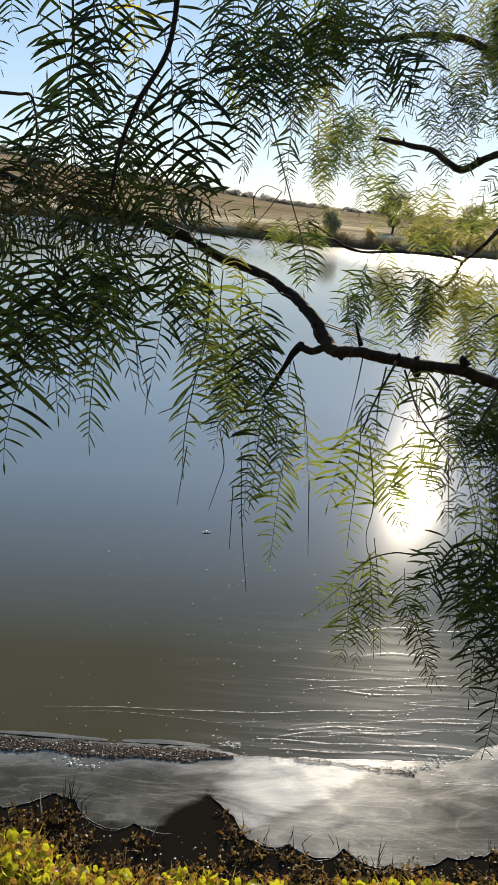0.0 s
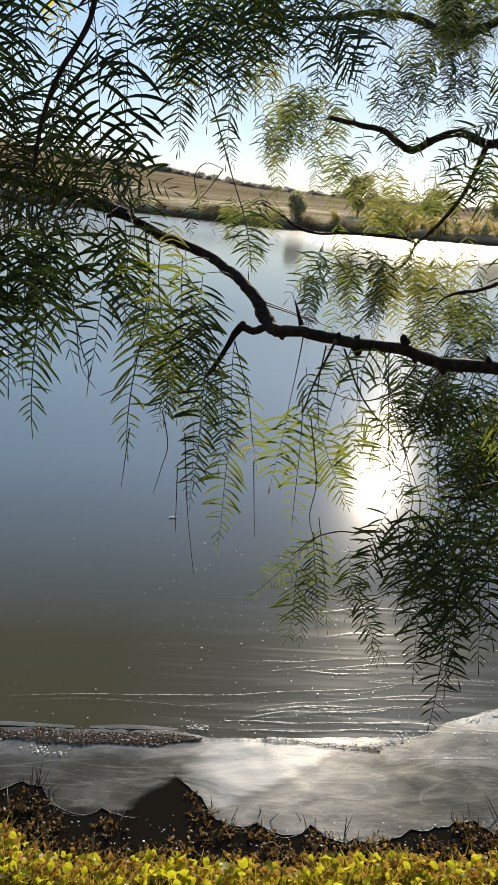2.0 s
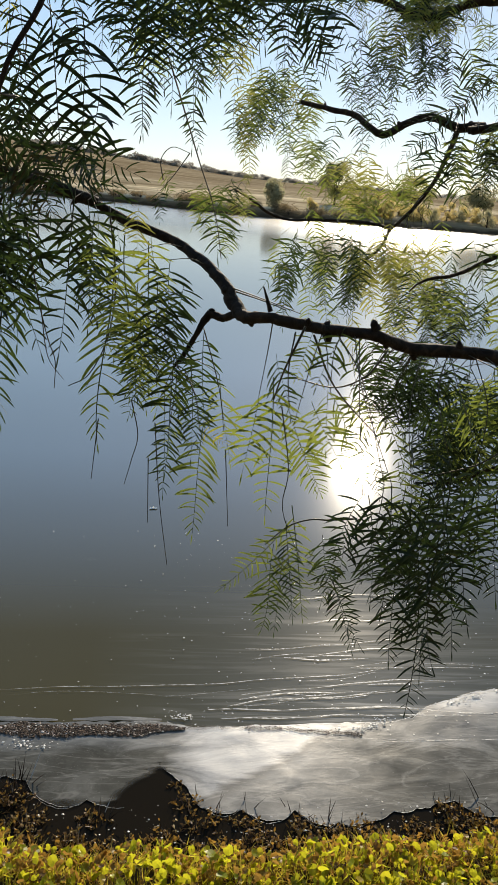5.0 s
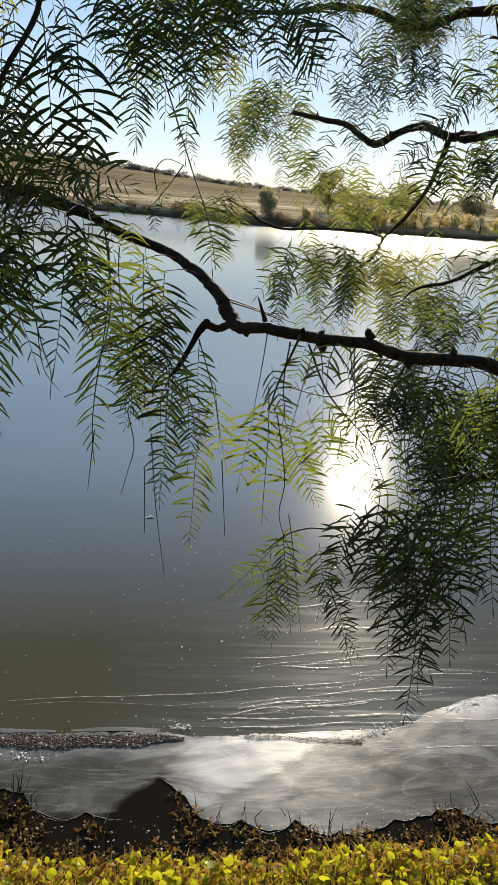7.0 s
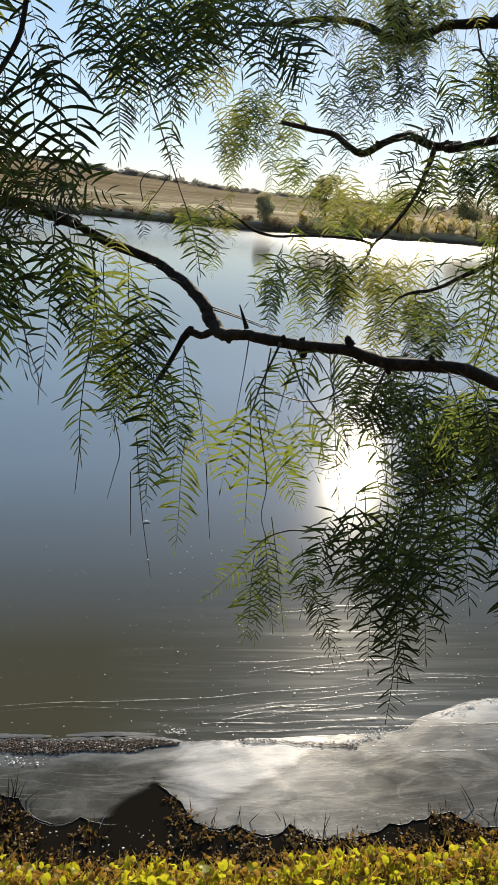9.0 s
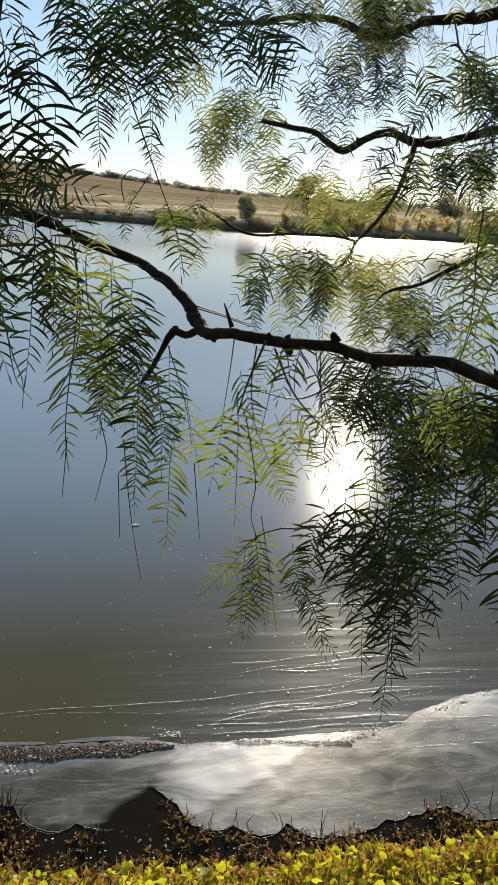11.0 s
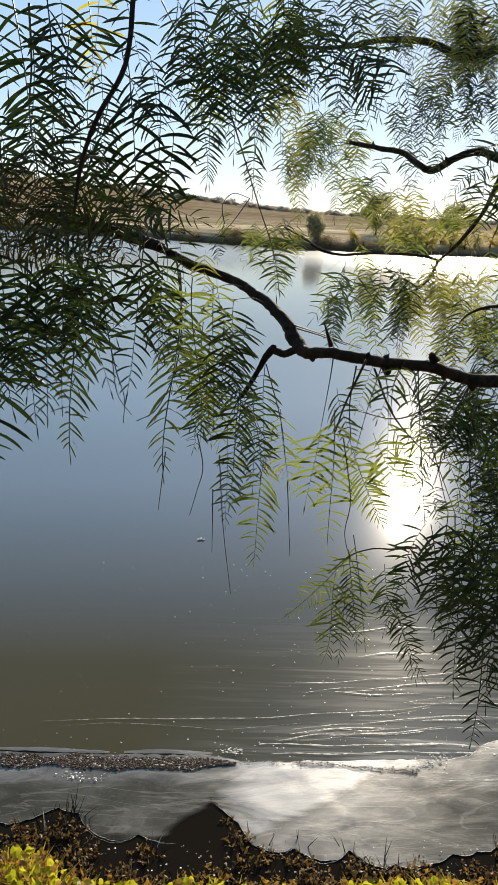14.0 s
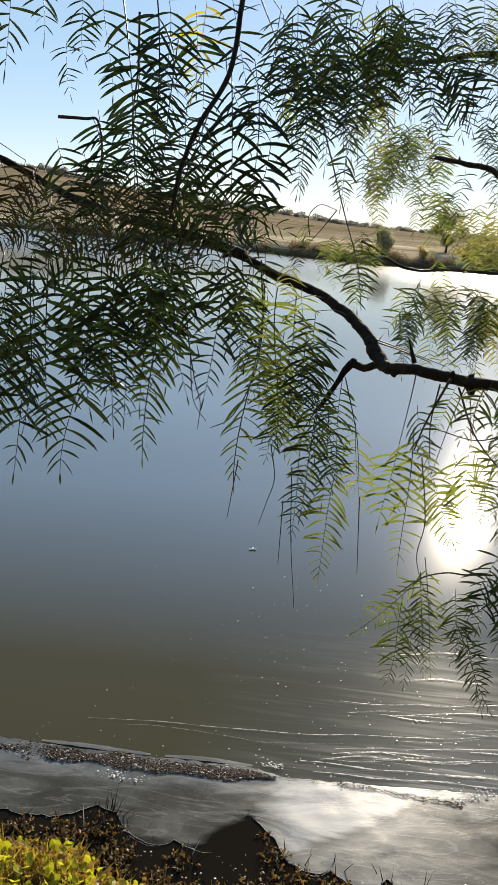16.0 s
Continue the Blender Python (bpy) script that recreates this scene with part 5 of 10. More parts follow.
twig("left", [(0.037, 1.291, 2.107), (0.043, 1.261, 2.115), (0.038, 1.231, 2.110)], 0.0004)
hang("left", (0.038, 1.231, 2.110), (0.046, 1.221, 2.027), "dark", "mid", 2, 1.77)
hang("left", (0.046, 1.203, 2.104), (0.043, 1.190, 2.027), "green", "mid", 8, 1.29)
twig("left", [(0.025, 1.291, 2.111), (0.029, 1.273, 2.114), (0.024, 1.248, 2.108)], 0.0004)
hang("left", (0.024, 1.248, 2.108), (0.028, 1.251, 2.032), "dark", "broad", 6, 1.14)
twig("left", [(0.001, 1.291, 2.117), (-0.001, 1.266, 2.115), (-0.004, 1.240, 2.102)], 0.0004)
hang("left", (-0.004, 1.240, 2.102), (-0.009, 1.260, 2.023), "dark", "broad", 1, -1.92)
hang("left", (-0.063, 1.244, 2.105), (-0.058, 1.234, 1.990), "dark", "slim", 7, -1.30)
twig("left", [(-0.102, 1.287, 2.141), (-0.108, 1.285, 2.122), (-0.117, 1.283, 2.092)], 0.0004)
hang("left", (-0.117, 1.283, 2.092), (-0.123, 1.291, 1.932), "dark", "mid", 7, -1.18)
twig("left", [(-0.117, 1.277, 2.148), (-0.111, 1.258, 2.129), (-0.112, 1.234, 2.097)], 0.0004)
hang("left", (-0.112, 1.234, 2.097), (-0.117, 1.220, 1.964), "dark", "long", 8, 1.24)
twig("left", [(-0.124, 1.271, 2.152), (-0.131, 1.265, 2.131), (-0.143, 1.261, 2.098)], 0.0004)
hang("left", (-0.143, 1.261, 2.098), (-0.141, 1.248, 1.971), "dark", "slim", 5, -1.82)
twig("left", [(-0.117, 1.277, 2.148), (-0.116, 1.240, 2.115), (-0.121, 1.222, 2.060)], 0.0004)
hang("left", (-0.121, 1.222, 2.060), (-0.147, 1.220, 1.944), "dark", "mid", 6, 1.74)
hang("left", (-0.017, 1.239, 2.101), (-0.015, 1.249, 1.999), "green", "mid", 9, 2.01)
twig("left", [(-0.122, 1.273, 2.151), (-0.125, 1.265, 2.132), (-0.136, 1.262, 2.104)], 0.0004)
hang("left", (-0.136, 1.262, 2.104), (-0.146, 1.247, 2.001), "dark", "mid", 6, 2.06)
hang("left", (-0.014, 1.315, 2.128), (-0.027, 1.305, 2.039), "dark", "broad", 7, -1.96)
hang("left", (-0.171, 1.293, 2.058), (-0.182, 1.296, 1.960), "dark", "mid", 1, 1.74)
hang("left", (-0.020, 1.251, 2.083), (-0.021, 1.251, 1.995), "dark", "mid", 9, -2.14)
hang("left", (-0.176, 1.310, 2.045), (-0.174, 1.320, 1.937), "dark", "mid", 1, -2.12)
hang("left", (-0.036, 1.228, 2.101), (-0.033, 1.248, 2.018), "dark", "broad", 1, 1.75)
hang("left", (-0.142, 1.250, 2.068), (-0.140, 1.241, 1.980), "green", "mid", 0, 1.04)
twig("left", [(-0.066, 1.291, 2.130), (-0.071, 1.271, 2.112), (-0.078, 1.248, 2.081)], 0.0004)
hang("left", (-0.078, 1.248, 2.081), (-0.088, 1.258, 1.977), "dark", "mid", 4, 1.77)
hang("left", (-0.128, 1.277, 2.064), (-0.136, 1.282, 1.970), "dark", "mid", 5, 1.36)
twig("left", [(-0.020, 1.291, 2.122), (-0.023, 1.269, 2.123), (-0.019, 1.252, 2.116)], 0.0004)
hang("left", (-0.019, 1.252, 2.116), (-0.006, 1.245, 2.047), "dark", "broad", 3, -1.70)
hang("left", (-0.038, 1.271, 2.099), (-0.040, 1.285, 2.020), "dark", "broad", 9, 1.25)
twig("left", [(-0.034, 1.291, 2.124), (-0.039, 1.275, 2.114), (-0.037, 1.261, 2.096)], 0.0004)
hang("left", (-0.037, 1.261, 2.096), (-0.031, 1.249, 2.039), "green", "broad", 0, -1.06)
twig("left", [(0.001, 1.291, 2.117), (-0.002, 1.269, 2.107), (-0.006, 1.256, 2.088)], 0.0004)
hang("left", (-0.006, 1.256, 2.088), (-0.009, 1.237, 2.037), "green", "broad", 5, -1.04)
hang("left", (0.051, 1.251, 2.131), (0.058, 1.257, 2.074), "green", "broad", 8, -1.80)
twig("left", [(-0.003, 1.240, 2.087), (0.003, 1.240, 2.044), (0.009, 1.240, 2.016), (0.014, 1.240, 1.999), (0.013, 1.240, 1.979)], 0.0005)
twig("left", [(0.051, 1.240, 2.107), (0.056, 1.240, 2.057), (0.051, 1.240, 2.019), (0.038, 1.240, 1.991), (0.023, 1.240, 1.981)], 0.0006)
twig("left", [(0.003, 1.250, 2.034), (0.007, 1.250, 2.000), (0.018, 1.250, 1.983)], 0.0004)
hang("main", (0.055, 1.227, 2.093), (0.044, 1.247, 1.926), "olive", "long", 8, -1.13)
hang("main", (0.065, 1.198, 2.092), (0.072, 1.201, 1.972), "olive", "long", 3, 1.65)
hang("spur", (0.072, 1.227, 2.060), (0.068, 1.219, 1.975), "olive", "slim", 4, 1.40)
hang("main", (0.078, 1.233, 2.087), (0.082, 1.215, 1.982), "olive", "long", 0, 1.41)
hang("main", (0.081, 1.200, 2.093), (0.089, 1.208, 2.033), "olive", "mid", 9, 1.50)
twig("main", [(0.118, 1.254, 2.072), (0.107, 1.240, 2.077), (0.093, 1.232, 2.076)], 0.0004)
hang("main", (0.093, 1.232, 2.076), (0.097, 1.215, 2.008), "green", "mid", 7, -1.67)
hang("spur", (0.054, 1.197, 2.070), (0.060, 1.191, 2.011), "olive", "mid", 0, -1.39)
hang("spur", (0.076, 1.201, 2.041), (0.081, 1.217, 1.968), "olive", "mid", 3, 1.70)
hang("spur", (0.099, 1.187, 2.019), (0.095, 1.196, 1.927), "green", "slim", 4, 1.38)
twig("spur", [(0.104, 1.230, 2.009), (0.108, 1.238, 2.009), (0.110, 1.243, 2.006)], 0.0004)
hang("spur", (0.110, 1.243, 2.006), (0.115, 1.261, 1.912), "green", "slim", 5, 1.30)
hang("spur", (0.120, 1.265, 2.024), (0.126, 1.272, 1.934), "green", "slim", 6, 1.59)
twig("spur", [(0.104, 1.230, 2.009), (0.117, 1.239, 2.005), (0.133, 1.253, 1.992)], 0.0004)
hang("spur", (0.133, 1.253, 1.992), (0.148, 1.267, 1.910), "olive", "mid", 3, 1.36)
hang("spur", (0.124, 1.267, 1.950), (0.119, 1.266, 1.840), "olive", "slim", 9, 1.53)
twig("spur", [(0.100, 1.230, 2.004), (0.093, 1.242, 1.984), (0.093, 1.264, 1.953)], 0.0004)
hang("spur", (0.093, 1.264, 1.953), (0.094, 1.261, 1.882), "green", "mid", 8, -1.88)
hang("main", (0.073, 1.206, 2.110), (0.071, 1.191, 2.079), "backlit", "broad", 6, 1.75)
twig("main", [(0.101, 1.272, 2.082), (0.086, 1.255, 2.084), (0.060, 1.226, 2.074)], 0.0004)
hang("main", (0.060, 1.226, 2.074), (0.050, 1.228, 2.005), "olive", "mid", 3, -1.62)
hang("spur", (0.092, 1.213, 2.032), (0.104, 1.227, 1.962), "green", "mid", 2, 1.44)
twig("spur", [(0.100, 1.230, 2.004), (0.114, 1.244, 1.981), (0.121, 1.258, 1.945)], 0.0004)
hang("spur", (0.121, 1.258, 1.945), (0.145, 1.253, 1.936), "yellow", "broad", 5, 2.09)
twig("spur", [(0.100, 1.230, 2.004), (0.085, 1.235, 2.005), (0.072, 1.239, 2.000)], 0.0004)
hang("spur", (0.072, 1.239, 2.000), (0.065, 1.245, 1.953), "green", "broad", 4, -1.19)
twig("left", [(0.037, 1.291, 2.107), (0.038, 1.247, 2.114), (0.048, 1.203, 2.104)], 0.0004)
hang("left", (0.048, 1.203, 2.104), (0.043, 1.210, 2.044), "olive", "mid", 3, -1.20)
hang("spur", (0.103, 1.219, 2.063), (0.094, 1.222, 2.006), "green", "mid", 2, 1.62)
hang("spur", (0.077, 1.220, 2.045), (0.075, 1.203, 1.980), "green", "mid", 2, 1.67)
hang("spur", (0.087, 1.180, 2.067), (0.088, 1.196, 1.996), "dark", "mid", 1, 1.42)
hang("spur", (0.063, 1.260, 2.038), (0.062, 1.256, 1.967), "green", "mid", 9, 1.67)
hang("spur", (0.084, 1.250, 2.015), (0.084, 1.261, 1.949), "olive", "broad", 1, 1.52)
hang("spur", (0.096, 1.200, 2.050), (0.104, 1.180, 2.002), "green", "broad", 5, 1.67)
hang("spur", (0.072, 1.260, 2.021), (0.072, 1.278, 1.971), "backlit", "broad", 5, 1.57)
twig("spur", [(0.100, 1.230, 2.004), (0.107, 1.214, 2.003), (0.115, 1.190, 1.992)], 0.0004)
hang("spur", (0.115, 1.190, 1.992), (0.118, 1.207, 1.948), "dark", "broad", 4, 1.62)
twig("spur", [(0.100, 1.230, 2.004), (0.097, 1.231, 1.997), (0.097, 1.230, 1.987)], 0.0004)
hang("spur", (0.097, 1.230, 1.987), (0.097, 1.212, 1.940), "olive", "broad", 5, 1.67)
twig("main", [(0.087, 1.220, 1.963), (0.092, 1.220, 1.904), (0.100, 1.220, 1.847)], 0.0004)
twig("main", [(0.083, 1.220, 1.936), (0.084, 1.220, 1.883)], 0.0004)
twig("main", [(0.139, 1.220, 1.945), (0.145, 1.220, 1.882)], 0.0004)
twig("main", [(0.047, 1.220, 1.964), (0.042, 1.220, 1.917)], 0.0004)
twig("main", [(0.070, 1.220, 1.979), (0.075, 1.220, 1.953), (0.071, 1.220, 1.934), (0.066, 1.220, 1.914)], 0.0004)
twig("main", [(0.118, 1.220, 2.033), (0.131, 1.220, 1.992), (0.137, 1.220, 1.958)], 0.0004)
twig("main", [(0.080, 1.220, 2.038), (0.100, 1.220, 2.011), (0.098, 1.220, 1.964)], 0.0004)
twig("top", [(0.085, 1.300, 2.208), (0.095, 1.300, 2.182), (0.109, 1.300, 2.145), (0.124, 1.300, 2.107), (0.131, 1.300, 2.073)], 0.0006)
twig("top", [(0.084, 1.300, 2.127), (0.082, 1.300, 2.141), (0.090, 1.300, 2.150), (0.103, 1.300, 2.147)], 0.0004)
twig("top", [(0.103, 1.300, 2.147), (0.092, 1.300, 2.131), (0.082, 1.300, 2.119)], 0.0004)
hang("main", (0.119, 1.300, 2.123), (0.130, 1.313, 2.064), "green", "broad", 7, 1.50)
hang("main", (0.099, 1.300, 2.180), (0.112, 1.303, 2.146), "dark", "broad", 8, 1.50)
twig("near", [(0.037, 1.141, 2.253), (0.046, 1.198, 2.245), (0.066, 1.240, 2.214)], 0.0004)
hang("near", (0.066, 1.240, 2.214), (0.071, 1.224, 2.146), "dark", "mid", 9, 1.57)
hang("near", (0.069, 1.240, 2.243), (0.079, 1.237, 2.174), "dark", "mid", 2, 1.40)
twig("near", [(0.037, 1.141, 2.253), (0.040, 1.168, 2.257), (0.054, 1.200, 2.249)], 0.0004)
hang("near", (0.054, 1.200, 2.249), (0.062, 1.203, 2.185), "dark", "slim", 7, 1.80)
hang("near", (0.061, 1.200, 2.261), (0.063, 1.199, 2.200), "dark", "mid", 0, 1.17)
hang("spur", (0.180, 1.209, 1.874), (0.174, 1.203, 1.795), "olive", "slim", 2, -1.45)
hang("main", (0.180, 1.169, 1.914), (0.189, 1.149, 1.843), "green", "long", 1, -1.32)
hang("main", (0.219, 1.203, 1.861), (0.263, 1.203, 1.779), "dark", "long", 4, 1.95)
hang("near", (-0.069, 1.100, 2.238), (-0.071, 1.092, 2.182), "dark", "broad", 8, 1.50)
hang("near", (-0.097, 1.120, 2.239), (-0.107, 1.123, 2.175), "dark", "broad", 5, 1.70)
hang("near", (-0.073, 1.140, 2.257), (-0.070, 1.143, 2.209), "dark", "broad", 0, 1.40)
twig("left", [(-0.091, 1.288, 2.138), (-0.092, 1.264, 2.107), (-0.106, 1.220, 2.056)], 0.0004)
hang("left", (-0.106, 1.220, 2.056), (-0.119, 1.207, 1.931), "dark", "mid", 3, 1.57)
hang("left", (-0.151, 1.240, 2.075), (-0.165, 1.233, 1.945), "dark", "slim", 3, 0.63)
hang("near", (0.076, 1.202, 2.220), (0.074, 1.212, 2.146), "dark", "slim", 5, -1.85)
hang("left", (0.099, 1.259, 2.214), (0.104, 1.278, 2.143), "green", "mid", 5, 1.04)
hang("near", (0.088, 1.251, 2.244), (0.089, 1.261, 2.165), "dark", "slim", 0, 1.44)
hang("near", (0.107, 1.218, 2.255), (0.121, 1.238, 2.177), "green", "slim", 4, -1.27)
hang("near", (0.118, 1.256, 2.270), (0.133, 1.261, 2.189), "dark", "slim", 1, 1.52)
hang("near", (0.102, 1.265, 2.258), (0.113, 1.276, 2.178), "dark", "slim", 0, 1.53)
hang("near", (0.084, 1.218, 2.238), (0.086, 1.209, 2.172), "green", "mid", 3, 1.54)
hang("near", (0.070, 1.208, 2.240), (0.065, 1.218, 2.177), "green", "mid", 3, 2.04)
hang("near", (0.058, 1.244, 2.260), (0.056, 1.225, 2.184), "green", "slim", 8, -0.90)
hang("near", (0.095, 1.226, 2.259), (0.099, 1.217, 2.178), "green", "slim", 5, 1.80)
hang("near", (0.080, 1.245, 2.272), (0.078, 1.227, 2.191), "dark", "slim", 7, 1.11)
hang("near", (0.125, 1.226, 2.268), (0.139, 1.219, 2.198), "dark", "slim", 4, -1.67)
hang("near", (0.113, 1.283, 2.267), (0.105, 1.278, 2.175), "green", "slim", 7, 1.37)
hang("near", (0.051, 1.230, 2.262), (0.047, 1.227, 2.191), "dark", "slim", 6, -2.16)
hang("near", (0.119, 1.295, 2.274), (0.125, 1.284, 2.218), "olive", "broad", 9, 1.45)
hang("left", (0.103, 1.301, 2.243), (0.111, 1.318, 2.183), "green", "mid", 9, -1.15)
hang("left", (0.097, 1.289, 2.255), (0.092, 1.281, 2.201), "dark", "broad", 5, -2.35)
hang("near", (0.124, 1.310, 2.295), (0.123, 1.308, 2.230), "dark", "mid", 0, 1.15)
hang("near", (0.103, 1.249, 2.274), (0.102, 1.251, 2.211), "olive", "mid", 0, 2.48)
hang("main", (0.054, 1.369, 2.249), (0.073, 1.377, 2.188), "olive", "broad", 1, 0.87)
hang("near", (0.112, 1.244, 2.267), (0.142, 1.264, 2.221), "dark", "mid", 3, -1.52)
hang("main", (0.115, 1.363, 2.267), (0.126, 1.370, 2.200), "olive", "mid", 0, 1.34)
hang("main", (0.118, 1.342, 2.301), (0.117, 1.327, 2.234), "olive", "mid", 0, 1.55)
hang("main", (0.097, 1.372, 2.298), (0.093, 1.372, 2.219), "dark", "mid", 1, -0.90)
hang("main", (0.078, 1.393, 2.327), (0.087, 1.387, 2.242), "dark", "mid", 7, -0.92)
hang("near", (0.088, 1.255, 2.286), (0.090, 1.275, 2.238), "dark", "broad", 5, -1.62)
hang("left", (0.061, 1.354, 2.281), (0.077, 1.346, 2.205), "green", "mid", 8, -1.18)
hang("left", (0.090, 1.295, 2.261), (0.104, 1.315, 2.197), "green", "mid", 4, 1.81)
hang("near", (0.080, 1.296, 2.290), (0.071, 1.297, 2.230), "dark", "mid", 9, 2.12)
hang("left", (0.082, 1.313, 2.264), (0.084, 1.324, 2.197), "olive", "mid", 7, -0.99)
hang("near", (0.123, 1.272, 2.286), (0.132, 1.292, 2.220), "dark", "mid", 5, 1.78)
hang("near", (0.114, 1.294, 2.284), (0.140, 1.285, 2.223), "olive", "mid", 9, -0.99)
hang("main", (0.128, 1.338, 2.283), (0.124, 1.341, 2.207), "dark", "mid", 0, 2.01)
hang("main", (0.128, 1.384, 2.298), (0.143, 1.384, 2.221), "dark", "mid", 6, -1.28)
hang("left", (0.069, 1.336, 2.273), (0.069, 1.337, 2.202), "dark", "mid", 3, -1.28)
hang("near", (0.133, 1.317, 2.294), (0.150, 1.314, 2.217), "dark", "mid", 6, -0.74)
hang("upper", (0.131, 1.569, 2.267), (0.133, 1.584, 2.223), "backlit", "broad", 1, -2.05)
hang("upper", (0.153, 1.528, 2.287), (0.156, 1.529, 2.235), "backlit", "broad", 8, -1.45)
hang("upper", (0.140, 1.590, 2.298), (0.148, 1.575, 2.251), "backlit", "broad", 9, -0.84)
hang("upper", (0.159, 1.521, 2.279), (0.151, 1.527, 2.222), "backlit", "broad", 3, 1.96)
hang("upper", (0.146, 1.599, 2.284), (0.154, 1.592, 2.221), "backlit", "broad", 1, -1.88)
hang("main", (0.184, 1.369, 2.276), (0.231, 1.385, 2.223), "dark", "broad", 1, -1.39)
hang("main", (0.182, 1.434, 2.296), (0.224, 1.418, 2.220), "dark", "mid", 2, 0.90)
hang("main", (0.194, 1.360, 2.279), (0.231, 1.354, 2.229), "dark", "broad", 9, -1.10)
hang("main", (0.170, 1.419, 2.304), (0.194, 1.404, 2.218), "dark", "mid", 5, 2.17)
hang("main", (0.161, 1.381, 2.297), (0.176, 1.373, 2.213), "dark", "mid", 9, 1.31)
hang("main", (0.156, 1.419, 2.302), (0.164, 1.414, 2.233), "dark", "broad", 2, -1.73)
hang("main", (0.198, 1.428, 2.274), (0.218, 1.429, 2.216), "dark", "broad", 4, 1.36)
hang("main", (0.180, 1.369, 2.300), (0.199, 1.363, 2.220), "dark", "mid", 5, -2.03)
hang("main", (0.178, 1.402, 2.279), (0.183, 1.391, 2.209), "dark", "broad", 3, 1.57)
hang("upper", (0.160, 1.469, 2.329), (0.159, 1.466, 2.285), "green", "broad", 9, 2.49)
hang("main", (0.174, 1.410, 2.303), (0.182, 1.396, 2.256), "dark", "broad", 6, -1.12)
hang("main", (0.159, 1.366, 2.298), (0.166, 1.361, 2.248), "green", "broad", 4, -2.04)
hang("main", (0.168, 1.385, 2.311), (0.165, 1.393, 2.276), "dark", "broad", 5, 1.92)
hang("upper", (0.222, 1.463, 2.349), (0.222, 1.455, 2.292), "green", "broad", 2, -1.22)
hang("upper", (0.192, 1.470, 2.346), (0.194, 1.489, 2.308), "dark", "broad", 6, 1.33)
hang("upper", (0.161, 1.478, 2.342), (0.175, 1.493, 2.295), "dark", "broad", 0, -1.73)
hang("upper", (0.196, 1.465, 2.343), (0.211, 1.453, 2.296), "dark", "broad", 6, -1.60)
hang("upper", (0.239, 1.428, 2.341), (0.243, 1.423, 2.297), "dark", "broad", 6, -1.53)
hang("top", (0.201, 1.728, 2.285), (0.190, 1.722, 2.209), "green", "mid", 8, 1.55)
twig("top", [(0.171, 1.756, 2.356), (0.173, 1.766, 2.322), (0.182, 1.786, 2.269)], 0.0004)
hang("top", (0.182, 1.786, 2.269), (0.199, 1.795, 2.202), "olive", "mid", 2, -1.33)
hang("top", (0.268, 1.848, 2.280), (0.279, 1.850, 2.195), "olive", "mid", 6, -2.07)
hang("top", (0.195, 1.791, 2.265), (0.197, 1.771, 2.194), "green", "mid", 8, 2.52)
hang("upper", (0.235, 1.737, 2.271), (0.235, 1.736, 2.204), "backlit", "mid", 1, -0.74)
hang("top", (0.247, 1.944, 2.301), (0.253, 1.956, 2.237), "olive", "broad", 8, 1.17)
twig("top", [(0.214, 1.740, 2.354), (0.210, 1.747, 2.325), (0.210, 1.744, 2.281)], 0.0004)
hang("top", (0.210, 1.744, 2.281), (0.219, 1.732, 2.227), "green", "broad", 7, 1.60)
hang("wire", (0.234, 1.937, 2.267), (0.240, 1.921, 2.192), "green", "mid", 4, -1.28)
hang("top", (0.221, 1.948, 2.312), (0.222, 1.934, 2.238), "olive", "broad", 2, -0.96)
hang("top", (0.286, 1.889, 2.280), (0.285, 1.892, 2.213), "backlit", "broad", 7, -1.14)
hang("wire", (0.168, 1.927, 2.268), (0.177, 1.940, 2.177), "green", "mid", 0, 1.86)
hang("top", (0.198, 1.900, 2.292), (0.203, 1.887, 2.219), "backlit", "mid", 3, -2.23)
hang("wire", (0.181, 1.767, 2.205), (0.183, 1.749, 2.132), "backlit", "mid", 9, 1.08)
hang("top", (0.200, 1.926, 2.308), (0.210, 1.910, 2.235), "backlit", "mid", 7, 1.84)
hang("upper", (0.215, 1.762, 2.266), (0.209, 1.770, 2.208), "olive", "broad", 3, 1.29)
hang("top", (0.198, 1.843, 2.273), (0.193, 1.861, 2.187), "backlit", "mid", 9, -1.57)
hang("wire", (0.246, 1.911, 2.242), (0.256, 1.899, 2.167), "olive", "mid", 6, 1.67)
hang("top", (0.223, 1.850, 2.292), (0.217, 1.839, 2.236), "olive", "broad", 5, 1.93)
twig("top", [(0.185, 1.750, 2.355), (0.187, 1.776, 2.318), (0.202, 1.813, 2.257)], 0.0004)
hang("top", (0.202, 1.813, 2.257), (0.212, 1.801, 2.184), "olive", "mid", 1, -1.59)
hang("upper", (0.202, 1.727, 2.275), (0.200, 1.740, 2.229), "green", "broad", 6, -1.08)
hang("wire", (0.202, 1.898, 2.246), (0.204, 1.887, 2.181), "green", "broad", 6, -1.46)
hang("wire", (0.215, 1.833, 2.239), (0.208, 1.818, 2.181), "green", "broad", 6, -2.18)
twig("upper", [(0.245, 1.698, 2.236), (0.252, 1.723, 2.243), (0.256, 1.748, 2.240)], 0.0004)
hang("upper", (0.256, 1.748, 2.240), (0.253, 1.729, 2.182), "olive", "broad", 7, -0.97)
hang("wire", (0.177, 1.797, 2.235), (0.183, 1.816, 2.157), "olive", "mid", 4, -1.57)
hang("upper", (0.217, 1.770, 2.262), (0.225, 1.788, 2.188), "green", "mid", 1, -0.64)
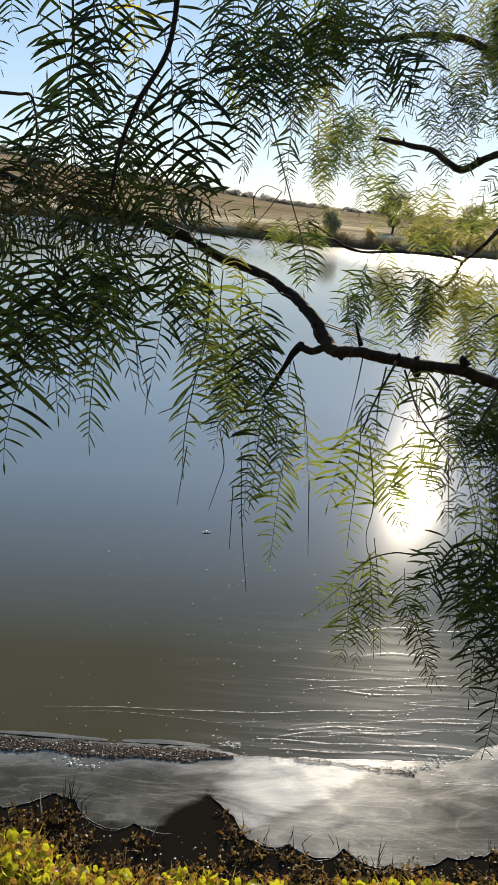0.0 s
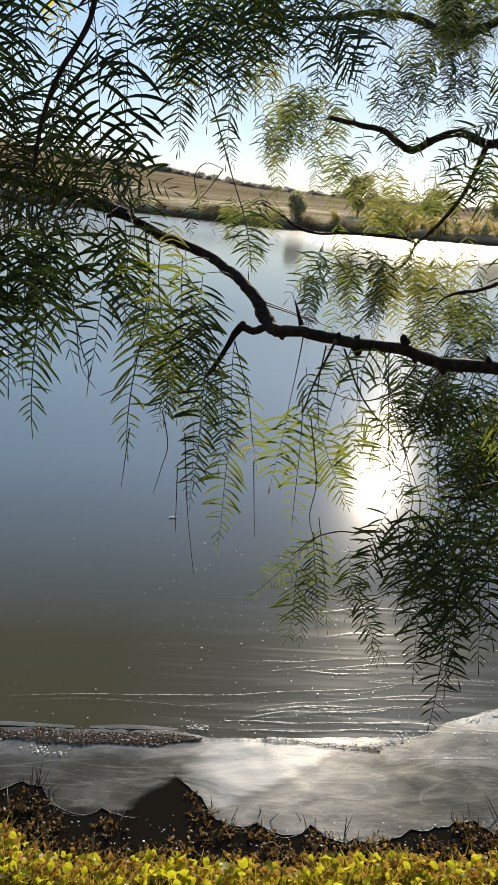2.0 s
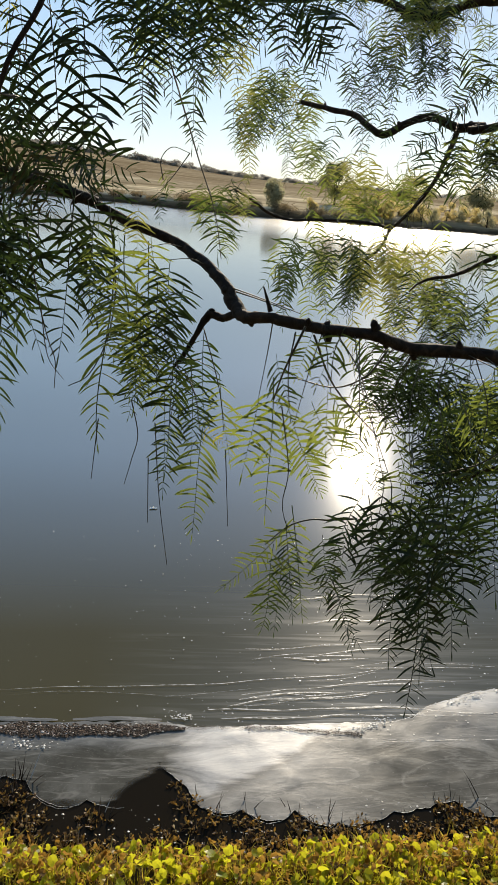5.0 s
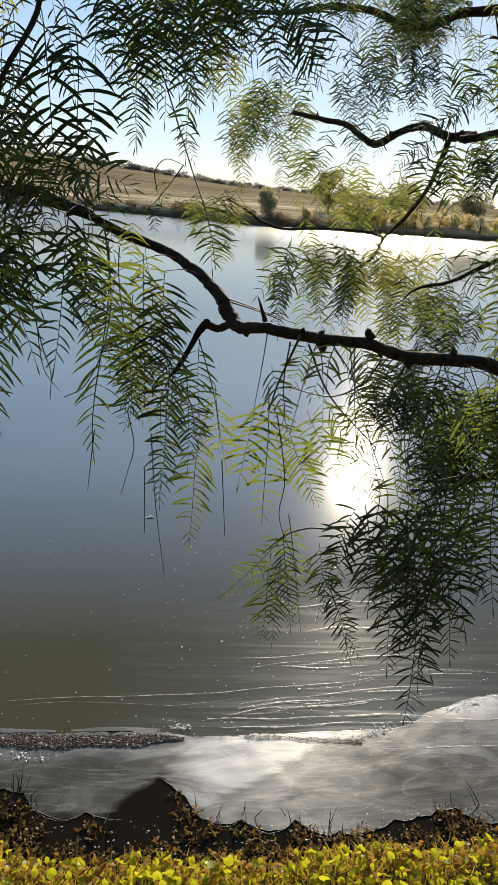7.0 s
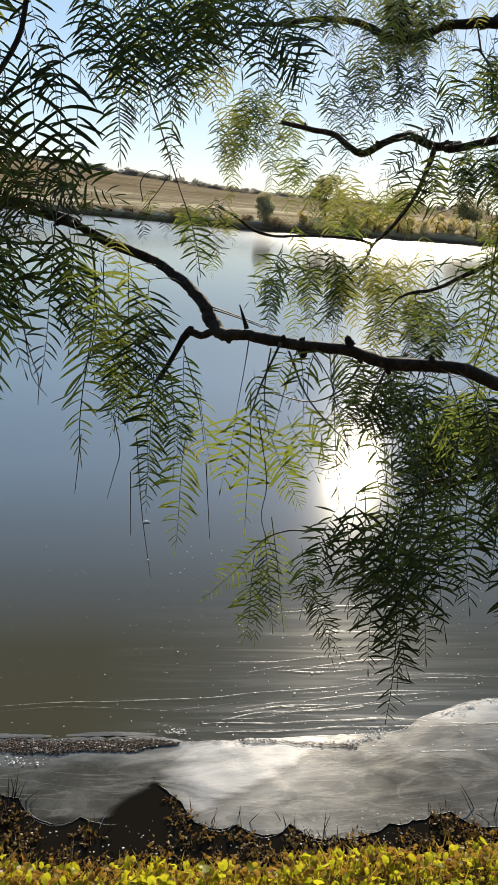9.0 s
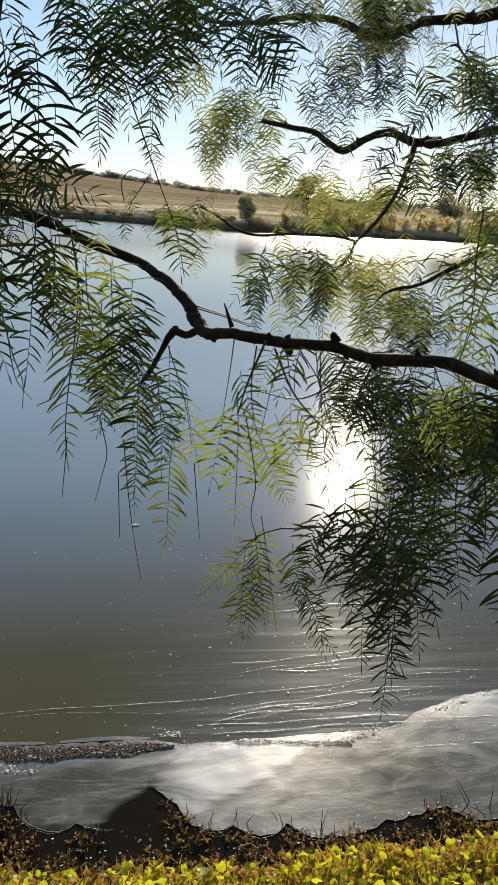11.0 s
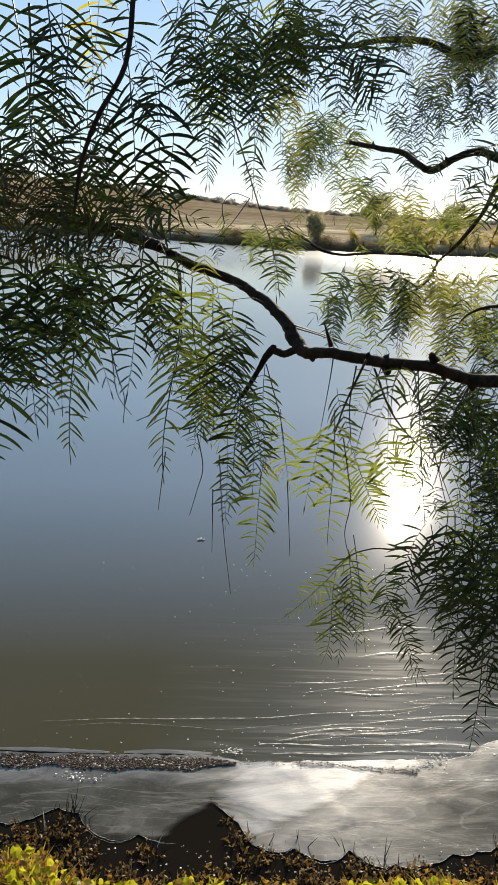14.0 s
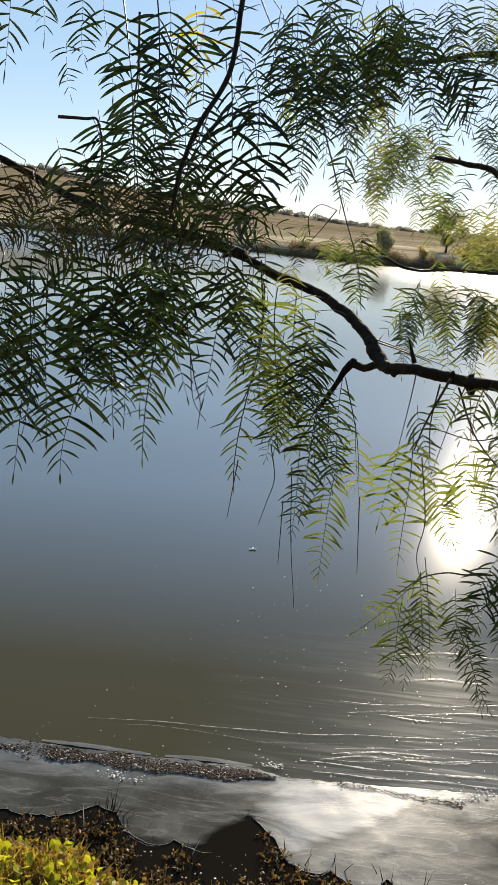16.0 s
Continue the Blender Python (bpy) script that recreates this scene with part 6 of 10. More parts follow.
hang("wire", (0.180, 1.946, 2.248), (0.198, 1.932, 2.188), "green", "broad", 9, 1.24)
hang("top", (0.241, 1.874, 2.310), (0.241, 1.874, 2.238), "olive", "mid", 2, 1.00)
hang("upper", (0.191, 1.729, 2.256), (0.189, 1.735, 2.197), "olive", "broad", 4, -1.28)
hang("wire", (0.182, 1.897, 2.237), (0.189, 1.906, 2.161), "backlit", "mid", 0, 1.23)
hang("top", (0.252, 1.863, 2.286), (0.264, 1.863, 2.231), "backlit", "broad", 3, -1.51)
hang("top", (0.230, 1.899, 2.291), (0.229, 1.912, 2.234), "green", "broad", 8, 1.40)
hang("top", (0.193, 1.923, 2.276), (0.195, 1.933, 2.213), "olive", "broad", 2, -1.05)
twig("top", [(0.229, 1.737, 2.355), (0.235, 1.772, 2.337), (0.252, 1.810, 2.300)], 0.0004)
hang("top", (0.252, 1.810, 2.300), (0.274, 1.816, 2.243), "green", "broad", 7, -1.72)
hang("upper", (0.167, 1.742, 2.262), (0.175, 1.758, 2.192), "backlit", "mid", 7, 1.34)
hang("wire", (0.187, 1.901, 2.233), (0.191, 1.903, 2.165), "backlit", "broad", 2, 1.04)
hang("upper", (0.264, 1.791, 2.271), (0.279, 1.779, 2.218), "olive", "broad", 4, 1.95)
hang("upper", (0.243, 1.799, 2.252), (0.245, 1.816, 2.178), "green", "mid", 9, -1.46)
hang("top", (0.213, 1.926, 2.276), (0.235, 1.912, 2.205), "green", "mid", 5, 1.64)
hang("wire", (0.182, 1.898, 2.258), (0.188, 1.887, 2.190), "olive", "broad", 3, -0.47)
twig("upper", [(0.245, 1.698, 2.236), (0.213, 1.726, 2.237), (0.191, 1.753, 2.222)], 0.0004)
hang("upper", (0.191, 1.753, 2.222), (0.186, 1.747, 2.166), "olive", "broad", 1, -0.91)
hang("top", (0.241, 1.914, 2.279), (0.252, 1.900, 2.214), "green", "broad", 6, -0.82)
twig("upper", [(0.245, 1.698, 2.236), (0.210, 1.735, 2.248), (0.167, 1.765, 2.239)], 0.0004)
hang("upper", (0.167, 1.765, 2.239), (0.170, 1.784, 2.177), "green", "broad", 0, 2.14)
hang("wire", (0.249, 1.850, 2.206), (0.252, 1.856, 2.134), "green", "mid", 9, -1.12)
hang("top", (0.237, 1.916, 2.316), (0.235, 1.901, 2.231), "olive", "mid", 3, -1.71)
hang("wire", (0.289, 1.915, 2.215), (0.300, 1.931, 2.152), "olive", "broad", 1, -1.79)
hang("wire", (0.288, 1.954, 2.178), (0.308, 1.968, 2.108), "olive", "broad", 3, -1.78)
hang("wire", (0.309, 1.977, 2.224), (0.306, 1.962, 2.156), "green", "broad", 7, 1.35)
hang("wire", (0.274, 1.960, 2.254), (0.285, 1.940, 2.168), "olive", "mid", 0, -1.71)
hang("wire", (0.305, 2.020, 2.224), (0.304, 2.021, 2.143), "olive", "broad", 2, 1.63)
hang("wire", (0.318, 1.983, 2.209), (0.322, 2.002, 2.138), "olive", "broad", 5, -1.49)
hang("wire", (0.319, 2.002, 2.223), (0.326, 1.991, 2.152), "olive", "broad", 9, 2.21)
hang("wire", (0.325, 1.976, 2.218), (0.341, 1.959, 2.143), "green", "broad", 3, -1.25)
hang("wire", (0.369, 2.017, 2.204), (0.373, 2.021, 2.130), "green", "broad", 5, -1.43)
hang("wire", (0.330, 1.925, 2.249), (0.330, 1.942, 2.172), "green", "mid", 4, -1.78)
hang("top", (0.359, 1.671, 2.370), (0.358, 1.658, 2.311), "green", "mid", 6, 1.28)
hang("top", (0.365, 1.692, 2.417), (0.376, 1.678, 2.361), "olive", "mid", 1, 1.01)
hang("top", (0.362, 1.711, 2.371), (0.372, 1.725, 2.317), "olive", "mid", 1, -0.93)
hang("top", (0.397, 1.739, 2.411), (0.418, 1.743, 2.355), "dark", "mid", 5, -0.54)
hang("top", (0.420, 1.751, 2.372), (0.434, 1.757, 2.313), "dark", "mid", 1, -1.02)
hang("top", (0.421, 1.666, 2.403), (0.419, 1.685, 2.351), "backlit", "mid", 3, 1.95)
hang("top", (0.372, 1.774, 2.432), (0.398, 1.787, 2.354), "olive", "slim", 1, -1.40)
hang("top", (0.434, 1.716, 2.421), (0.447, 1.723, 2.359), "olive", "mid", 8, 2.22)
hang("top", (0.361, 1.658, 2.396), (0.359, 1.642, 2.321), "dark", "slim", 2, -1.91)
hang("top", (0.401, 1.757, 2.424), (0.407, 1.746, 2.353), "backlit", "mid", 1, 1.12)
hang("top", (0.320, 1.665, 2.384), (0.333, 1.681, 2.328), "olive", "mid", 7, -1.04)
hang("top", (0.410, 1.769, 2.400), (0.432, 1.787, 2.320), "olive", "slim", 8, -0.90)
hang("top", (0.427, 1.668, 2.387), (0.446, 1.684, 2.327), "backlit", "mid", 3, 2.40)
hang("top", (0.346, 1.767, 2.390), (0.349, 1.748, 2.331), "backlit", "broad", 5, -0.74)
hang("top", (0.380, 1.703, 2.385), (0.382, 1.688, 2.307), "olive", "slim", 4, -0.71)
hang("top", (0.384, 1.623, 2.370), (0.389, 1.624, 2.306), "olive", "mid", 0, 1.09)
hang("top", (0.395, 1.710, 2.386), (0.396, 1.691, 2.317), "backlit", "mid", 5, 1.57)
hang("top", (0.293, 1.672, 2.382), (0.301, 1.681, 2.328), "backlit", "mid", 6, 2.13)
hang("top", (0.386, 1.720, 2.406), (0.386, 1.705, 2.330), "olive", "slim", 0, 1.61)
hang("top", (0.443, 1.726, 2.414), (0.451, 1.742, 2.351), "dark", "mid", 8, -1.54)
hang("top", (0.404, 1.771, 2.381), (0.396, 1.779, 2.315), "olive", "mid", 7, -1.02)
hang("top", (0.395, 1.753, 2.378), (0.404, 1.762, 2.322), "backlit", "broad", 7, -1.66)
hang("top", (0.363, 1.718, 2.426), (0.381, 1.716, 2.362), "backlit", "mid", 1, 1.32)
hang("top", (0.374, 1.703, 2.418), (0.374, 1.695, 2.346), "backlit", "slim", 4, -2.55)
hang("top", (0.364, 1.748, 2.421), (0.384, 1.743, 2.354), "backlit", "mid", 5, -0.87)
hang("top", (0.367, 1.707, 2.416), (0.387, 1.701, 2.349), "dark", "mid", 3, 1.44)
hang("top", (0.353, 1.661, 2.404), (0.362, 1.677, 2.359), "olive", "broad", 5, -1.49)
hang("top", (0.396, 1.628, 2.374), (0.397, 1.621, 2.310), "green", "mid", 5, 2.21)
hang("top", (0.407, 1.633, 2.385), (0.420, 1.647, 2.336), "olive", "mid", 9, 1.97)
hang("top", (0.311, 1.649, 2.398), (0.335, 1.640, 2.338), "olive", "mid", 7, -0.82)
hang("top", (0.404, 1.745, 2.418), (0.416, 1.749, 2.347), "backlit", "mid", 6, 1.37)
hang("top", (0.456, 1.756, 2.413), (0.460, 1.742, 2.343), "green", "mid", 7, -0.40)
hang("top", (0.365, 1.659, 2.374), (0.379, 1.678, 2.320), "dark", "mid", 0, -0.94)
hang("top", (0.402, 1.691, 2.403), (0.407, 1.688, 2.350), "olive", "broad", 7, 0.66)
hang("top", (0.396, 1.684, 2.417), (0.408, 1.698, 2.344), "dark", "slim", 2, -1.68)
hang("top", (0.393, 1.730, 2.399), (0.398, 1.716, 2.325), "olive", "mid", 2, 1.06)
hang("top", (0.426, 1.750, 2.413), (0.442, 1.748, 2.344), "olive", "mid", 4, -1.36)
hang("top", (0.394, 1.757, 2.446), (0.402, 1.738, 2.374), "olive", "mid", 3, -1.98)
hang("top", (0.401, 1.759, 2.396), (0.402, 1.755, 2.318), "dark", "slim", 9, -1.33)
hang("top", (0.336, 1.653, 2.407), (0.351, 1.653, 2.346), "olive", "mid", 5, -1.90)
hang("top", (0.347, 1.741, 2.414), (0.356, 1.751, 2.359), "olive", "mid", 4, 1.08)
hang("top", (0.391, 1.757, 2.434), (0.406, 1.777, 2.382), "dark", "mid", 5, -0.91)
hang("top", (0.358, 1.639, 2.357), (0.369, 1.650, 2.309), "backlit", "broad", 0, 2.34)
hang("top", (0.408, 1.639, 2.399), (0.409, 1.643, 2.349), "dark", "broad", 6, 2.20)
hang("top", (0.378, 1.778, 2.409), (0.388, 1.770, 2.341), "green", "mid", 4, 1.04)
twig("top", [(0.353, 1.696, 2.348), (0.344, 1.676, 2.353), (0.333, 1.659, 2.350)], 0.0004)
hang("top", (0.333, 1.659, 2.350), (0.342, 1.665, 2.301), "green", "broad", 2, -1.46)
hang("top", (0.319, 1.657, 2.400), (0.334, 1.666, 2.352), "backlit", "mid", 1, -1.39)
hang("top", (0.387, 1.722, 2.397), (0.392, 1.703, 2.327), "dark", "mid", 2, -2.32)
hang("top", (0.312, 1.695, 2.392), (0.328, 1.690, 2.330), "green", "mid", 1, -1.52)
hang("top", (0.285, 1.637, 2.372), (0.304, 1.656, 2.309), "backlit", "slim", 0, 1.89)
hang("top", (0.284, 1.628, 2.378), (0.293, 1.625, 2.322), "green", "mid", 2, -2.41)
hang("top", (0.390, 1.623, 2.365), (0.389, 1.606, 2.296), "green", "slim", 7, 1.54)
hang("top", (0.352, 1.706, 2.408), (0.363, 1.700, 2.334), "backlit", "slim", 3, 0.99)
hang("top", (0.367, 1.668, 2.373), (0.372, 1.685, 2.318), "dark", "mid", 3, 1.41)
hang("top", (0.370, 1.732, 2.404), (0.371, 1.725, 2.323), "olive", "slim", 1, 1.35)
hang("top", (0.384, 1.738, 2.418), (0.371, 1.724, 2.352), "olive", "mid", 6, 1.55)
hang("top", (0.412, 1.718, 2.397), (0.409, 1.725, 2.343), "green", "broad", 0, 1.08)
hang("top", (0.352, 1.704, 2.385), (0.377, 1.713, 2.311), "olive", "slim", 8, 1.40)
hang("top", (0.411, 1.633, 2.397), (0.418, 1.627, 2.336), "backlit", "mid", 5, -2.01)
hang("top", (0.398, 1.703, 2.358), (0.387, 1.712, 2.292), "dark", "mid", 5, 1.56)
hang("top", (0.354, 1.622, 2.370), (0.345, 1.609, 2.295), "olive", "slim", 2, 1.48)
hang("top", (0.397, 1.714, 2.392), (0.415, 1.696, 2.327), "backlit", "mid", 4, 1.09)
hang("top", (0.398, 1.756, 2.400), (0.408, 1.775, 2.334), "backlit", "mid", 3, -0.83)
hang("top", (0.423, 1.721, 2.427), (0.449, 1.725, 2.356), "olive", "slim", 3, 2.85)
hang("top", (0.372, 1.695, 2.358), (0.367, 1.691, 2.318), "olive", "broad", 0, -1.36)
hang("top", (0.372, 1.694, 2.335), (0.379, 1.681, 2.291), "olive", "broad", 9, 1.97)
hang("top", (0.387, 1.629, 2.357), (0.390, 1.623, 2.315), "green", "broad", 5, -2.78)
hang("top", (0.355, 1.688, 2.350), (0.363, 1.701, 2.316), "olive", "broad", 5, -2.45)
twig("top", [(0.398, 1.678, 2.344), (0.396, 1.661, 2.340), (0.393, 1.639, 2.327)], 0.0004)
hang("top", (0.393, 1.639, 2.327), (0.394, 1.644, 2.289), "backlit", "broad", 0, -1.72)
hang("top", (0.382, 1.653, 2.348), (0.404, 1.666, 2.312), "olive", "broad", 8, 1.72)
hang("top", (0.378, 1.637, 2.343), (0.383, 1.650, 2.304), "olive", "broad", 8, 1.66)
twig("top", [(0.373, 1.685, 2.343), (0.370, 1.670, 2.348), (0.366, 1.656, 2.348)], 0.0004)
hang("top", (0.366, 1.656, 2.348), (0.366, 1.646, 2.305), "backlit", "broad", 6, -1.70)
twig("top", [(0.349, 1.698, 2.351), (0.345, 1.700, 2.346), (0.342, 1.702, 2.338)], 0.0004)
hang("top", (0.342, 1.702, 2.338), (0.347, 1.688, 2.294), "backlit", "broad", 9, -1.74)
hang("top", (0.440, 1.753, 2.371), (0.451, 1.758, 2.332), "backlit", "broad", 8, -1.52)
hang("top", (0.337, 1.626, 2.332), (0.336, 1.617, 2.287), "backlit", "broad", 4, -1.38)
hang("top", (0.398, 1.752, 2.360), (0.403, 1.749, 2.319), "green", "broad", 2, 1.03)
twig("top", [(0.386, 1.682, 2.343), (0.382, 1.661, 2.349), (0.372, 1.641, 2.346)], 0.0004)
hang("top", (0.372, 1.641, 2.346), (0.368, 1.623, 2.301), "green", "broad", 0, -0.82)
hang("top", (0.355, 1.693, 2.361), (0.358, 1.685, 2.318), "olive", "broad", 0, -1.10)
twig("top", [(0.398, 1.678, 2.344), (0.398, 1.669, 2.336), (0.395, 1.662, 2.323)], 0.0004)
hang("top", (0.395, 1.662, 2.323), (0.406, 1.678, 2.288), "olive", "broad", 2, -0.90)
hang("top", (0.391, 1.726, 2.374), (0.388, 1.706, 2.328), "backlit", "broad", 3, 1.69)
twig("top", [(0.398, 1.678, 2.344), (0.391, 1.660, 2.345), (0.390, 1.648, 2.339)], 0.0004)
hang("top", (0.390, 1.648, 2.339), (0.386, 1.651, 2.300), "olive", "broad", 2, -1.18)
hang("top", (0.348, 1.632, 2.337), (0.347, 1.619, 2.298), "olive", "broad", 7, -1.60)
hang("top", (0.425, 1.754, 2.373), (0.423, 1.747, 2.325), "green", "broad", 2, 1.67)
twig("top", [(0.365, 1.688, 2.342), (0.344, 1.660, 2.333), (0.333, 1.640, 2.311)], 0.0004)
hang("top", (0.333, 1.640, 2.311), (0.340, 1.652, 2.277), "olive", "broad", 2, 0.83)
hang("top", (0.413, 1.760, 2.369), (0.422, 1.763, 2.318), "olive", "broad", 0, -1.22)
hang("top", (0.387, 1.698, 2.356), (0.395, 1.696, 2.316), "olive", "broad", 4, 1.77)
hang("top", (0.353, 1.754, 2.383), (0.373, 1.774, 2.341), "backlit", "broad", 1, -3.12)
hang("top", (0.374, 1.641, 2.359), (0.384, 1.651, 2.325), "olive", "broad", 3, -1.91)
hang("top", (0.409, 1.681, 2.357), (0.417, 1.669, 2.315), "olive", "broad", 2, -1.02)
hang("top", (0.401, 1.709, 2.366), (0.414, 1.698, 2.317), "backlit", "broad", 2, -1.79)
hang("top", (0.516, 1.674, 2.409), (0.515, 1.671, 2.363), "olive", "broad", 2, 1.78)
hang("top", (0.532, 1.609, 2.408), (0.539, 1.611, 2.361), "backlit", "broad", 5, 2.19)
hang("top", (0.561, 1.636, 2.423), (0.563, 1.632, 2.369), "olive", "mid", 1, -1.61)
hang("top", (0.504, 1.608, 2.389), (0.504, 1.590, 2.336), "dark", "broad", 2, -1.59)
hang("top", (0.538, 1.649, 2.425), (0.543, 1.657, 2.379), "olive", "broad", 8, 0.22)
hang("top", (0.593, 1.670, 2.393), (0.599, 1.669, 2.347), "olive", "broad", 1, -1.27)
hang("top", (0.549, 1.746, 2.458), (0.569, 1.762, 2.416), "backlit", "broad", 2, 1.06)
hang("top", (0.565, 1.636, 2.396), (0.588, 1.644, 2.357), "olive", "broad", 4, -1.88)
hang("top", (0.581, 1.670, 2.430), (0.598, 1.685, 2.386), "backlit", "broad", 0, -1.43)
hang("top", (0.447, 1.681, 2.411), (0.462, 1.684, 2.369), "backlit", "broad", 2, 2.94)
hang("top", (0.512, 1.662, 2.428), (0.520, 1.658, 2.377), "backlit", "broad", 4, -1.78)
hang("top", (0.497, 1.711, 2.435), (0.513, 1.711, 2.378), "backlit", "mid", 8, -0.01)
hang("top", (0.568, 1.745, 2.432), (0.577, 1.758, 2.382), "backlit", "broad", 9, 0.82)
hang("top", (0.546, 1.707, 2.415), (0.554, 1.706, 2.357), "dark", "mid", 4, -1.86)
hang("top", (0.531, 1.712, 2.449), (0.546, 1.716, 2.392), "backlit", "mid", 8, -2.24)
hang("top", (0.538, 1.688, 2.448), (0.536, 1.691, 2.393), "olive", "mid", 8, -1.69)
hang("top", (0.562, 1.702, 2.450), (0.558, 1.682, 2.400), "backlit", "broad", 5, -1.50)
hang("top", (0.509, 1.630, 2.410), (0.516, 1.625, 2.359), "backlit", "mid", 2, -1.23)
hang("top", (0.591, 1.749, 2.433), (0.616, 1.764, 2.388), "backlit", "broad", 2, -1.68)
hang("top", (0.601, 1.686, 2.423), (0.619, 1.702, 2.384), "olive", "broad", 6, -1.69)
hang("top", (0.569, 1.706, 2.442), (0.563, 1.698, 2.386), "olive", "broad", 3, 1.31)
hang("top", (0.574, 1.687, 2.435), (0.608, 1.706, 2.385), "dark", "mid", 4, 1.24)
hang("top", (0.623, 1.736, 2.417), (0.643, 1.726, 2.371), "dark", "broad", 8, -2.48)
hang("top", (0.567, 1.606, 2.417), (0.583, 1.615, 2.378), "backlit", "broad", 8, -2.15)
hang("top", (0.483, 1.669, 2.409), (0.497, 1.686, 2.370), "olive", "broad", 4, 0.87)
hang("top", (0.474, 1.616, 2.390), (0.481, 1.607, 2.337), "backlit", "mid", 8, -1.35)
hang("top", (0.529, 1.717, 2.449), (0.549, 1.731, 2.410), "backlit", "broad", 6, -1.07)
hang("top", (0.541, 1.625, 2.412), (0.558, 1.645, 2.372), "backlit", "broad", 9, -1.60)
hang("top", (0.410, 1.632, 2.399), (0.422, 1.636, 2.359), "dark", "broad", 3, 0.79)
hang("top", (0.495, 1.661, 2.412), (0.506, 1.672, 2.369), "olive", "broad", 9, -1.24)
hang("top", (0.399, 1.621, 2.376), (0.403, 1.626, 2.338), "olive", "broad", 4, 1.80)
hang("top", (0.506, 1.622, 2.405), (0.512, 1.604, 2.360), "olive", "broad", 4, -1.46)
hang("top", (0.564, 1.749, 2.426), (0.560, 1.734, 2.371), "dark", "broad", 6, -1.47)
hang("top", (0.520, 1.620, 2.410), (0.526, 1.620, 2.361), "dark", "broad", 0, 2.56)
hang("top", (0.562, 1.628, 2.390), (0.568, 1.617, 2.332), "dark", "mid", 8, -1.19)
hang("top", (0.436, 1.601, 2.370), (0.454, 1.612, 2.330), "backlit", "broad", 6, -1.59)
hang("top", (0.521, 1.686, 2.436), (0.530, 1.687, 2.394), "dark", "broad", 0, -1.75)
hang("top", (0.564, 1.698, 2.420), (0.583, 1.701, 2.367), "olive", "mid", 0, 1.47)
hang("top", (0.438, 1.670, 2.421), (0.454, 1.679, 2.379), "dark", "broad", 6, -2.02)
hang("top", (0.528, 1.639, 2.392), (0.529, 1.641, 2.339), "dark", "mid", 3, -2.37)
hang("top", (0.585, 1.713, 2.453), (0.594, 1.710, 2.404), "dark", "broad", 3, -1.49)
hang("top", (0.524, 1.713, 2.422), (0.532, 1.727, 2.381), "backlit", "broad", 8, -0.63)
hang("top", (0.473, 1.631, 2.416), (0.486, 1.641, 2.376), "olive", "broad", 6, -1.74)
hang("top", (0.543, 1.735, 2.434), (0.549, 1.729, 2.382), "backlit", "broad", 2, -1.07)
hang("top", (0.493, 1.654, 2.419), (0.509, 1.664, 2.374), "olive", "broad", 1, 1.59)
hang("top", (0.583, 1.681, 2.449), (0.590, 1.667, 2.392), "backlit", "mid", 0, -0.77)
hang("upper", (0.306, 1.629, 2.282), (0.309, 1.619, 2.218), "dark", "mid", 8, -1.02)
twig("top", [(0.365, 1.688, 2.342), (0.359, 1.676, 2.339), (0.348, 1.656, 2.329)], 0.0004)
hang("top", (0.348, 1.656, 2.329), (0.340, 1.662, 2.260), "green", "slim", 7, -1.86)
hang("upper", (0.291, 1.666, 2.289), (0.289, 1.654, 2.224), "green", "mid", 8, 1.57)
hang("upper", (0.287, 1.642, 2.282), (0.294, 1.644, 2.224), "green", "mid", 3, 1.52)
hang("upper", (0.313, 1.693, 2.280), (0.320, 1.692, 2.211), "green", "mid", 8, -0.85)
hang("top", (0.292, 1.649, 2.312), (0.312, 1.640, 2.245), "dark", "mid", 6, 1.82)
hang("upper", (0.317, 1.639, 2.275), (0.318, 1.626, 2.217), "green", "mid", 4, -1.52)
twig("top", [(0.365, 1.688, 2.342), (0.354, 1.652, 2.332), (0.329, 1.615, 2.305)], 0.0004)
hang("top", (0.329, 1.615, 2.305), (0.340, 1.615, 2.251), "green", "mid", 5, 1.75)
hang("upper", (0.335, 1.617, 2.291), (0.335, 1.613, 2.229), "dark", "mid", 2, 2.38)
twig("top", [(0.357, 1.693, 2.346), (0.335, 1.661, 2.341), (0.306, 1.633, 2.320)], 0.0004)
hang("top", (0.306, 1.633, 2.320), (0.325, 1.646, 2.255), "green", "slim", 2, 1.38)
twig("top", [(0.373, 1.685, 2.343), (0.362, 1.656, 2.339), (0.356, 1.629, 2.323)], 0.0004)
hang("top", (0.356, 1.629, 2.323), (0.370, 1.640, 2.269), "green", "mid", 8, 2.00)
hang("upper", (0.344, 1.618, 2.282), (0.328, 1.607, 2.204), "green", "slim", 4, -2.39)
twig("top", [(0.344, 1.700, 2.353), (0.338, 1.702, 2.341), (0.330, 1.699, 2.323)], 0.0004)
hang("top", (0.330, 1.699, 2.323), (0.342, 1.715, 2.258), "green", "mid", 5, -1.49)
hang("upper", (0.284, 1.638, 2.270), (0.301, 1.624, 2.214), "dark", "mid", 9, 1.25)
hang("upper", (0.331, 1.664, 2.270), (0.323, 1.659, 2.200), "green", "mid", 8, -2.10)
twig("top", [(0.398, 1.678, 2.344), (0.388, 1.648, 2.333), (0.393, 1.613, 2.307)], 0.0004)
hang("top", (0.393, 1.613, 2.307), (0.396, 1.608, 2.254), "dark", "broad", 6, 1.10)
twig("top", [(0.382, 1.683, 2.343), (0.377, 1.667, 2.336), (0.373, 1.645, 2.321)], 0.0004)
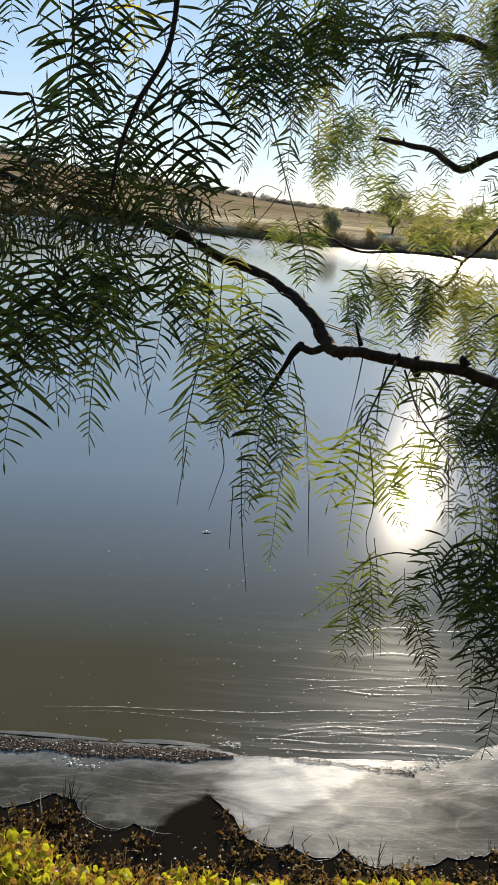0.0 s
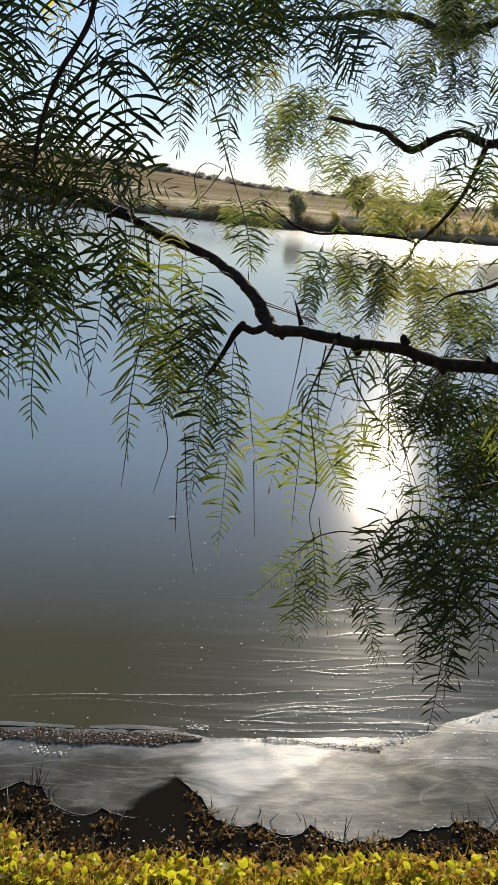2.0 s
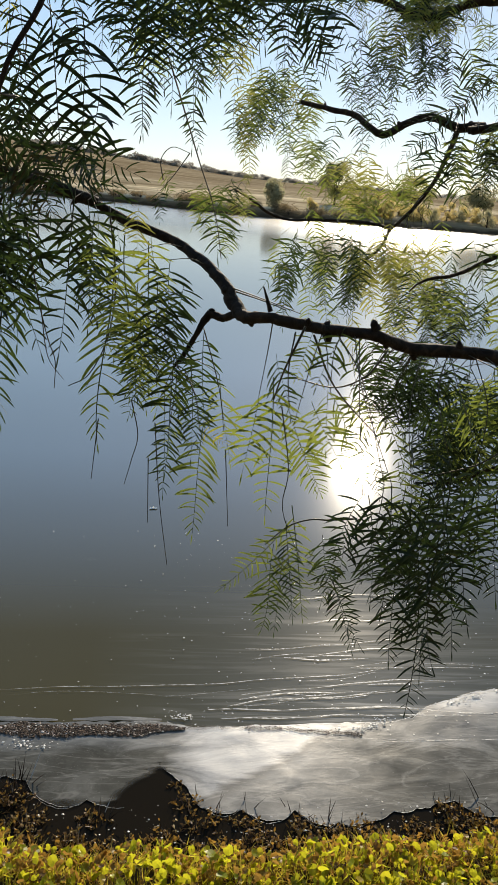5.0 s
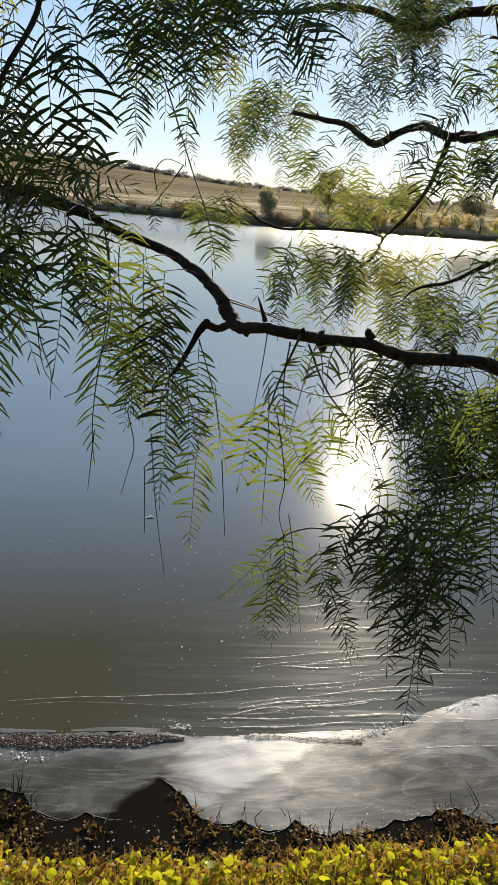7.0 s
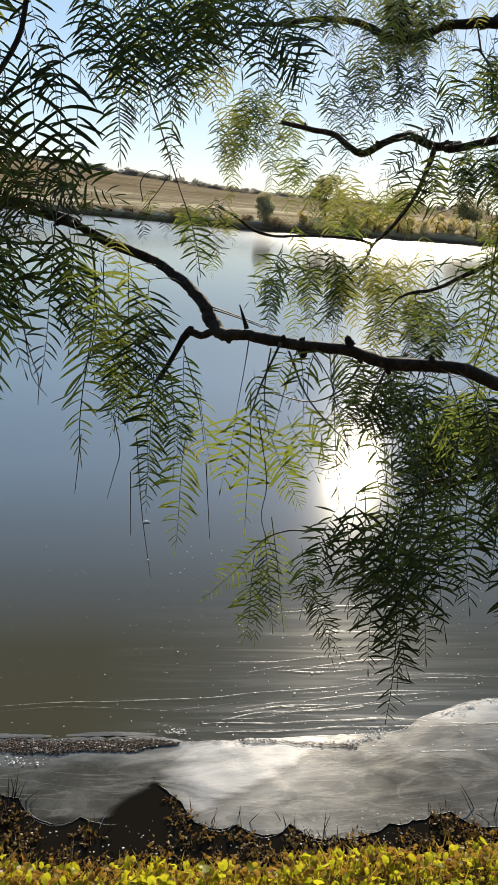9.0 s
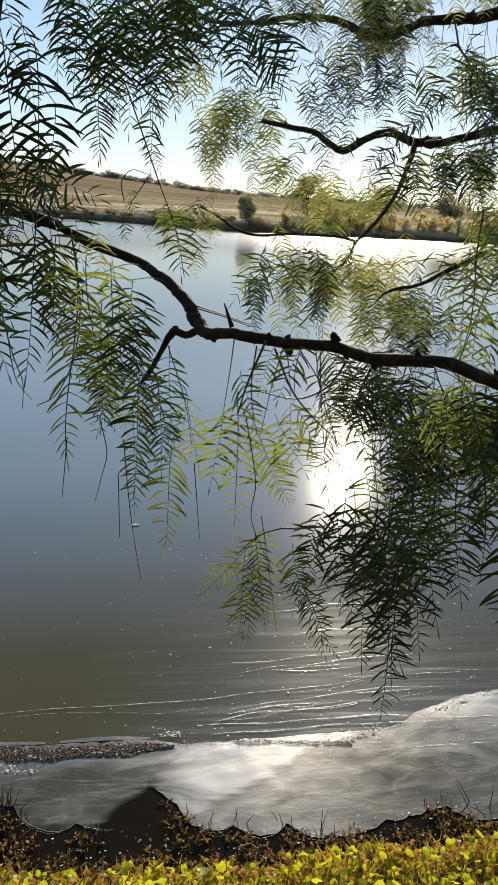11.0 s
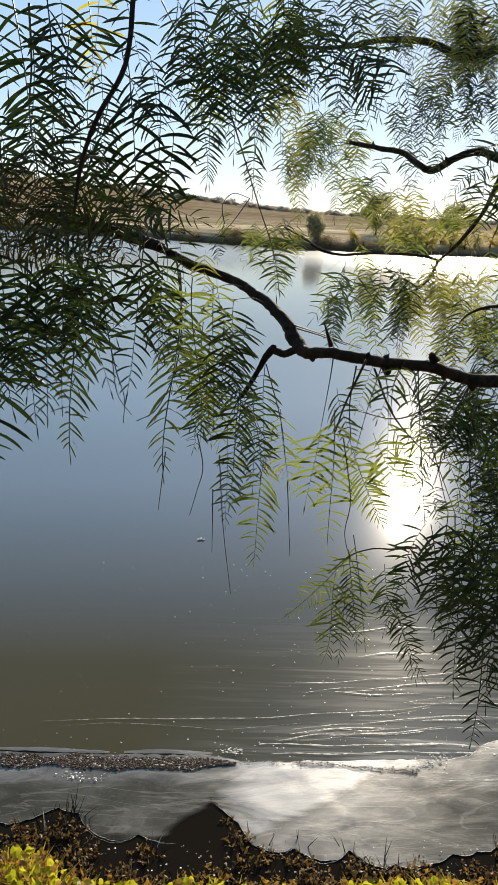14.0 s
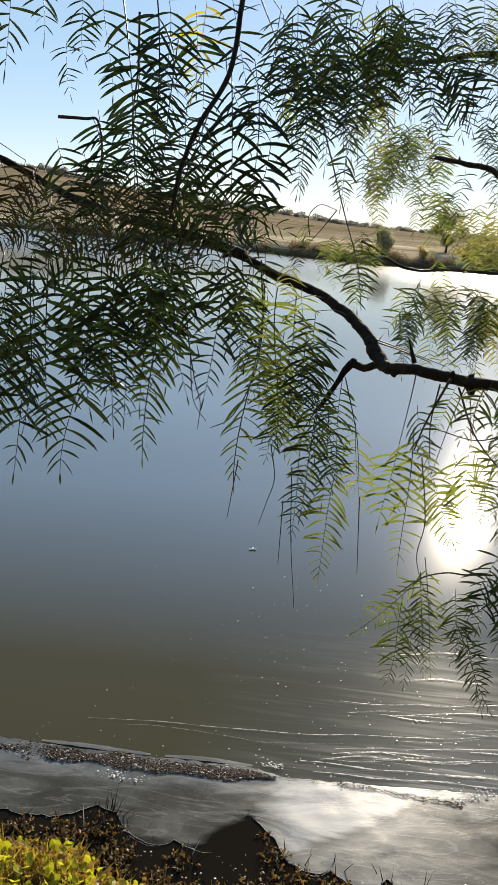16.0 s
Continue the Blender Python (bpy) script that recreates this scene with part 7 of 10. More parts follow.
hang("top", (0.373, 1.645, 2.321), (0.369, 1.645, 2.258), "green", "mid", 8, 2.09)
hang("top", (0.356, 1.632, 2.321), (0.368, 1.647, 2.269), "green", "mid", 7, -1.57)
hang("top", (0.378, 1.656, 2.294), (0.381, 1.664, 2.238), "dark", "mid", 3, -1.15)
hang("top", (0.394, 1.656, 2.317), (0.390, 1.644, 2.260), "dark", "mid", 0, 1.80)
hang("top", (0.466, 1.756, 2.390), (0.479, 1.741, 2.333), "green", "broad", 0, 2.08)
twig("top", [(0.447, 1.663, 2.360), (0.452, 1.698, 2.365), (0.468, 1.734, 2.356)], 0.0004)
hang("top", (0.468, 1.734, 2.356), (0.479, 1.729, 2.306), "olive", "broad", 3, 1.12)
hang("top", (0.491, 1.728, 2.357), (0.490, 1.722, 2.306), "green", "broad", 0, -1.85)
hang("top", (0.488, 1.789, 2.377), (0.502, 1.794, 2.321), "olive", "broad", 7, -0.89)
hang("top", (0.467, 1.791, 2.400), (0.485, 1.802, 2.347), "green", "broad", 7, 2.50)
twig("top", [(0.489, 1.658, 2.364), (0.500, 1.713, 2.371), (0.518, 1.757, 2.358)], 0.0004)
hang("top", (0.518, 1.757, 2.358), (0.530, 1.770, 2.308), "olive", "broad", 1, -2.34)
twig("top", [(0.420, 1.670, 2.354), (0.438, 1.707, 2.350), (0.453, 1.742, 2.330)], 0.0004)
hang("top", (0.453, 1.742, 2.330), (0.490, 1.752, 2.262), "olive", "mid", 3, -1.56)
hang("top", (0.324, 1.682, 2.300), (0.355, 1.668, 2.239), "green", "mid", 5, 1.11)
twig("top", [(0.340, 1.703, 2.355), (0.340, 1.726, 2.342), (0.346, 1.742, 2.318)], 0.0004)
hang("top", (0.346, 1.742, 2.318), (0.373, 1.726, 2.253), "dark", "mid", 4, 0.85)
hang("top", (0.393, 1.705, 2.304), (0.406, 1.711, 2.235), "dark", "mid", 6, -1.70)
twig("top", [(0.373, 1.685, 2.343), (0.379, 1.716, 2.337), (0.396, 1.755, 2.315)], 0.0004)
hang("top", (0.396, 1.755, 2.315), (0.387, 1.741, 2.253), "dark", "broad", 0, -2.13)
twig("top", [(0.402, 1.677, 2.346), (0.405, 1.674, 2.339), (0.406, 1.673, 2.328)], 0.0004)
hang("top", (0.406, 1.673, 2.328), (0.398, 1.667, 2.262), "dark", "mid", 8, 1.48)
hang("top", (0.347, 1.790, 2.369), (0.355, 1.800, 2.298), "olive", "mid", 3, 1.66)
hang("top", (0.392, 1.728, 2.366), (0.377, 1.716, 2.302), "olive", "mid", 6, -2.10)
twig("top", [(0.361, 1.690, 2.344), (0.352, 1.685, 2.335), (0.340, 1.681, 2.318)], 0.0004)
hang("top", (0.340, 1.681, 2.318), (0.316, 1.668, 2.253), "dark", "mid", 0, -0.96)
hang("top", (0.344, 1.741, 2.292), (0.358, 1.723, 2.235), "green", "broad", 5, 2.85)
hang("top", (0.300, 1.631, 2.333), (0.297, 1.640, 2.282), "dark", "mid", 7, 2.65)
hang("top", (0.376, 1.722, 2.347), (0.352, 1.727, 2.274), "olive", "slim", 6, -1.60)
hang("top", (0.410, 1.654, 2.293), (0.414, 1.645, 2.235), "dark", "mid", 6, -1.77)
hang("upper", (0.366, 1.596, 2.281), (0.346, 1.595, 2.230), "dark", "mid", 2, 1.40)
hang("upper", (0.337, 1.543, 2.287), (0.365, 1.525, 2.235), "green", "mid", 1, -1.47)
hang("upper", (0.368, 1.565, 2.285), (0.354, 1.575, 2.240), "green", "broad", 8, 1.85)
hang("upper", (0.452, 1.620, 2.275), (0.397, 1.625, 2.210), "dark", "slim", 8, 1.50)
hang("upper", (0.416, 1.568, 2.273), (0.393, 1.558, 2.217), "green", "mid", 5, 1.65)
hang("upper", (0.483, 1.592, 2.299), (0.487, 1.584, 2.229), "green", "broad", 4, 1.63)
twig("top", [(0.420, 1.670, 2.354), (0.425, 1.678, 2.340), (0.437, 1.680, 2.319)], 0.0004)
hang("top", (0.437, 1.680, 2.319), (0.470, 1.680, 2.244), "dark", "broad", 6, 1.35)
hang("upper", (0.532, 1.629, 2.274), (0.539, 1.640, 2.197), "dark", "broad", 1, 2.69)
hang("upper", (0.585, 1.677, 2.302), (0.620, 1.675, 2.234), "olive", "broad", 7, -2.13)
hang("upper", (0.485, 1.583, 2.289), (0.475, 1.573, 2.228), "green", "broad", 2, -1.98)
hang("upper", (0.500, 1.588, 2.274), (0.548, 1.602, 2.212), "olive", "broad", 5, 1.98)
twig("top", [(0.548, 1.638, 2.372), (0.554, 1.629, 2.367), (0.560, 1.618, 2.356)], 0.0004)
hang("top", (0.560, 1.618, 2.356), (0.578, 1.628, 2.293), "dark", "broad", 3, -2.03)
hang("upper", (0.524, 1.535, 2.295), (0.528, 1.518, 2.234), "olive", "broad", 5, -1.73)
hang("top", (0.545, 1.577, 2.328), (0.495, 1.563, 2.252), "green", "mid", 4, -0.98)
hang("upper", (0.450, 1.561, 2.312), (0.479, 1.572, 2.263), "olive", "broad", 5, -0.58)
hang("upper", (0.451, 1.525, 2.300), (0.406, 1.507, 2.245), "dark", "broad", 9, 1.98)
twig("top", [(0.548, 1.638, 2.372), (0.556, 1.631, 2.353), (0.555, 1.614, 2.322)], 0.0004)
hang("top", (0.555, 1.614, 2.322), (0.578, 1.623, 2.261), "green", "broad", 9, 1.85)
twig("top", [(0.504, 1.653, 2.366), (0.514, 1.677, 2.341), (0.528, 1.688, 2.301)], 0.0004)
hang("top", (0.528, 1.688, 2.301), (0.536, 1.684, 2.214), "green", "broad", 1, -1.50)
hang("top", (0.469, 1.620, 2.326), (0.487, 1.627, 2.267), "green", "broad", 6, 1.45)
hang("upper", (0.449, 1.571, 2.308), (0.496, 1.558, 2.258), "olive", "broad", 6, 1.84)
hang("upper", (0.452, 1.511, 2.290), (0.402, 1.512, 2.236), "olive", "broad", 1, 1.66)
hang("upper", (0.444, 1.566, 2.286), (0.468, 1.546, 2.227), "olive", "broad", 7, 1.76)
hang("top", (0.490, 1.681, 2.358), (0.524, 1.681, 2.298), "dark", "broad", 3, 1.62)
twig("top", [(0.489, 1.658, 2.364), (0.499, 1.684, 2.347), (0.508, 1.698, 2.317)], 0.0004)
hang("top", (0.508, 1.698, 2.317), (0.553, 1.717, 2.247), "green", "broad", 2, 0.98)
twig("top", [(0.586, 1.639, 2.377), (0.591, 1.676, 2.352), (0.590, 1.695, 2.310)], 0.0004)
hang("top", (0.590, 1.695, 2.310), (0.603, 1.695, 2.240), "olive", "broad", 8, 1.62)
hang("upper", (0.566, 1.595, 2.308), (0.553, 1.580, 2.251), "dark", "broad", 3, 1.31)
hang("upper", (0.456, 1.548, 2.275), (0.426, 1.536, 2.208), "green", "broad", 0, -0.93)
hang("upper", (0.554, 1.669, 2.296), (0.623, 1.667, 2.222), "green", "broad", 3, 1.32)
hang("upper", (0.476, 1.550, 2.278), (0.507, 1.540, 2.208), "green", "broad", 4, -1.13)
hang("upper", (0.472, 1.584, 2.310), (0.527, 1.572, 2.241), "dark", "mid", 9, 1.80)
twig("top", [(0.548, 1.638, 2.372), (0.536, 1.595, 2.359), (0.544, 1.535, 2.324)], 0.0004)
hang("top", (0.544, 1.535, 2.324), (0.545, 1.540, 2.256), "olive", "broad", 0, 1.88)
hang("upper", (0.585, 1.619, 2.296), (0.593, 1.628, 2.240), "dark", "broad", 3, -1.37)
twig("top", [(0.504, 1.653, 2.366), (0.503, 1.649, 2.350), (0.508, 1.640, 2.326)], 0.0004)
hang("top", (0.508, 1.640, 2.326), (0.521, 1.648, 2.263), "olive", "broad", 0, -1.97)
twig("top", [(0.518, 1.648, 2.368), (0.520, 1.658, 2.350), (0.530, 1.672, 2.322)], 0.0004)
hang("top", (0.530, 1.672, 2.322), (0.501, 1.677, 2.258), "green", "broad", 7, 1.40)
twig("top", [(0.452, 1.662, 2.360), (0.454, 1.665, 2.337), (0.458, 1.662, 2.301)], 0.0004)
hang("top", (0.458, 1.662, 2.301), (0.479, 1.664, 2.240), "green", "broad", 4, -1.24)
hang("upper", (0.488, 1.584, 2.295), (0.519, 1.590, 2.223), "green", "broad", 0, -1.85)
hang("upper", (0.498, 1.534, 2.318), (0.516, 1.545, 2.269), "olive", "broad", 4, 1.58)
twig("top", [(0.586, 1.639, 2.377), (0.585, 1.637, 2.359), (0.576, 1.643, 2.333)], 0.0004)
hang("top", (0.576, 1.643, 2.333), (0.568, 1.626, 2.264), "olive", "broad", 0, -1.78)
twig("top", [(0.586, 1.639, 2.377), (0.579, 1.661, 2.351), (0.583, 1.681, 2.310)], 0.0004)
hang("top", (0.583, 1.681, 2.310), (0.601, 1.680, 2.251), "dark", "broad", 2, -1.95)
hang("top", (0.232, 1.580, 2.350), (0.230, 1.563, 2.308), "olive", "broad", 4, 1.71)
hang("upper", (0.240, 1.500, 2.352), (0.251, 1.508, 2.319), "olive", "broad", 6, 1.74)
hang("upper", (0.241, 1.509, 2.322), (0.246, 1.519, 2.290), "dark", "broad", 7, -1.20)
hang("upper", (0.230, 1.520, 2.325), (0.228, 1.534, 2.289), "dark", "broad", 3, -0.70)
hang("upper", (0.254, 1.519, 2.328), (0.262, 1.505, 2.280), "green", "mid", 2, -2.11)
hang("upper", (0.230, 1.514, 2.342), (0.238, 1.519, 2.308), "dark", "broad", 3, 1.48)
hang("upper", (0.211, 1.518, 2.319), (0.216, 1.538, 2.281), "green", "broad", 4, 0.92)
hang("upper", (0.263, 1.551, 2.336), (0.261, 1.535, 2.294), "dark", "broad", 6, -1.23)
hang("top", (0.252, 1.586, 2.351), (0.252, 1.591, 2.302), "olive", "mid", 0, 1.48)
hang("upper", (0.259, 1.520, 2.346), (0.255, 1.527, 2.310), "olive", "broad", 8, 1.11)
hang("top", (0.192, 1.588, 2.365), (0.198, 1.585, 2.321), "dark", "broad", 8, 0.86)
hang("top", (0.218, 1.551, 2.355), (0.214, 1.568, 2.318), "green", "broad", 1, 1.93)
hang("top", (0.247, 1.567, 2.354), (0.258, 1.561, 2.309), "dark", "broad", 0, -1.43)
hang("upper", (0.244, 1.543, 2.349), (0.247, 1.529, 2.310), "green", "broad", 9, 1.66)
hang("upper", (0.455, 1.518, 2.288), (0.422, 1.526, 2.244), "dark", "broad", 5, -1.58)
hang("upper", (0.421, 1.447, 2.259), (0.402, 1.443, 2.212), "green", "broad", 2, -1.19)
hang("upper", (0.431, 1.434, 2.243), (0.425, 1.449, 2.183), "dark", "broad", 4, -1.13)
hang("upper", (0.441, 1.519, 2.298), (0.431, 1.526, 2.266), "dark", "broad", 9, 1.51)
hang("upper", (0.453, 1.453, 2.232), (0.457, 1.472, 2.165), "green", "broad", 2, 1.45)
hang("upper", (0.464, 1.463, 2.290), (0.443, 1.456, 2.227), "green", "broad", 2, 1.47)
hang("upper", (0.466, 1.485, 2.263), (0.448, 1.495, 2.215), "dark", "broad", 3, 1.64)
twig("upper", [(0.421, 1.550, 2.308), (0.431, 1.550, 2.307), (0.455, 1.550, 2.283), (0.485, 1.550, 2.263), (0.523, 1.550, 2.255)], 0.0012)
twig("upper", [(0.431, 1.550, 2.307), (0.423, 1.550, 2.329), (0.416, 1.550, 2.339)], 0.0010)
hang("upper", (0.430, 1.600, 2.250), (0.347, 1.606, 2.211), "dark", "broad", 9, 0.50)
hang("upper", (0.421, 1.600, 2.243), (0.355, 1.591, 2.225), "green", "broad", 0, 0.50)
twig("upper", [(0.411, 1.645, 2.224), (0.404, 1.613, 2.231), (0.393, 1.580, 2.224)], 0.0004)
hang("upper", (0.393, 1.580, 2.224), (0.358, 1.581, 2.179), "dark", "broad", 3, -1.85)
twig("upper", [(0.411, 1.580, 2.214), (0.411, 1.580, 2.246), (0.440, 1.580, 2.269)], 0.0006)
twig("upper", [(0.377, 1.650, 2.223), (0.384, 1.614, 2.225), (0.380, 1.568, 2.210)], 0.0004)
hang("upper", (0.380, 1.568, 2.210), (0.348, 1.557, 2.150), "green", "broad", 3, -2.18)
hang("upper", (0.398, 1.628, 2.200), (0.405, 1.640, 2.121), "dark", "broad", 2, -1.52)
twig("upper", [(0.434, 1.637, 2.220), (0.431, 1.630, 2.219), (0.428, 1.618, 2.215)], 0.0004)
hang("upper", (0.428, 1.618, 2.215), (0.438, 1.619, 2.130), "olive", "broad", 7, -2.20)
twig("upper", [(0.450, 1.631, 2.222), (0.434, 1.599, 2.223), (0.424, 1.567, 2.211)], 0.0004)
hang("upper", (0.424, 1.567, 2.211), (0.456, 1.575, 2.161), "green", "broad", 6, 1.77)
twig("upper", [(0.480, 1.617, 2.227), (0.471, 1.588, 2.228), (0.452, 1.555, 2.215)], 0.0004)
hang("upper", (0.452, 1.555, 2.215), (0.489, 1.559, 2.134), "dark", "broad", 4, 1.24)
twig("upper", [(0.491, 1.613, 2.229), (0.483, 1.575, 2.228), (0.459, 1.537, 2.211)], 0.0004)
hang("upper", (0.459, 1.537, 2.211), (0.492, 1.526, 2.150), "olive", "broad", 2, 2.05)
twig("fork", [(0.427, 1.640, 2.218), (0.412, 1.604, 2.221), (0.392, 1.551, 2.204)], 0.0004)
hang("fork", (0.392, 1.551, 2.204), (0.410, 1.570, 2.151), "dark", "broad", 3, -2.12)
twig("upper", [(0.398, 1.649, 2.228), (0.395, 1.647, 2.222), (0.395, 1.647, 2.214)], 0.0004)
hang("upper", (0.395, 1.647, 2.214), (0.366, 1.660, 2.177), "dark", "broad", 4, 1.62)
twig("upper", [(0.497, 1.610, 2.230), (0.482, 1.563, 2.228), (0.466, 1.524, 2.208)], 0.0004)
hang("upper", (0.466, 1.524, 2.208), (0.472, 1.543, 2.167), "dark", "broad", 9, -1.69)
hang("upper", (0.446, 1.572, 2.209), (0.451, 1.578, 2.154), "olive", "broad", 3, -1.78)
twig("fork", [(0.428, 1.645, 2.216), (0.420, 1.641, 2.207), (0.417, 1.638, 2.192)], 0.0004)
hang("fork", (0.417, 1.638, 2.192), (0.461, 1.646, 2.120), "green", "broad", 6, -1.81)
twig("upper", [(0.585, 1.621, 2.254), (0.559, 1.647, 2.244), (0.540, 1.681, 2.218)], 0.0004)
hang("upper", (0.540, 1.681, 2.218), (0.556, 1.685, 2.149), "green", "mid", 5, -1.64)
twig("upper", [(0.470, 1.623, 2.225), (0.462, 1.609, 2.229), (0.452, 1.589, 2.226)], 0.0004)
hang("upper", (0.452, 1.589, 2.226), (0.451, 1.572, 2.173), "green", "broad", 2, -2.79)
twig("upper", [(0.585, 1.621, 2.254), (0.599, 1.640, 2.255), (0.610, 1.662, 2.247)], 0.0004)
hang("upper", (0.610, 1.662, 2.247), (0.624, 1.653, 2.188), "green", "broad", 3, 1.72)
hang("upper", (0.433, 1.559, 2.208), (0.446, 1.573, 2.141), "green", "mid", 2, -1.14)
twig("fork", [(0.427, 1.640, 2.218), (0.421, 1.630, 2.218), (0.420, 1.618, 2.213)], 0.0004)
hang("fork", (0.420, 1.618, 2.213), (0.439, 1.630, 2.154), "olive", "mid", 8, -2.09)
twig("upper", [(0.486, 1.615, 2.228), (0.458, 1.560, 2.225), (0.448, 1.524, 2.202)], 0.0004)
hang("upper", (0.448, 1.524, 2.202), (0.456, 1.508, 2.145), "green", "mid", 6, 1.43)
hang("upper", (0.459, 1.643, 2.210), (0.464, 1.638, 2.143), "dark", "mid", 5, -2.29)
hang("upper", (0.465, 1.529, 2.236), (0.486, 1.537, 2.165), "olive", "slim", 0, -1.35)
hang("upper", (0.438, 1.546, 2.195), (0.447, 1.556, 2.141), "green", "broad", 2, -2.13)
twig("upper", [(0.585, 1.621, 2.254), (0.568, 1.625, 2.249), (0.551, 1.625, 2.237)], 0.0004)
hang("upper", (0.551, 1.625, 2.237), (0.574, 1.621, 2.175), "dark", "mid", 9, 1.45)
twig("upper", [(0.585, 1.621, 2.254), (0.580, 1.638, 2.241), (0.571, 1.651, 2.218)], 0.0004)
hang("upper", (0.571, 1.651, 2.218), (0.582, 1.668, 2.143), "olive", "mid", 7, 1.43)
hang("upper", (0.446, 1.575, 2.219), (0.450, 1.593, 2.151), "olive", "mid", 9, -0.75)
twig("upper", [(0.464, 1.625, 2.224), (0.473, 1.646, 2.229), (0.481, 1.666, 2.226)], 0.0004)
hang("upper", (0.481, 1.666, 2.226), (0.481, 1.678, 2.160), "olive", "mid", 9, 1.38)
hang("upper", (0.527, 1.667, 2.201), (0.545, 1.647, 2.135), "olive", "mid", 7, -1.66)
twig("upper", [(0.585, 1.621, 2.254), (0.566, 1.664, 2.250), (0.541, 1.693, 2.228)], 0.0004)
hang("upper", (0.541, 1.693, 2.228), (0.557, 1.710, 2.156), "olive", "mid", 8, 1.59)
twig("upper", [(0.491, 1.613, 2.229), (0.485, 1.593, 2.217), (0.478, 1.563, 2.193)], 0.0004)
hang("upper", (0.478, 1.563, 2.193), (0.493, 1.568, 2.138), "olive", "mid", 5, 1.15)
twig("upper", [(0.585, 1.621, 2.254), (0.574, 1.596, 2.248), (0.551, 1.576, 2.230)], 0.0004)
hang("upper", (0.551, 1.576, 2.230), (0.564, 1.573, 2.172), "dark", "mid", 3, 1.61)
hang("upper", (0.411, 1.511, 2.192), (0.436, 1.507, 2.140), "dark", "mid", 1, 1.47)
twig("upper", [(0.497, 1.610, 2.230), (0.503, 1.590, 2.228), (0.513, 1.563, 2.216)], 0.0004)
hang("upper", (0.513, 1.563, 2.216), (0.509, 1.547, 2.156), "green", "mid", 0, 2.02)
twig("upper", [(0.497, 1.610, 2.230), (0.489, 1.573, 2.237), (0.474, 1.547, 2.231)], 0.0004)
hang("upper", (0.474, 1.547, 2.231), (0.485, 1.539, 2.158), "olive", "slim", 9, -1.24)
hang("upper", (0.447, 1.600, 2.196), (0.454, 1.580, 2.120), "dark", "slim", 4, 1.58)
hang("upper", (0.502, 1.581, 2.210), (0.496, 1.572, 2.143), "dark", "mid", 5, 1.77)
hang("upper", (0.439, 1.546, 2.219), (0.445, 1.527, 2.164), "dark", "mid", 9, 1.08)
twig("upper", [(0.585, 1.621, 2.254), (0.585, 1.644, 2.241), (0.591, 1.667, 2.216)], 0.0004)
hang("upper", (0.591, 1.667, 2.216), (0.600, 1.660, 2.147), "dark", "mid", 8, 1.50)
twig("upper", [(0.491, 1.613, 2.229), (0.510, 1.641, 2.233), (0.517, 1.672, 2.224)], 0.0004)
hang("upper", (0.517, 1.672, 2.224), (0.518, 1.652, 2.147), "olive", "mid", 1, -1.20)
hang("upper", (0.601, 1.625, 2.244), (0.630, 1.636, 2.172), "green", "mid", 6, -1.11)
twig("upper", [(0.497, 1.610, 2.230), (0.510, 1.636, 2.226), (0.520, 1.655, 2.212)], 0.0004)
hang("upper", (0.520, 1.655, 2.212), (0.546, 1.651, 2.129), "green", "slim", 9, 2.70)
hang("upper", (0.483, 1.607, 2.215), (0.490, 1.616, 2.161), "green", "broad", 3, -1.97)
twig("upper", [(0.497, 1.610, 2.230), (0.514, 1.626, 2.233), (0.541, 1.644, 2.225)], 0.0004)
hang("upper", (0.541, 1.644, 2.225), (0.558, 1.634, 2.160), "olive", "mid", 1, 0.93)
twig("upper", [(0.491, 1.613, 2.229), (0.487, 1.597, 2.229), (0.475, 1.573, 2.220)], 0.0004)
hang("upper", (0.475, 1.573, 2.220), (0.481, 1.575, 2.166), "dark", "broad", 7, 2.67)
hang("upper", (0.486, 1.520, 2.214), (0.511, 1.530, 2.152), "green", "mid", 1, 2.18)
hang("upper", (0.470, 1.520, 2.202), (0.481, 1.536, 2.142), "dark", "mid", 8, 1.38)
hang("upper", (0.418, 1.514, 2.206), (0.437, 1.527, 2.152), "olive", "mid", 9, 1.00)
twig("upper", [(0.497, 1.610, 2.230), (0.486, 1.590, 2.230), (0.482, 1.574, 2.221)], 0.0004)
hang("upper", (0.482, 1.574, 2.221), (0.494, 1.591, 2.165), "green", "mid", 8, 1.56)
twig("upper", [(0.585, 1.621, 2.254), (0.568, 1.614, 2.253), (0.557, 1.605, 2.246)], 0.0004)
hang("upper", (0.557, 1.605, 2.246), (0.580, 1.605, 2.180), "dark", "mid", 9, -1.65)
hang("upper", (0.508, 1.692, 2.239), (0.525, 1.690, 2.176), "olive", "mid", 6, 0.56)
hang("upper", (0.523, 1.540, 2.237), (0.536, 1.523, 2.169), "green", "slim", 4, 2.02)
twig("upper", [(0.497, 1.610, 2.230), (0.501, 1.554, 2.223), (0.500, 1.504, 2.194)], 0.0004)
hang("upper", (0.500, 1.504, 2.194), (0.522, 1.521, 2.145), "green", "broad", 1, -2.38)
twig("upper", [(0.585, 1.621, 2.254), (0.583, 1.608, 2.234), (0.570, 1.602, 2.204)], 0.0004)
hang("upper", (0.570, 1.602, 2.204), (0.598, 1.615, 2.146), "dark", "mid", 9, 2.63)
hang("upper", (0.532, 1.696, 2.229), (0.536, 1.679, 2.156), "green", "mid", 8, 2.47)
twig("upper", [(0.497, 1.610, 2.230), (0.523, 1.583, 2.232), (0.544, 1.566, 2.220)], 0.0004)
hang("upper", (0.544, 1.566, 2.220), (0.552, 1.555, 2.153), "dark", "mid", 4, -1.22)
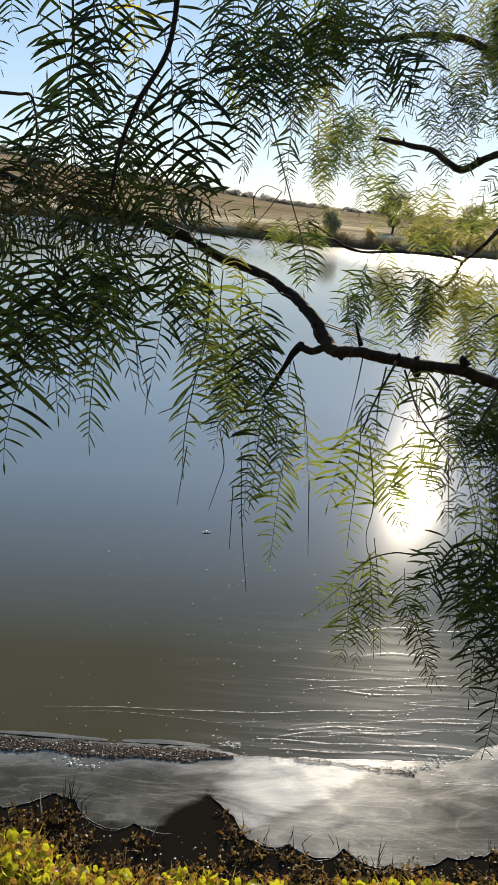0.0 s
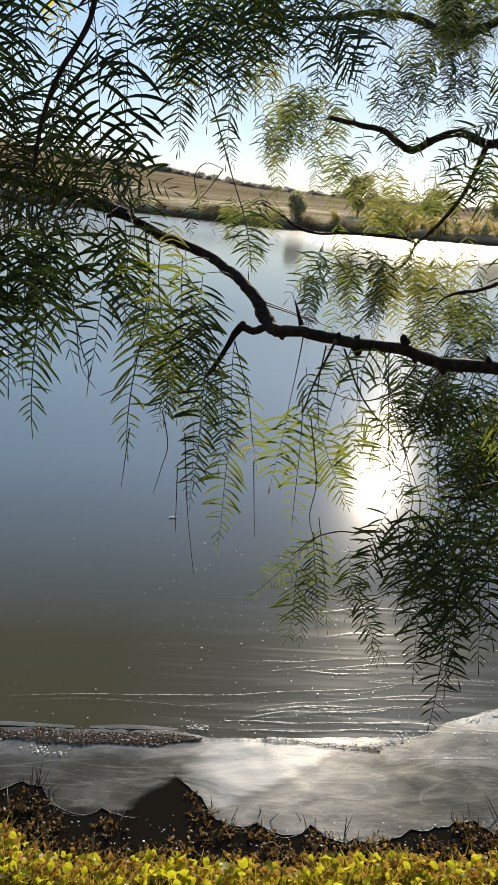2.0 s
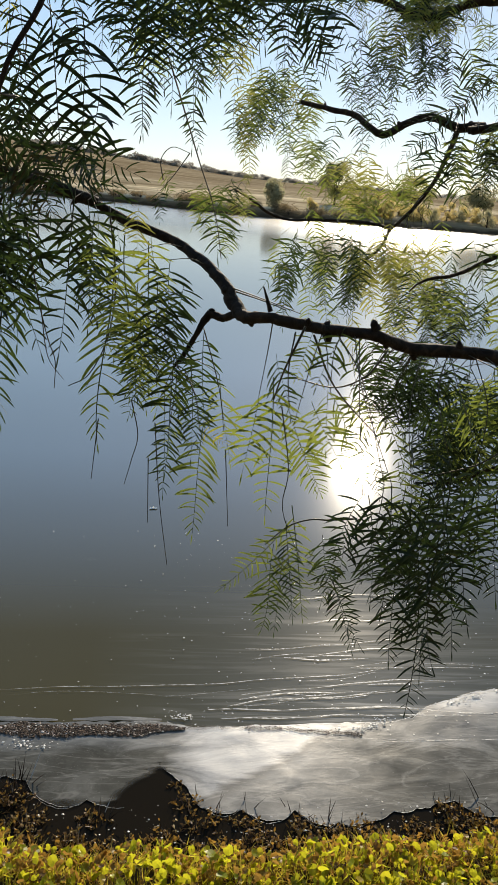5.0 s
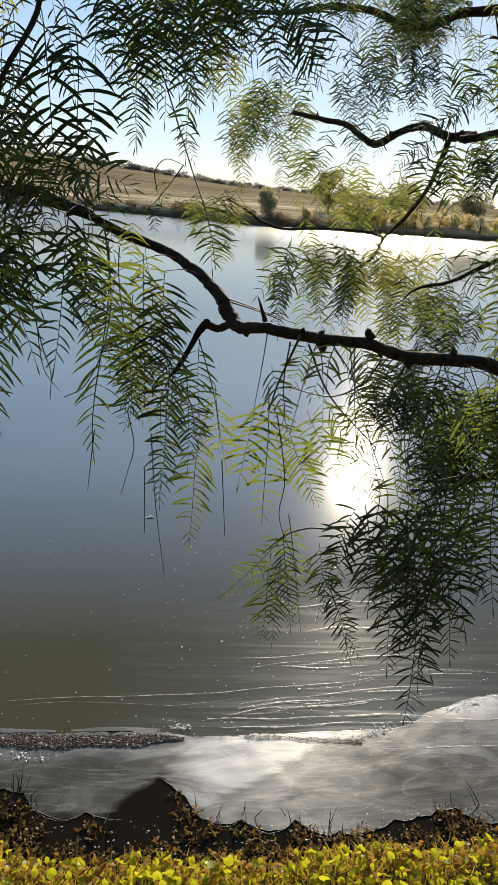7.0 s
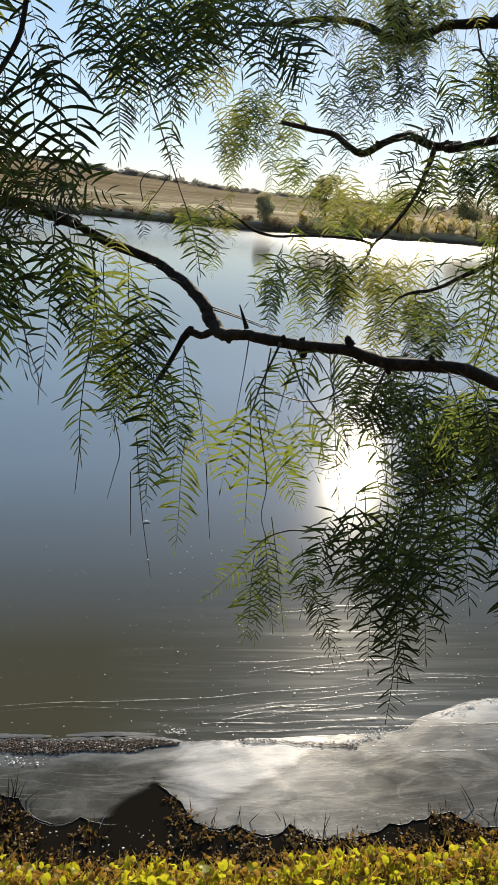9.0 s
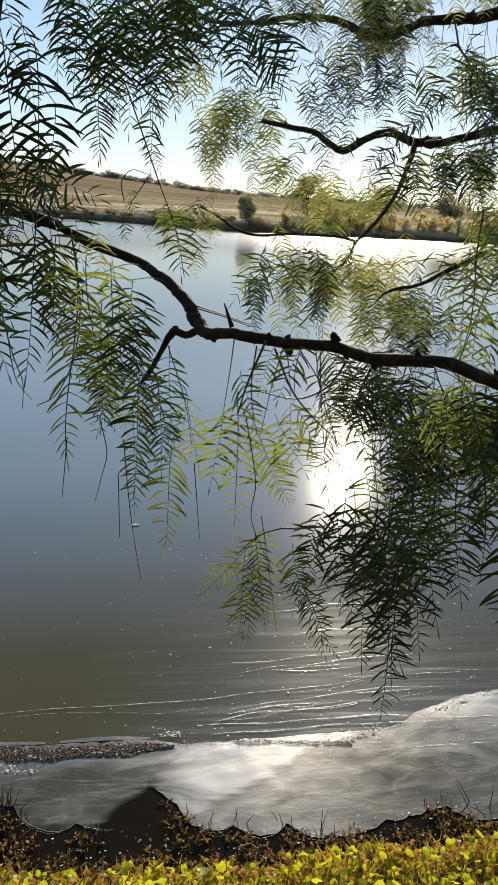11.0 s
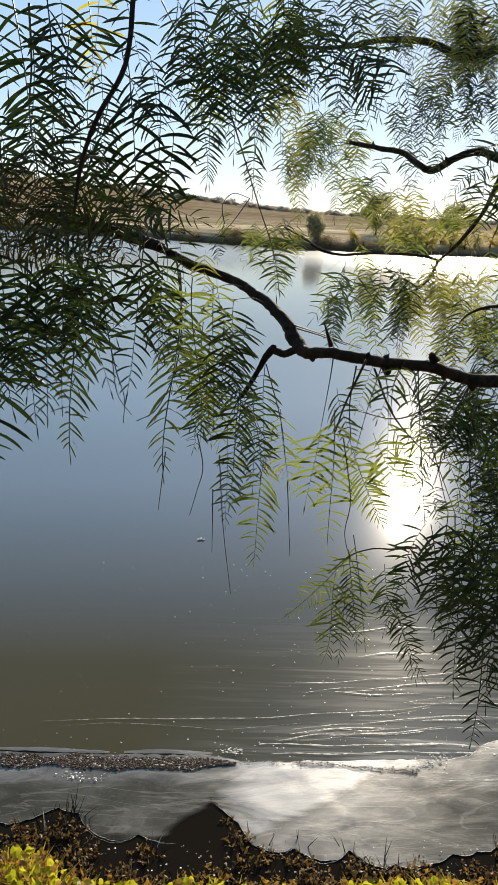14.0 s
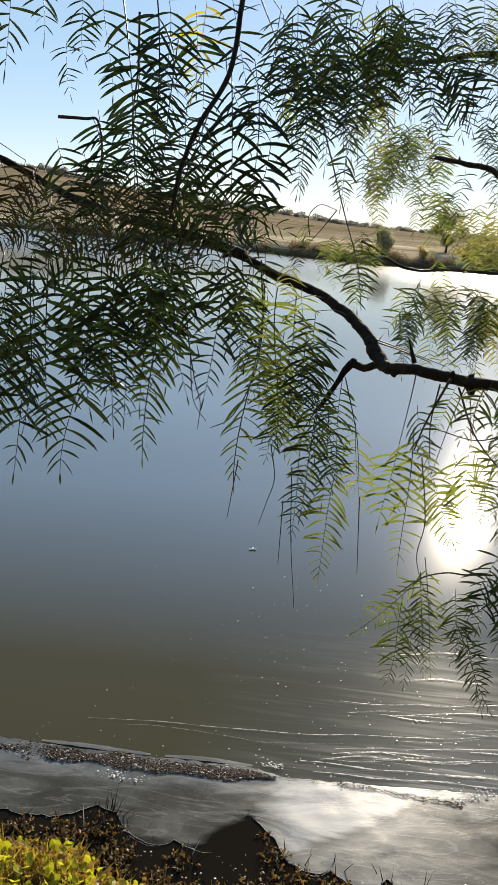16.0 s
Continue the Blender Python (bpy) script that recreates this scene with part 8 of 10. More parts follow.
hang("fork", (0.436, 1.665, 2.207), (0.434, 1.660, 2.147), "green", "broad", 0, 0.93)
hang("upper", (0.445, 1.524, 2.200), (0.449, 1.519, 2.147), "dark", "mid", 5, -1.81)
hang("upper", (0.587, 1.595, 2.210), (0.601, 1.593, 2.150), "olive", "mid", 4, -1.61)
hang("upper", (0.335, 1.604, 2.227), (0.323, 1.598, 2.184), "green", "broad", 1, 1.46)
hang("upper", (0.314, 1.631, 2.228), (0.315, 1.631, 2.178), "green", "broad", 0, -1.23)
hang("upper", (0.309, 1.691, 2.242), (0.325, 1.703, 2.192), "dark", "broad", 1, -1.79)
twig("upper", [(0.321, 1.655, 2.212), (0.313, 1.646, 2.216), (0.305, 1.635, 2.216)], 0.0004)
hang("upper", (0.305, 1.635, 2.216), (0.312, 1.638, 2.162), "dark", "broad", 0, -1.23)
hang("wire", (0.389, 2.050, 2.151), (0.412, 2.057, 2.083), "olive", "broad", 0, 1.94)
hang("wire", (0.371, 1.969, 2.207), (0.379, 1.975, 2.141), "backlit", "broad", 1, 1.52)
hang("wire", (0.415, 2.043, 2.187), (0.439, 2.057, 2.114), "backlit", "broad", 7, -1.46)
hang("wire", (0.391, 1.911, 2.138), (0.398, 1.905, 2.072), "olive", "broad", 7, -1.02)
hang("wire", (0.431, 2.039, 2.179), (0.432, 2.048, 2.098), "backlit", "broad", 3, 0.34)
hang("wire", (0.417, 1.902, 2.182), (0.430, 1.912, 2.102), "backlit", "mid", 1, 0.54)
hang("wire", (0.352, 1.971, 2.156), (0.368, 1.983, 2.095), "backlit", "broad", 6, 2.04)
hang("wire", (0.386, 1.914, 2.208), (0.390, 1.917, 2.127), "backlit", "mid", 9, 1.42)
hang("wire", (0.379, 1.988, 2.163), (0.397, 1.994, 2.093), "backlit", "broad", 7, -1.99)
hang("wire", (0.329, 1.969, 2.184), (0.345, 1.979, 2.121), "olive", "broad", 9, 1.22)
hang("wire", (0.440, 1.955, 2.167), (0.438, 1.951, 2.093), "backlit", "broad", 9, 1.69)
hang("wire", (0.362, 1.939, 2.159), (0.376, 1.952, 2.099), "backlit", "broad", 6, -1.46)
hang("wire", (0.414, 2.044, 2.182), (0.416, 2.060, 2.106), "backlit", "broad", 5, -0.59)
hang("wire", (0.389, 2.049, 2.138), (0.396, 2.036, 2.067), "backlit", "broad", 4, 1.33)
hang("wire", (0.372, 1.936, 2.171), (0.375, 1.920, 2.114), "backlit", "broad", 4, 1.56)
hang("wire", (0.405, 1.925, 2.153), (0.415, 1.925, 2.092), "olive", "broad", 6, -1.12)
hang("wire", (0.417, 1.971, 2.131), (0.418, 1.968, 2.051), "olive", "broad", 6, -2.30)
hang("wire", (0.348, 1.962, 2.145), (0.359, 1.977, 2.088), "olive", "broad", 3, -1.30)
hang("wire", (0.324, 1.902, 2.177), (0.330, 1.896, 2.098), "backlit", "mid", 2, 2.28)
hang("wire", (0.382, 1.906, 2.154), (0.397, 1.892, 2.094), "backlit", "broad", 6, -0.58)
hang("wire", (0.403, 2.010, 2.173), (0.419, 2.002, 2.102), "backlit", "broad", 3, -1.51)
hang("wire", (0.402, 1.964, 2.196), (0.413, 1.959, 2.121), "backlit", "broad", 2, 1.67)
hang("wire", (0.360, 2.022, 2.196), (0.376, 2.042, 2.140), "backlit", "broad", 6, -1.23)
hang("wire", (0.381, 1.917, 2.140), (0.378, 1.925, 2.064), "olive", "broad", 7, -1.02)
hang("fork", (0.469, 1.948, 2.185), (0.481, 1.953, 2.129), "backlit", "broad", 7, 2.29)
hang("fork", (0.422, 1.808, 2.202), (0.423, 1.789, 2.146), "backlit", "broad", 4, 2.63)
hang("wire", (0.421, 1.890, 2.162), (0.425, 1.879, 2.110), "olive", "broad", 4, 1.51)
hang("fork", (0.476, 1.867, 2.152), (0.474, 1.856, 2.094), "backlit", "broad", 6, 0.26)
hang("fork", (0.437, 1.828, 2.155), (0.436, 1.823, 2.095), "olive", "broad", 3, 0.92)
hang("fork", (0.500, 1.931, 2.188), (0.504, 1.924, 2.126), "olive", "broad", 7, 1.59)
hang("fork", (0.468, 1.889, 2.173), (0.472, 1.903, 2.120), "backlit", "broad", 2, 1.66)
hang("fork", (0.472, 1.939, 2.167), (0.476, 1.935, 2.100), "backlit", "broad", 8, 1.43)
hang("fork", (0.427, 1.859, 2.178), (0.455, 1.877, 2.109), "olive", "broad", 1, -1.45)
hang("fork", (0.468, 1.895, 2.190), (0.497, 1.895, 2.116), "backlit", "mid", 4, 1.83)
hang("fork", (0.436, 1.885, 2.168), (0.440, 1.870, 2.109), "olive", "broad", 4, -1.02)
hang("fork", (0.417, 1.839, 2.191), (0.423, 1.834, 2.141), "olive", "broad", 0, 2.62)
twig("upper", [(0.497, 1.610, 2.230), (0.525, 1.564, 2.217), (0.541, 1.511, 2.180)], 0.0004)
hang("upper", (0.541, 1.511, 2.180), (0.502, 1.502, 2.124), "backlit", "broad", 5, -0.61)
hang("side", (0.472, 1.562, 2.144), (0.502, 1.560, 2.092), "olive", "broad", 3, -1.77)
twig("upper", [(0.497, 1.610, 2.230), (0.501, 1.587, 2.206), (0.499, 1.554, 2.164)], 0.0004)
hang("upper", (0.499, 1.554, 2.164), (0.532, 1.561, 2.109), "backlit", "broad", 7, 1.60)
twig("upper", [(0.585, 1.621, 2.254), (0.597, 1.611, 2.220), (0.605, 1.595, 2.169)], 0.0004)
hang("upper", (0.605, 1.595, 2.169), (0.619, 1.589, 2.108), "olive", "broad", 7, 2.37)
hang("upper", (0.453, 1.430, 2.167), (0.492, 1.414, 2.118), "olive", "broad", 2, -1.38)
hang("side", (0.486, 1.477, 2.148), (0.471, 1.472, 2.100), "backlit", "broad", 3, 1.34)
hang("upper", (0.435, 1.452, 2.161), (0.434, 1.442, 2.113), "backlit", "broad", 8, -1.08)
hang("side", (0.559, 1.587, 2.169), (0.586, 1.601, 2.110), "olive", "broad", 6, 1.52)
hang("side", (0.485, 1.437, 2.152), (0.508, 1.452, 2.107), "backlit", "broad", 5, 2.00)
hang("side", (0.540, 1.531, 2.163), (0.572, 1.547, 2.101), "backlit", "broad", 5, 0.87)
hang("side", (0.444, 1.433, 2.154), (0.491, 1.451, 2.105), "olive", "broad", 8, 1.99)
hang("side", (0.574, 1.562, 2.154), (0.580, 1.568, 2.098), "backlit", "broad", 2, -2.04)
hang("side", (0.500, 1.474, 2.161), (0.528, 1.478, 2.106), "backlit", "broad", 6, -1.84)
hang("main", (0.448, 1.410, 2.160), (0.466, 1.408, 2.118), "olive", "broad", 5, 2.02)
hang("side", (0.590, 1.562, 2.145), (0.602, 1.574, 2.078), "backlit", "broad", 7, -1.22)
hang("side", (0.508, 1.442, 2.154), (0.543, 1.457, 2.109), "backlit", "broad", 6, -1.18)
hang("side", (0.508, 1.508, 2.157), (0.475, 1.491, 2.103), "olive", "broad", 9, -1.21)
hang("upper", (0.402, 1.425, 2.161), (0.446, 1.407, 2.120), "backlit", "broad", 3, 1.86)
hang("main", (0.454, 1.401, 2.150), (0.446, 1.398, 2.103), "olive", "broad", 1, 1.80)
hang("side", (0.534, 1.570, 2.167), (0.542, 1.551, 2.111), "olive", "broad", 8, -1.26)
hang("upper", (0.156, 1.633, 2.139), (0.146, 1.647, 2.089), "olive", "broad", 9, 2.46)
hang("upper", (0.144, 1.602, 2.131), (0.147, 1.598, 2.089), "olive", "broad", 0, -2.04)
hang("wire", (0.120, 1.651, 2.134), (0.115, 1.654, 2.088), "backlit", "broad", 2, -0.58)
twig("wire", [(0.173, 1.801, 2.127), (0.161, 1.740, 2.140), (0.169, 1.684, 2.130)], 0.0004)
hang("wire", (0.169, 1.684, 2.130), (0.164, 1.669, 2.077), "backlit", "broad", 1, 0.90)
hang("wire", (0.121, 1.629, 2.105), (0.127, 1.638, 2.063), "olive", "broad", 4, -1.28)
hang("wire", (0.146, 1.761, 2.135), (0.140, 1.760, 2.088), "olive", "broad", 6, 1.55)
hang("wire", (0.128, 1.797, 2.130), (0.133, 1.781, 2.084), "olive", "broad", 6, -1.43)
hang("upper", (0.175, 1.614, 2.148), (0.172, 1.622, 2.097), "backlit", "broad", 5, 2.36)
hang("wire", (0.115, 1.742, 2.128), (0.120, 1.750, 2.078), "olive", "broad", 9, -1.37)
twig("wire", [(0.173, 1.801, 2.127), (0.176, 1.750, 2.137), (0.181, 1.695, 2.126)], 0.0004)
hang("wire", (0.181, 1.695, 2.126), (0.186, 1.692, 2.079), "olive", "broad", 7, 1.97)
hang("upper", (0.153, 1.615, 2.104), (0.168, 1.599, 2.056), "green", "broad", 8, -1.17)
hang("upper", (0.149, 1.603, 2.096), (0.144, 1.588, 2.055), "olive", "broad", 2, 1.87)
twig("wire", [(0.173, 1.801, 2.127), (0.159, 1.755, 2.113), (0.162, 1.702, 2.078)], 0.0004)
hang("wire", (0.162, 1.702, 2.078), (0.161, 1.697, 2.032), "olive", "broad", 1, -1.71)
hang("upper", (0.156, 1.632, 2.134), (0.160, 1.651, 2.091), "green", "broad", 2, 1.01)
hang("wire", (0.122, 1.741, 2.122), (0.109, 1.745, 2.066), "olive", "broad", 0, 1.40)
hang("main", (0.073, 1.467, 2.120), (0.077, 1.459, 2.086), "green", "broad", 2, 1.28)
hang("main", (0.096, 1.473, 2.124), (0.101, 1.468, 2.091), "green", "broad", 3, 1.41)
hang("main", (0.078, 1.479, 2.140), (0.085, 1.461, 2.107), "olive", "broad", 7, 1.09)
hang("wire", (0.301, 2.000, 2.062), (0.237, 2.009, 1.952), "green", "broad", 5, 1.57)
hang("wire", (0.327, 2.000, 2.063), (0.280, 2.012, 1.938), "green", "broad", 3, 1.57)
twig("fork", [(0.404, 1.875, 2.046), (0.400, 1.905, 2.049), (0.385, 1.934, 2.040)], 0.0004)
hang("fork", (0.385, 1.934, 2.040), (0.389, 1.926, 1.943), "green", "mid", 3, -0.75)
hang("wire", (0.338, 2.037, 2.058), (0.340, 2.017, 1.948), "olive", "mid", 9, 1.73)
twig("fork", [(0.417, 1.880, 2.057), (0.408, 1.930, 2.067), (0.406, 1.972, 2.059)], 0.0004)
hang("fork", (0.406, 1.972, 2.059), (0.405, 1.970, 1.937), "olive", "slim", 0, -1.19)
twig("wire", [(0.285, 1.858, 2.093), (0.281, 1.903, 2.086), (0.260, 1.941, 2.061)], 0.0004)
hang("wire", (0.260, 1.941, 2.061), (0.265, 1.941, 1.965), "olive", "mid", 0, -1.60)
hang("fork", (0.332, 2.026, 1.990), (0.338, 2.029, 1.879), "olive", "mid", 5, -1.18)
hang("fork", (0.380, 1.906, 2.021), (0.381, 1.891, 1.929), "green", "mid", 1, -1.96)
twig("wire", [(0.350, 1.874, 2.095), (0.345, 1.890, 2.093), (0.346, 1.902, 2.085)], 0.0004)
hang("wire", (0.346, 1.902, 2.085), (0.350, 1.887, 2.006), "green", "broad", 2, 2.33)
twig("wire", [(0.340, 1.873, 2.095), (0.338, 1.874, 2.079), (0.336, 1.875, 2.055)], 0.0004)
hang("wire", (0.336, 1.875, 2.055), (0.339, 1.867, 1.950), "green", "slim", 7, 1.71)
hang("wire", (0.278, 1.948, 2.017), (0.282, 1.950, 1.895), "green", "slim", 4, 1.40)
twig("fork", [(0.392, 1.870, 2.036), (0.391, 1.883, 2.030), (0.385, 1.901, 2.017)], 0.0004)
hang("fork", (0.385, 1.901, 2.017), (0.390, 1.917, 1.932), "green", "broad", 9, 2.10)
hang("wire", (0.277, 1.929, 2.023), (0.277, 1.918, 1.931), "green", "mid", 0, 1.93)
hang("fork", (0.366, 2.008, 2.044), (0.361, 2.019, 1.944), "olive", "mid", 3, -1.91)
hang("fork", (0.366, 1.896, 2.003), (0.369, 1.903, 1.919), "green", "broad", 6, -1.26)
twig("wire", [(0.378, 1.877, 2.095), (0.374, 1.897, 2.090), (0.371, 1.911, 2.078)], 0.0004)
hang("wire", (0.371, 1.911, 2.078), (0.384, 1.894, 1.968), "green", "slim", 1, -1.87)
hang("wire", (0.307, 2.048, 2.076), (0.317, 2.041, 1.949), "green", "slim", 9, -2.62)
hang("wire", (0.392, 2.027, 2.108), (0.402, 2.034, 2.020), "green", "broad", 8, 1.58)
hang("wire", (0.277, 2.033, 2.024), (0.295, 2.021, 1.908), "green", "mid", 8, -2.06)
twig("wire", [(0.378, 1.877, 2.095), (0.376, 1.887, 2.082), (0.372, 1.891, 2.062)], 0.0004)
hang("wire", (0.372, 1.891, 2.062), (0.377, 1.897, 1.964), "green", "mid", 0, -2.01)
hang("fork", (0.397, 1.947, 2.039), (0.396, 1.934, 1.937), "green", "mid", 1, -1.25)
hang("wire", (0.294, 1.876, 2.117), (0.321, 1.865, 2.033), "olive", "mid", 1, 1.15)
twig("wire", [(0.292, 1.860, 2.093), (0.296, 1.866, 2.078), (0.294, 1.870, 2.056)], 0.0004)
hang("wire", (0.294, 1.870, 2.056), (0.303, 1.877, 1.978), "green", "broad", 8, 1.97)
hang("wire", (0.281, 1.902, 2.066), (0.274, 1.899, 1.955), "green", "slim", 7, -1.72)
hang("wire", (0.352, 2.004, 2.044), (0.350, 2.000, 1.957), "green", "broad", 4, 1.25)
hang("wire", (0.354, 2.045, 2.051), (0.367, 2.041, 1.920), "olive", "slim", 4, -1.92)
hang("wire", (0.344, 2.025, 2.071), (0.335, 2.025, 1.970), "green", "mid", 4, -1.25)
twig("fork", [(0.375, 1.858, 2.019), (0.356, 1.887, 2.020), (0.339, 1.917, 2.007)], 0.0004)
hang("fork", (0.339, 1.917, 2.007), (0.357, 1.918, 1.898), "olive", "mid", 8, 0.87)
hang("fork", (0.421, 1.839, 2.035), (0.436, 1.834, 1.952), "backlit", "mid", 5, -1.04)
twig("wire", [(0.340, 1.873, 2.095), (0.338, 1.829, 2.091), (0.352, 1.795, 2.070)], 0.0004)
hang("wire", (0.352, 1.795, 2.070), (0.368, 1.802, 1.981), "olive", "mid", 7, 1.91)
hang("fork", (0.424, 1.797, 1.998), (0.443, 1.803, 1.921), "olive", "broad", 6, -1.96)
hang("fork", (0.420, 1.836, 2.063), (0.439, 1.842, 1.981), "backlit", "mid", 3, 1.42)
hang("fork", (0.479, 1.946, 2.038), (0.503, 1.965, 1.949), "olive", "broad", 1, -1.47)
twig("wire", [(0.340, 1.873, 2.095), (0.340, 1.844, 2.094), (0.351, 1.809, 2.079)], 0.0004)
hang("wire", (0.351, 1.809, 2.079), (0.365, 1.803, 1.983), "green", "mid", 4, 1.38)
hang("fork", (0.504, 1.774, 2.039), (0.518, 1.785, 1.952), "green", "mid", 2, -1.50)
twig("fork", [(0.440, 1.830, 2.115), (0.436, 1.811, 2.094), (0.433, 1.797, 2.060)], 0.0004)
hang("fork", (0.433, 1.797, 2.060), (0.457, 1.786, 1.978), "backlit", "mid", 8, 1.04)
twig("fork", [(0.443, 1.802, 2.130), (0.445, 1.774, 2.099), (0.438, 1.758, 2.048)], 0.0004)
hang("fork", (0.438, 1.758, 2.048), (0.440, 1.767, 1.955), "green", "mid", 5, -2.01)
twig("fork", [(0.417, 1.880, 2.057), (0.454, 1.863, 2.035), (0.476, 1.861, 1.995)], 0.0004)
hang("fork", (0.476, 1.861, 1.995), (0.487, 1.866, 1.883), "backlit", "slim", 7, 1.33)
hang("fork", (0.353, 1.759, 2.072), (0.362, 1.756, 1.979), "green", "mid", 6, -1.90)
hang("fork", (0.444, 1.827, 2.058), (0.465, 1.822, 1.980), "backlit", "mid", 0, -0.40)
hang("fork", (0.532, 1.940, 2.114), (0.549, 1.958, 2.025), "olive", "mid", 8, -1.46)
hang("fork", (0.412, 1.931, 2.055), (0.427, 1.931, 1.964), "backlit", "mid", 3, 1.27)
twig("fork", [(0.419, 1.880, 2.061), (0.443, 1.874, 2.054), (0.471, 1.875, 2.035)], 0.0004)
hang("fork", (0.471, 1.875, 2.035), (0.521, 1.894, 1.936), "backlit", "mid", 3, 1.31)
hang("fork", (0.443, 1.869, 2.014), (0.447, 1.863, 1.898), "backlit", "slim", 4, 0.58)
hang("wire", (0.360, 1.810, 2.080), (0.376, 1.799, 1.983), "backlit", "slim", 4, 0.40)
hang("fork", (0.402, 1.905, 2.049), (0.418, 1.908, 1.937), "backlit", "slim", 1, 1.37)
twig("fork", [(0.408, 1.876, 2.049), (0.437, 1.894, 2.016), (0.465, 1.915, 1.961)], 0.0004)
hang("fork", (0.465, 1.915, 1.961), (0.454, 1.906, 1.871), "backlit", "mid", 3, 1.41)
hang("fork", (0.443, 1.882, 2.056), (0.474, 1.901, 1.966), "backlit", "mid", 2, 1.24)
hang("fork", (0.392, 1.841, 2.047), (0.410, 1.849, 1.957), "backlit", "mid", 9, 1.36)
twig("fork", [(0.431, 1.880, 2.088), (0.458, 1.918, 2.099), (0.495, 1.948, 2.092)], 0.0004)
hang("fork", (0.495, 1.948, 2.092), (0.516, 1.953, 2.006), "backlit", "mid", 2, -0.56)
twig("fork", [(0.401, 1.874, 2.044), (0.415, 1.853, 2.048), (0.418, 1.827, 2.043)], 0.0004)
hang("fork", (0.418, 1.827, 2.043), (0.440, 1.837, 1.961), "backlit", "mid", 4, -1.61)
twig("fork", [(0.422, 1.880, 2.069), (0.461, 1.864, 2.057), (0.523, 1.844, 2.023)], 0.0004)
hang("fork", (0.523, 1.844, 2.023), (0.503, 1.825, 1.932), "green", "mid", 2, 1.14)
twig("fork", [(0.429, 1.880, 2.084), (0.462, 1.876, 2.076), (0.495, 1.870, 2.053)], 0.0004)
hang("fork", (0.495, 1.870, 2.053), (0.506, 1.866, 1.955), "backlit", "mid", 6, 2.63)
hang("fork", (0.403, 1.800, 2.083), (0.429, 1.818, 1.990), "backlit", "mid", 7, -1.75)
hang("fork", (0.380, 1.790, 2.063), (0.376, 1.806, 1.979), "backlit", "mid", 3, 1.83)
twig("fork", [(0.444, 1.788, 2.139), (0.455, 1.777, 2.118), (0.464, 1.758, 2.084)], 0.0004)
hang("fork", (0.464, 1.758, 2.084), (0.472, 1.760, 1.993), "backlit", "mid", 1, -1.75)
twig("fork", [(0.417, 1.880, 2.057), (0.440, 1.918, 2.033), (0.470, 1.942, 1.988)], 0.0004)
hang("fork", (0.470, 1.942, 1.988), (0.474, 1.931, 1.867), "olive", "slim", 4, -1.20)
twig("fork", [(0.424, 1.880, 2.072), (0.437, 1.867, 2.071), (0.445, 1.860, 2.064)], 0.0004)
hang("fork", (0.445, 1.860, 2.064), (0.449, 1.868, 1.983), "olive", "broad", 7, 1.56)
twig("fork", [(0.445, 1.780, 2.143), (0.431, 1.770, 2.129), (0.421, 1.761, 2.105)], 0.0004)
hang("fork", (0.421, 1.761, 2.105), (0.432, 1.768, 2.012), "backlit", "mid", 3, -1.02)
twig("fork", [(0.437, 1.850, 2.104), (0.424, 1.843, 2.096), (0.414, 1.836, 2.082)], 0.0004)
hang("fork", (0.414, 1.836, 2.082), (0.449, 1.820, 1.983), "backlit", "slim", 6, 1.67)
hang("fork", (0.523, 1.948, 2.064), (0.527, 1.952, 1.979), "backlit", "broad", 2, -2.08)
hang("fork", (0.510, 1.871, 2.010), (0.513, 1.854, 1.931), "green", "broad", 7, 1.29)
hang("wire", (0.397, 1.845, 2.076), (0.415, 1.848, 1.974), "backlit", "slim", 8, -1.28)
twig("fork", [(0.420, 1.880, 2.065), (0.466, 1.873, 2.055), (0.509, 1.879, 2.026)], 0.0004)
hang("fork", (0.509, 1.879, 2.026), (0.526, 1.878, 1.923), "backlit", "mid", 6, -1.27)
twig("fork", [(0.411, 1.877, 2.052), (0.416, 1.905, 2.044), (0.413, 1.938, 2.022)], 0.0004)
hang("fork", (0.413, 1.938, 2.022), (0.456, 1.955, 1.911), "backlit", "mid", 6, -2.09)
twig("fork", [(0.442, 1.820, 2.120), (0.443, 1.807, 2.106), (0.438, 1.800, 2.082)], 0.0004)
hang("fork", (0.438, 1.800, 2.082), (0.472, 1.815, 1.974), "backlit", "slim", 0, 0.56)
twig("fork", [(0.439, 1.840, 2.110), (0.455, 1.827, 2.072), (0.489, 1.796, 2.011)], 0.0004)
hang("fork", (0.489, 1.796, 2.011), (0.500, 1.779, 1.934), "backlit", "mid", 9, -1.74)
hang("wire", (0.377, 1.912, 2.066), (0.395, 1.892, 1.967), "backlit", "mid", 3, 0.95)
twig("fork", [(0.435, 1.857, 2.100), (0.460, 1.854, 2.077), (0.501, 1.835, 2.034)], 0.0004)
hang("fork", (0.501, 1.835, 2.034), (0.525, 1.835, 1.929), "backlit", "slim", 8, -1.93)
twig("fork", [(0.431, 1.880, 2.088), (0.494, 1.899, 2.094), (0.546, 1.909, 2.077)], 0.0004)
hang("fork", (0.546, 1.909, 2.077), (0.547, 1.913, 1.981), "green", "mid", 7, -1.05)
twig("fork", [(0.372, 1.855, 2.016), (0.382, 1.878, 1.996), (0.393, 1.903, 1.960)], 0.0004)
hang("fork", (0.393, 1.903, 1.960), (0.414, 1.908, 1.837), "backlit", "slim", 5, 1.98)
twig("fork", [(0.411, 1.877, 2.052), (0.435, 1.864, 2.035), (0.456, 1.860, 2.005)], 0.0004)
